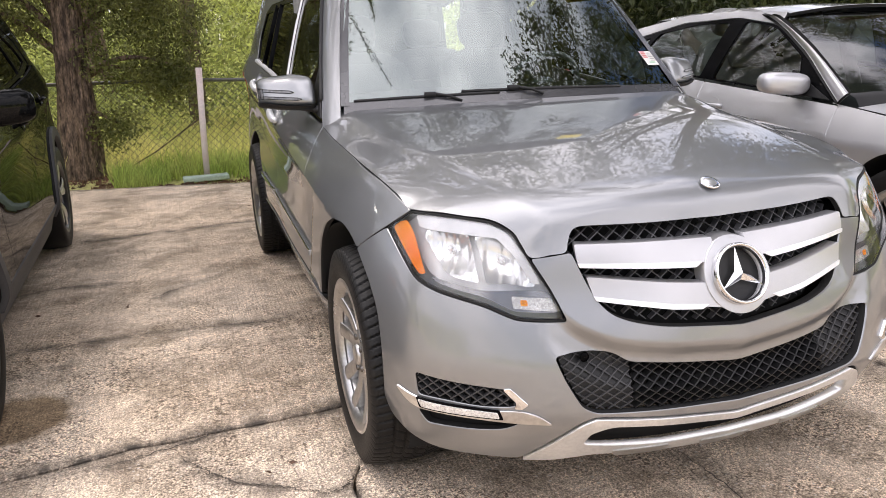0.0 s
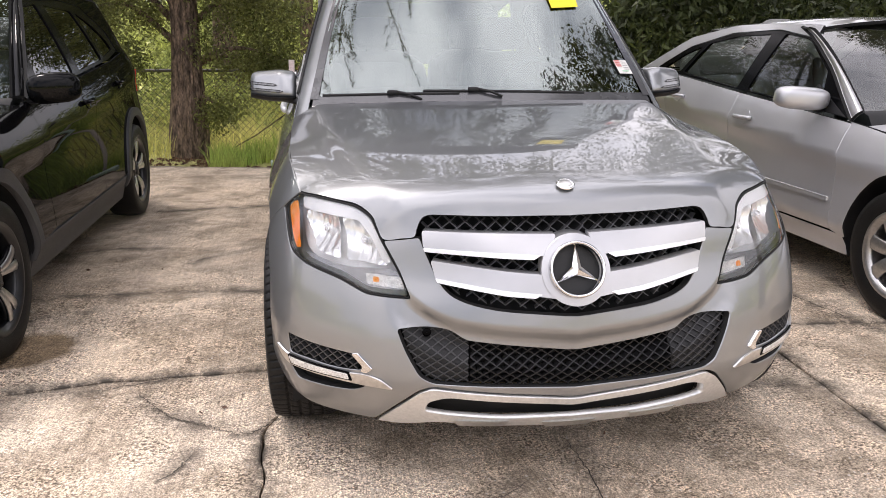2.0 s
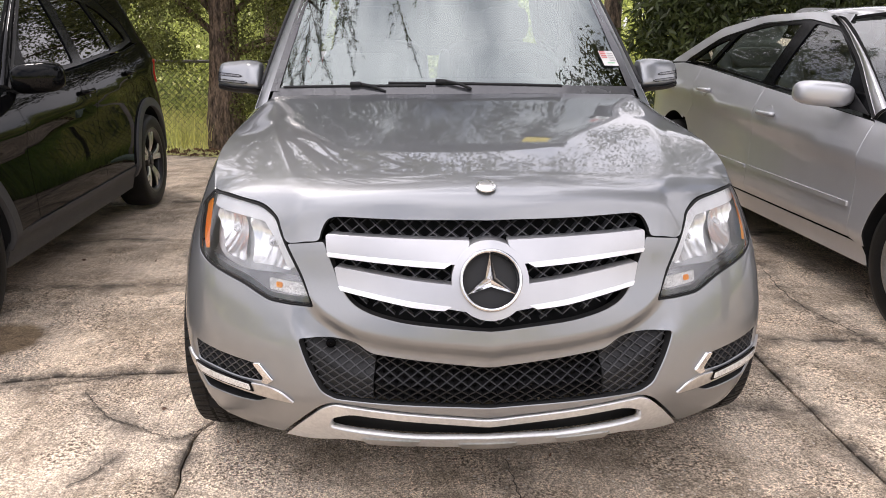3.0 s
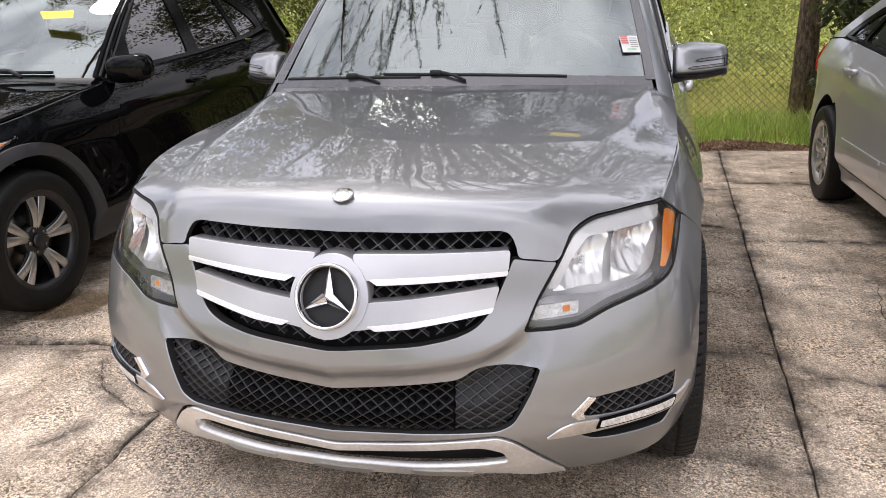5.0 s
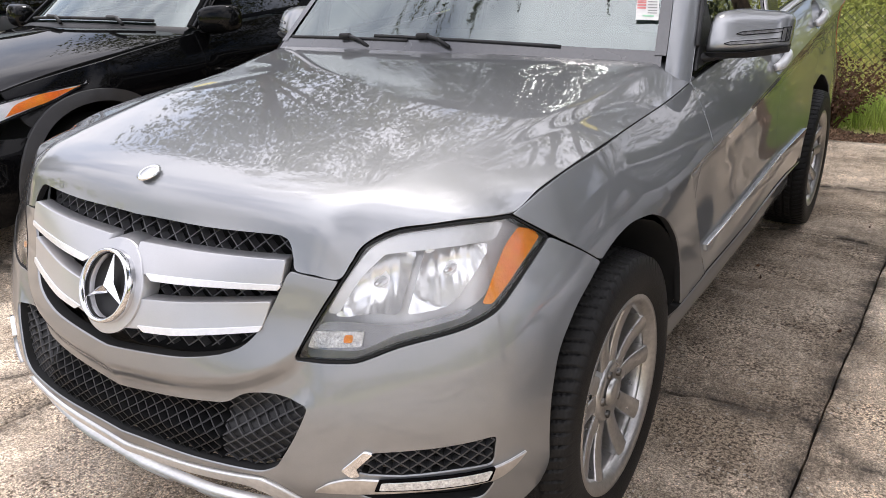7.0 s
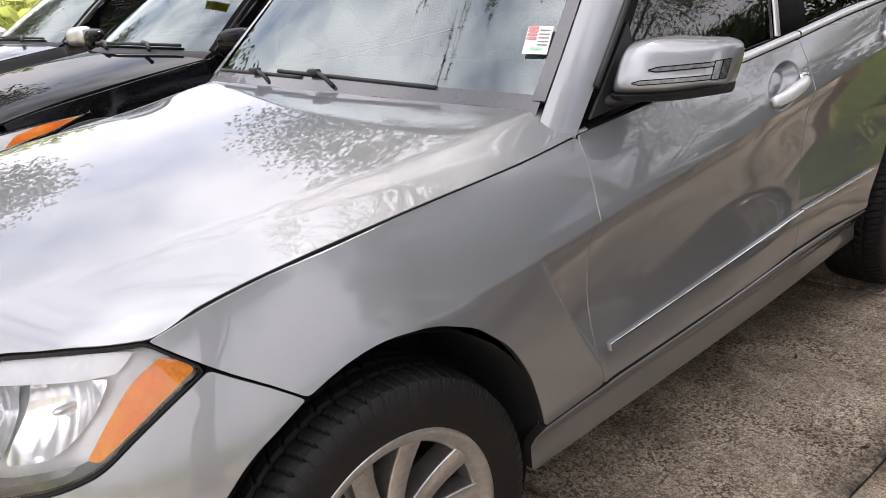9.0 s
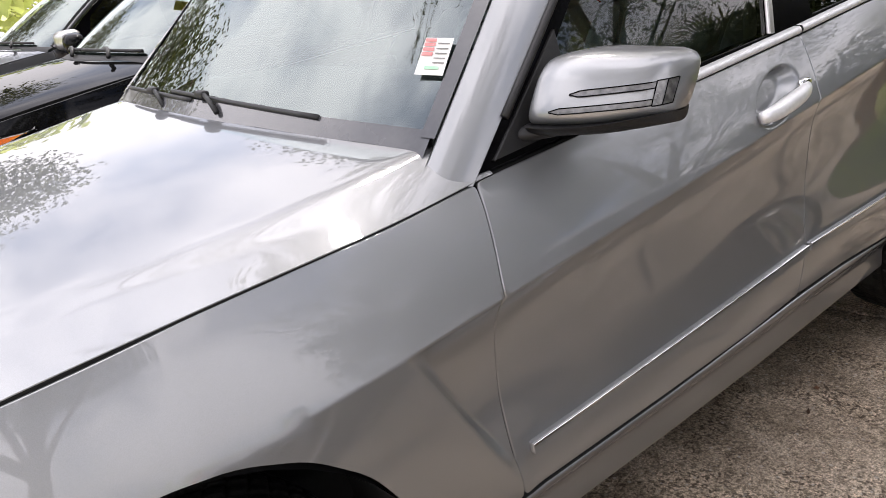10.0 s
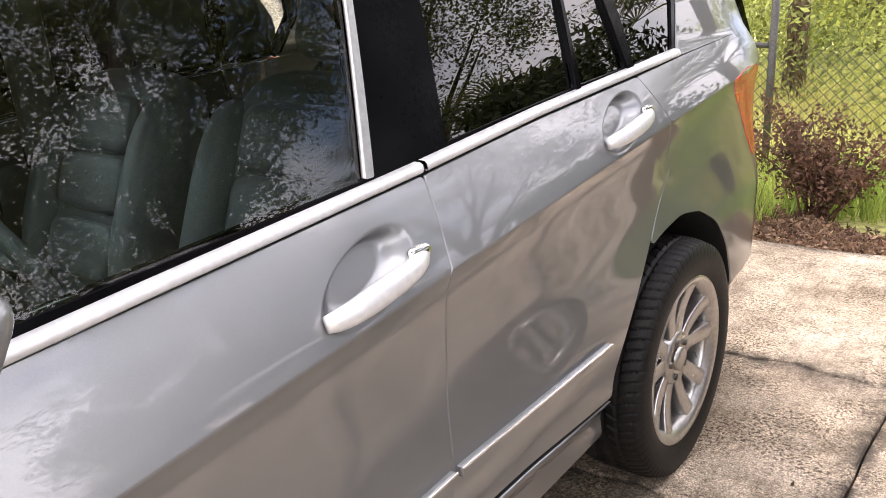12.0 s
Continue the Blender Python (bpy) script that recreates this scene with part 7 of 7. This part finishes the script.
blades("grass", -7, 6.5, 5.9, 8.2, 30000, .26, GRASS, "long bright grass at the slab edge and fence", 71, rear_edge)
blades("grass", -10, 9, 8.0, 14.5, 42000, .34, FIELD_GRASS, "tall sunlit field grass", 72)
r = np.random.default_rng(73)
litter = np.column_stack([r.uniform(-3.4, 2.2, 420), np.zeros(420), np.full(420, .0)])
litter[:, 1] = rear_edge(litter[:, 0]) + r.uniform(.02, .34, 420)
far_ = litter[:, 0] < -1.95
litter[far_, 1] += r.uniform(0, 1.1, far_.sum())
m_ = litter[:, 0] > .25
litter[m_, 1] += r.uniform(0, .35, m_.sum())
litter[:, 2] = -.045 + r.uniform(0, .02, 420) + lie(litter[:, 0], litter[:, 1])
mulch = np.column_stack([r.uniform(-.7, 2.5, 2300), np.zeros(2300), np.zeros(2300)])
mulch[:, 1] = rear_edge(mulch[:, 0]) + r.uniform(.02, .85, 2300) * (.75 + .25 * np.sin(mulch[:, 0] * 5))
mulch[:, 2] = -.05 + r.uniform(0, .03, 2300) + lie(mulch[:, 0], mulch[:, 1])
foliage("leaf_litter", mulch, .06, 8, .020, LITTER, "thick brown fallen leaves and bark chips round the shrub", "leaf litter", kind="stuff", seed=78, flat=.2)
foliage("leaf_litter", litter, .06, 7, .022, DEAD, "brown fallen leaves along the slab edge", "leaf litter", kind="stuff", seed=74, flat=.2)
dots = np.column_stack([r.uniform(-2.2, 2.2, 60), r.uniform(-.6, 5.8, 60), np.full(60, .004)])
foliage("fallen_leaves", dots, .02, 1, .014, DEAD, "a few small dry leaves on the concrete", "leaves", kind="stuff", seed=75, flat=.1)
shrub = thing("shrub", "withered brown shrub at the slab edge", "shrub", m=pose(.53, 6.72, -.06))
r = np.random.default_rng(76)
st = []
for k in range(26):
    e = np.array((r.normal(0, .22), r.normal(0, .17), r.uniform(.3, .72)))
    tube("stem", [(r.normal(0, .06), r.normal(0, .05), -.05), e * .5 + (.03, 0, .05), e], (.008, .006, .003), DEAD, shrub, n=4)
    st += [e * q for q in (.45, .7, .9, 1.0)]
foliage("dry_leaves", st, .11, 48, .019, DEAD, "", "", parent=shrub, seed=77)

# ---- fence ----
fence = tagged(new("fence"), "chain-link fence with a steel top rail", "fence")
fence_y = lambda x: np.interp(x, (-14, -2.4, -.15, 3.0, 9.0), (10.4, 8.62, 8.02, 7.75, 7.75))
for x, h in ((-11.9, 1.0), (-8.9, 1.0), (-5.9, 1.0), (-.15, 1.45), (3.4, .9), (6.4, .9)):
    tube("fence_post", [(x, fence_y(x), -.2), (x, fence_y(x), h)], .030, GALVANISED, fence, n=10)
tube("top_rail", [(x, float(fence_y(x)), .92 - .03 * (x > -1)) for x in (-14, -8, -4.5, -2.4, -1.2, -.15)], .021, GALVANISED, fence, n=8)
v, f = [], []
for k in range(-10, 258):
    for d in (1, -1):
        x = -13 + k * .088
        reach_ = 1.0 if x < -.2 else .96
        cut = 1.0 if d > 0 else -1.0
        xe = x + cut * reach_ * 1.02
        a, b = (x, float(fence_y(x)) + .004 * d, -.11), (xe, float(fence_y(xe)) + .004 * d, -.11 + reach_)
        n_ = len(v)
        w = .0036
        v += [(a[0] - w, a[1], a[2]), (a[0] + w, a[1], a[2]), (b[0] + w, b[1], b[2]), (b[0] - w, b[1], b[2]), (a[0], a[1] + .004, a[2]), (b[0], b[1] + .004, b[2])]
        f += [(n_, n_ + 1, n_ + 2, n_ + 3), (n_ + 1, n_ + 4, n_ + 5, n_ + 2), (n_ + 4, n_, n_ + 3, n_ + 5)]
build("wire_net", v, f, GALVANISED, fence, smooth=False)
post = thing("marker_post", "faded pink plastic pipe standing upright", "post", m=pose(-1.105, 7.2, -.09))
tube("pipe", [(0, 0, -.02), (.012, 0, .5), (.037, 0, 1.175)], .032, PINK_PVC, post, n=14)
board = block("board", (.46, .16, .05), PALE_BOARD, None, pose(0, 0, 0, 0, 0, 4), .01)
board.location = (-1.12, 7.06, -.035)
tagged(board, "pale green weathered board on the ground", "board")
tube("fallen_stick", [(-2.05, 8.2, -.1), (-1.6, 8.18, .14), (-1.1, 8.15, .48)], .008, BARK, None, n=5)
tagged(bpy.data.objects["fallen_stick"], "thin bare stick leaning on the fence", "stick")
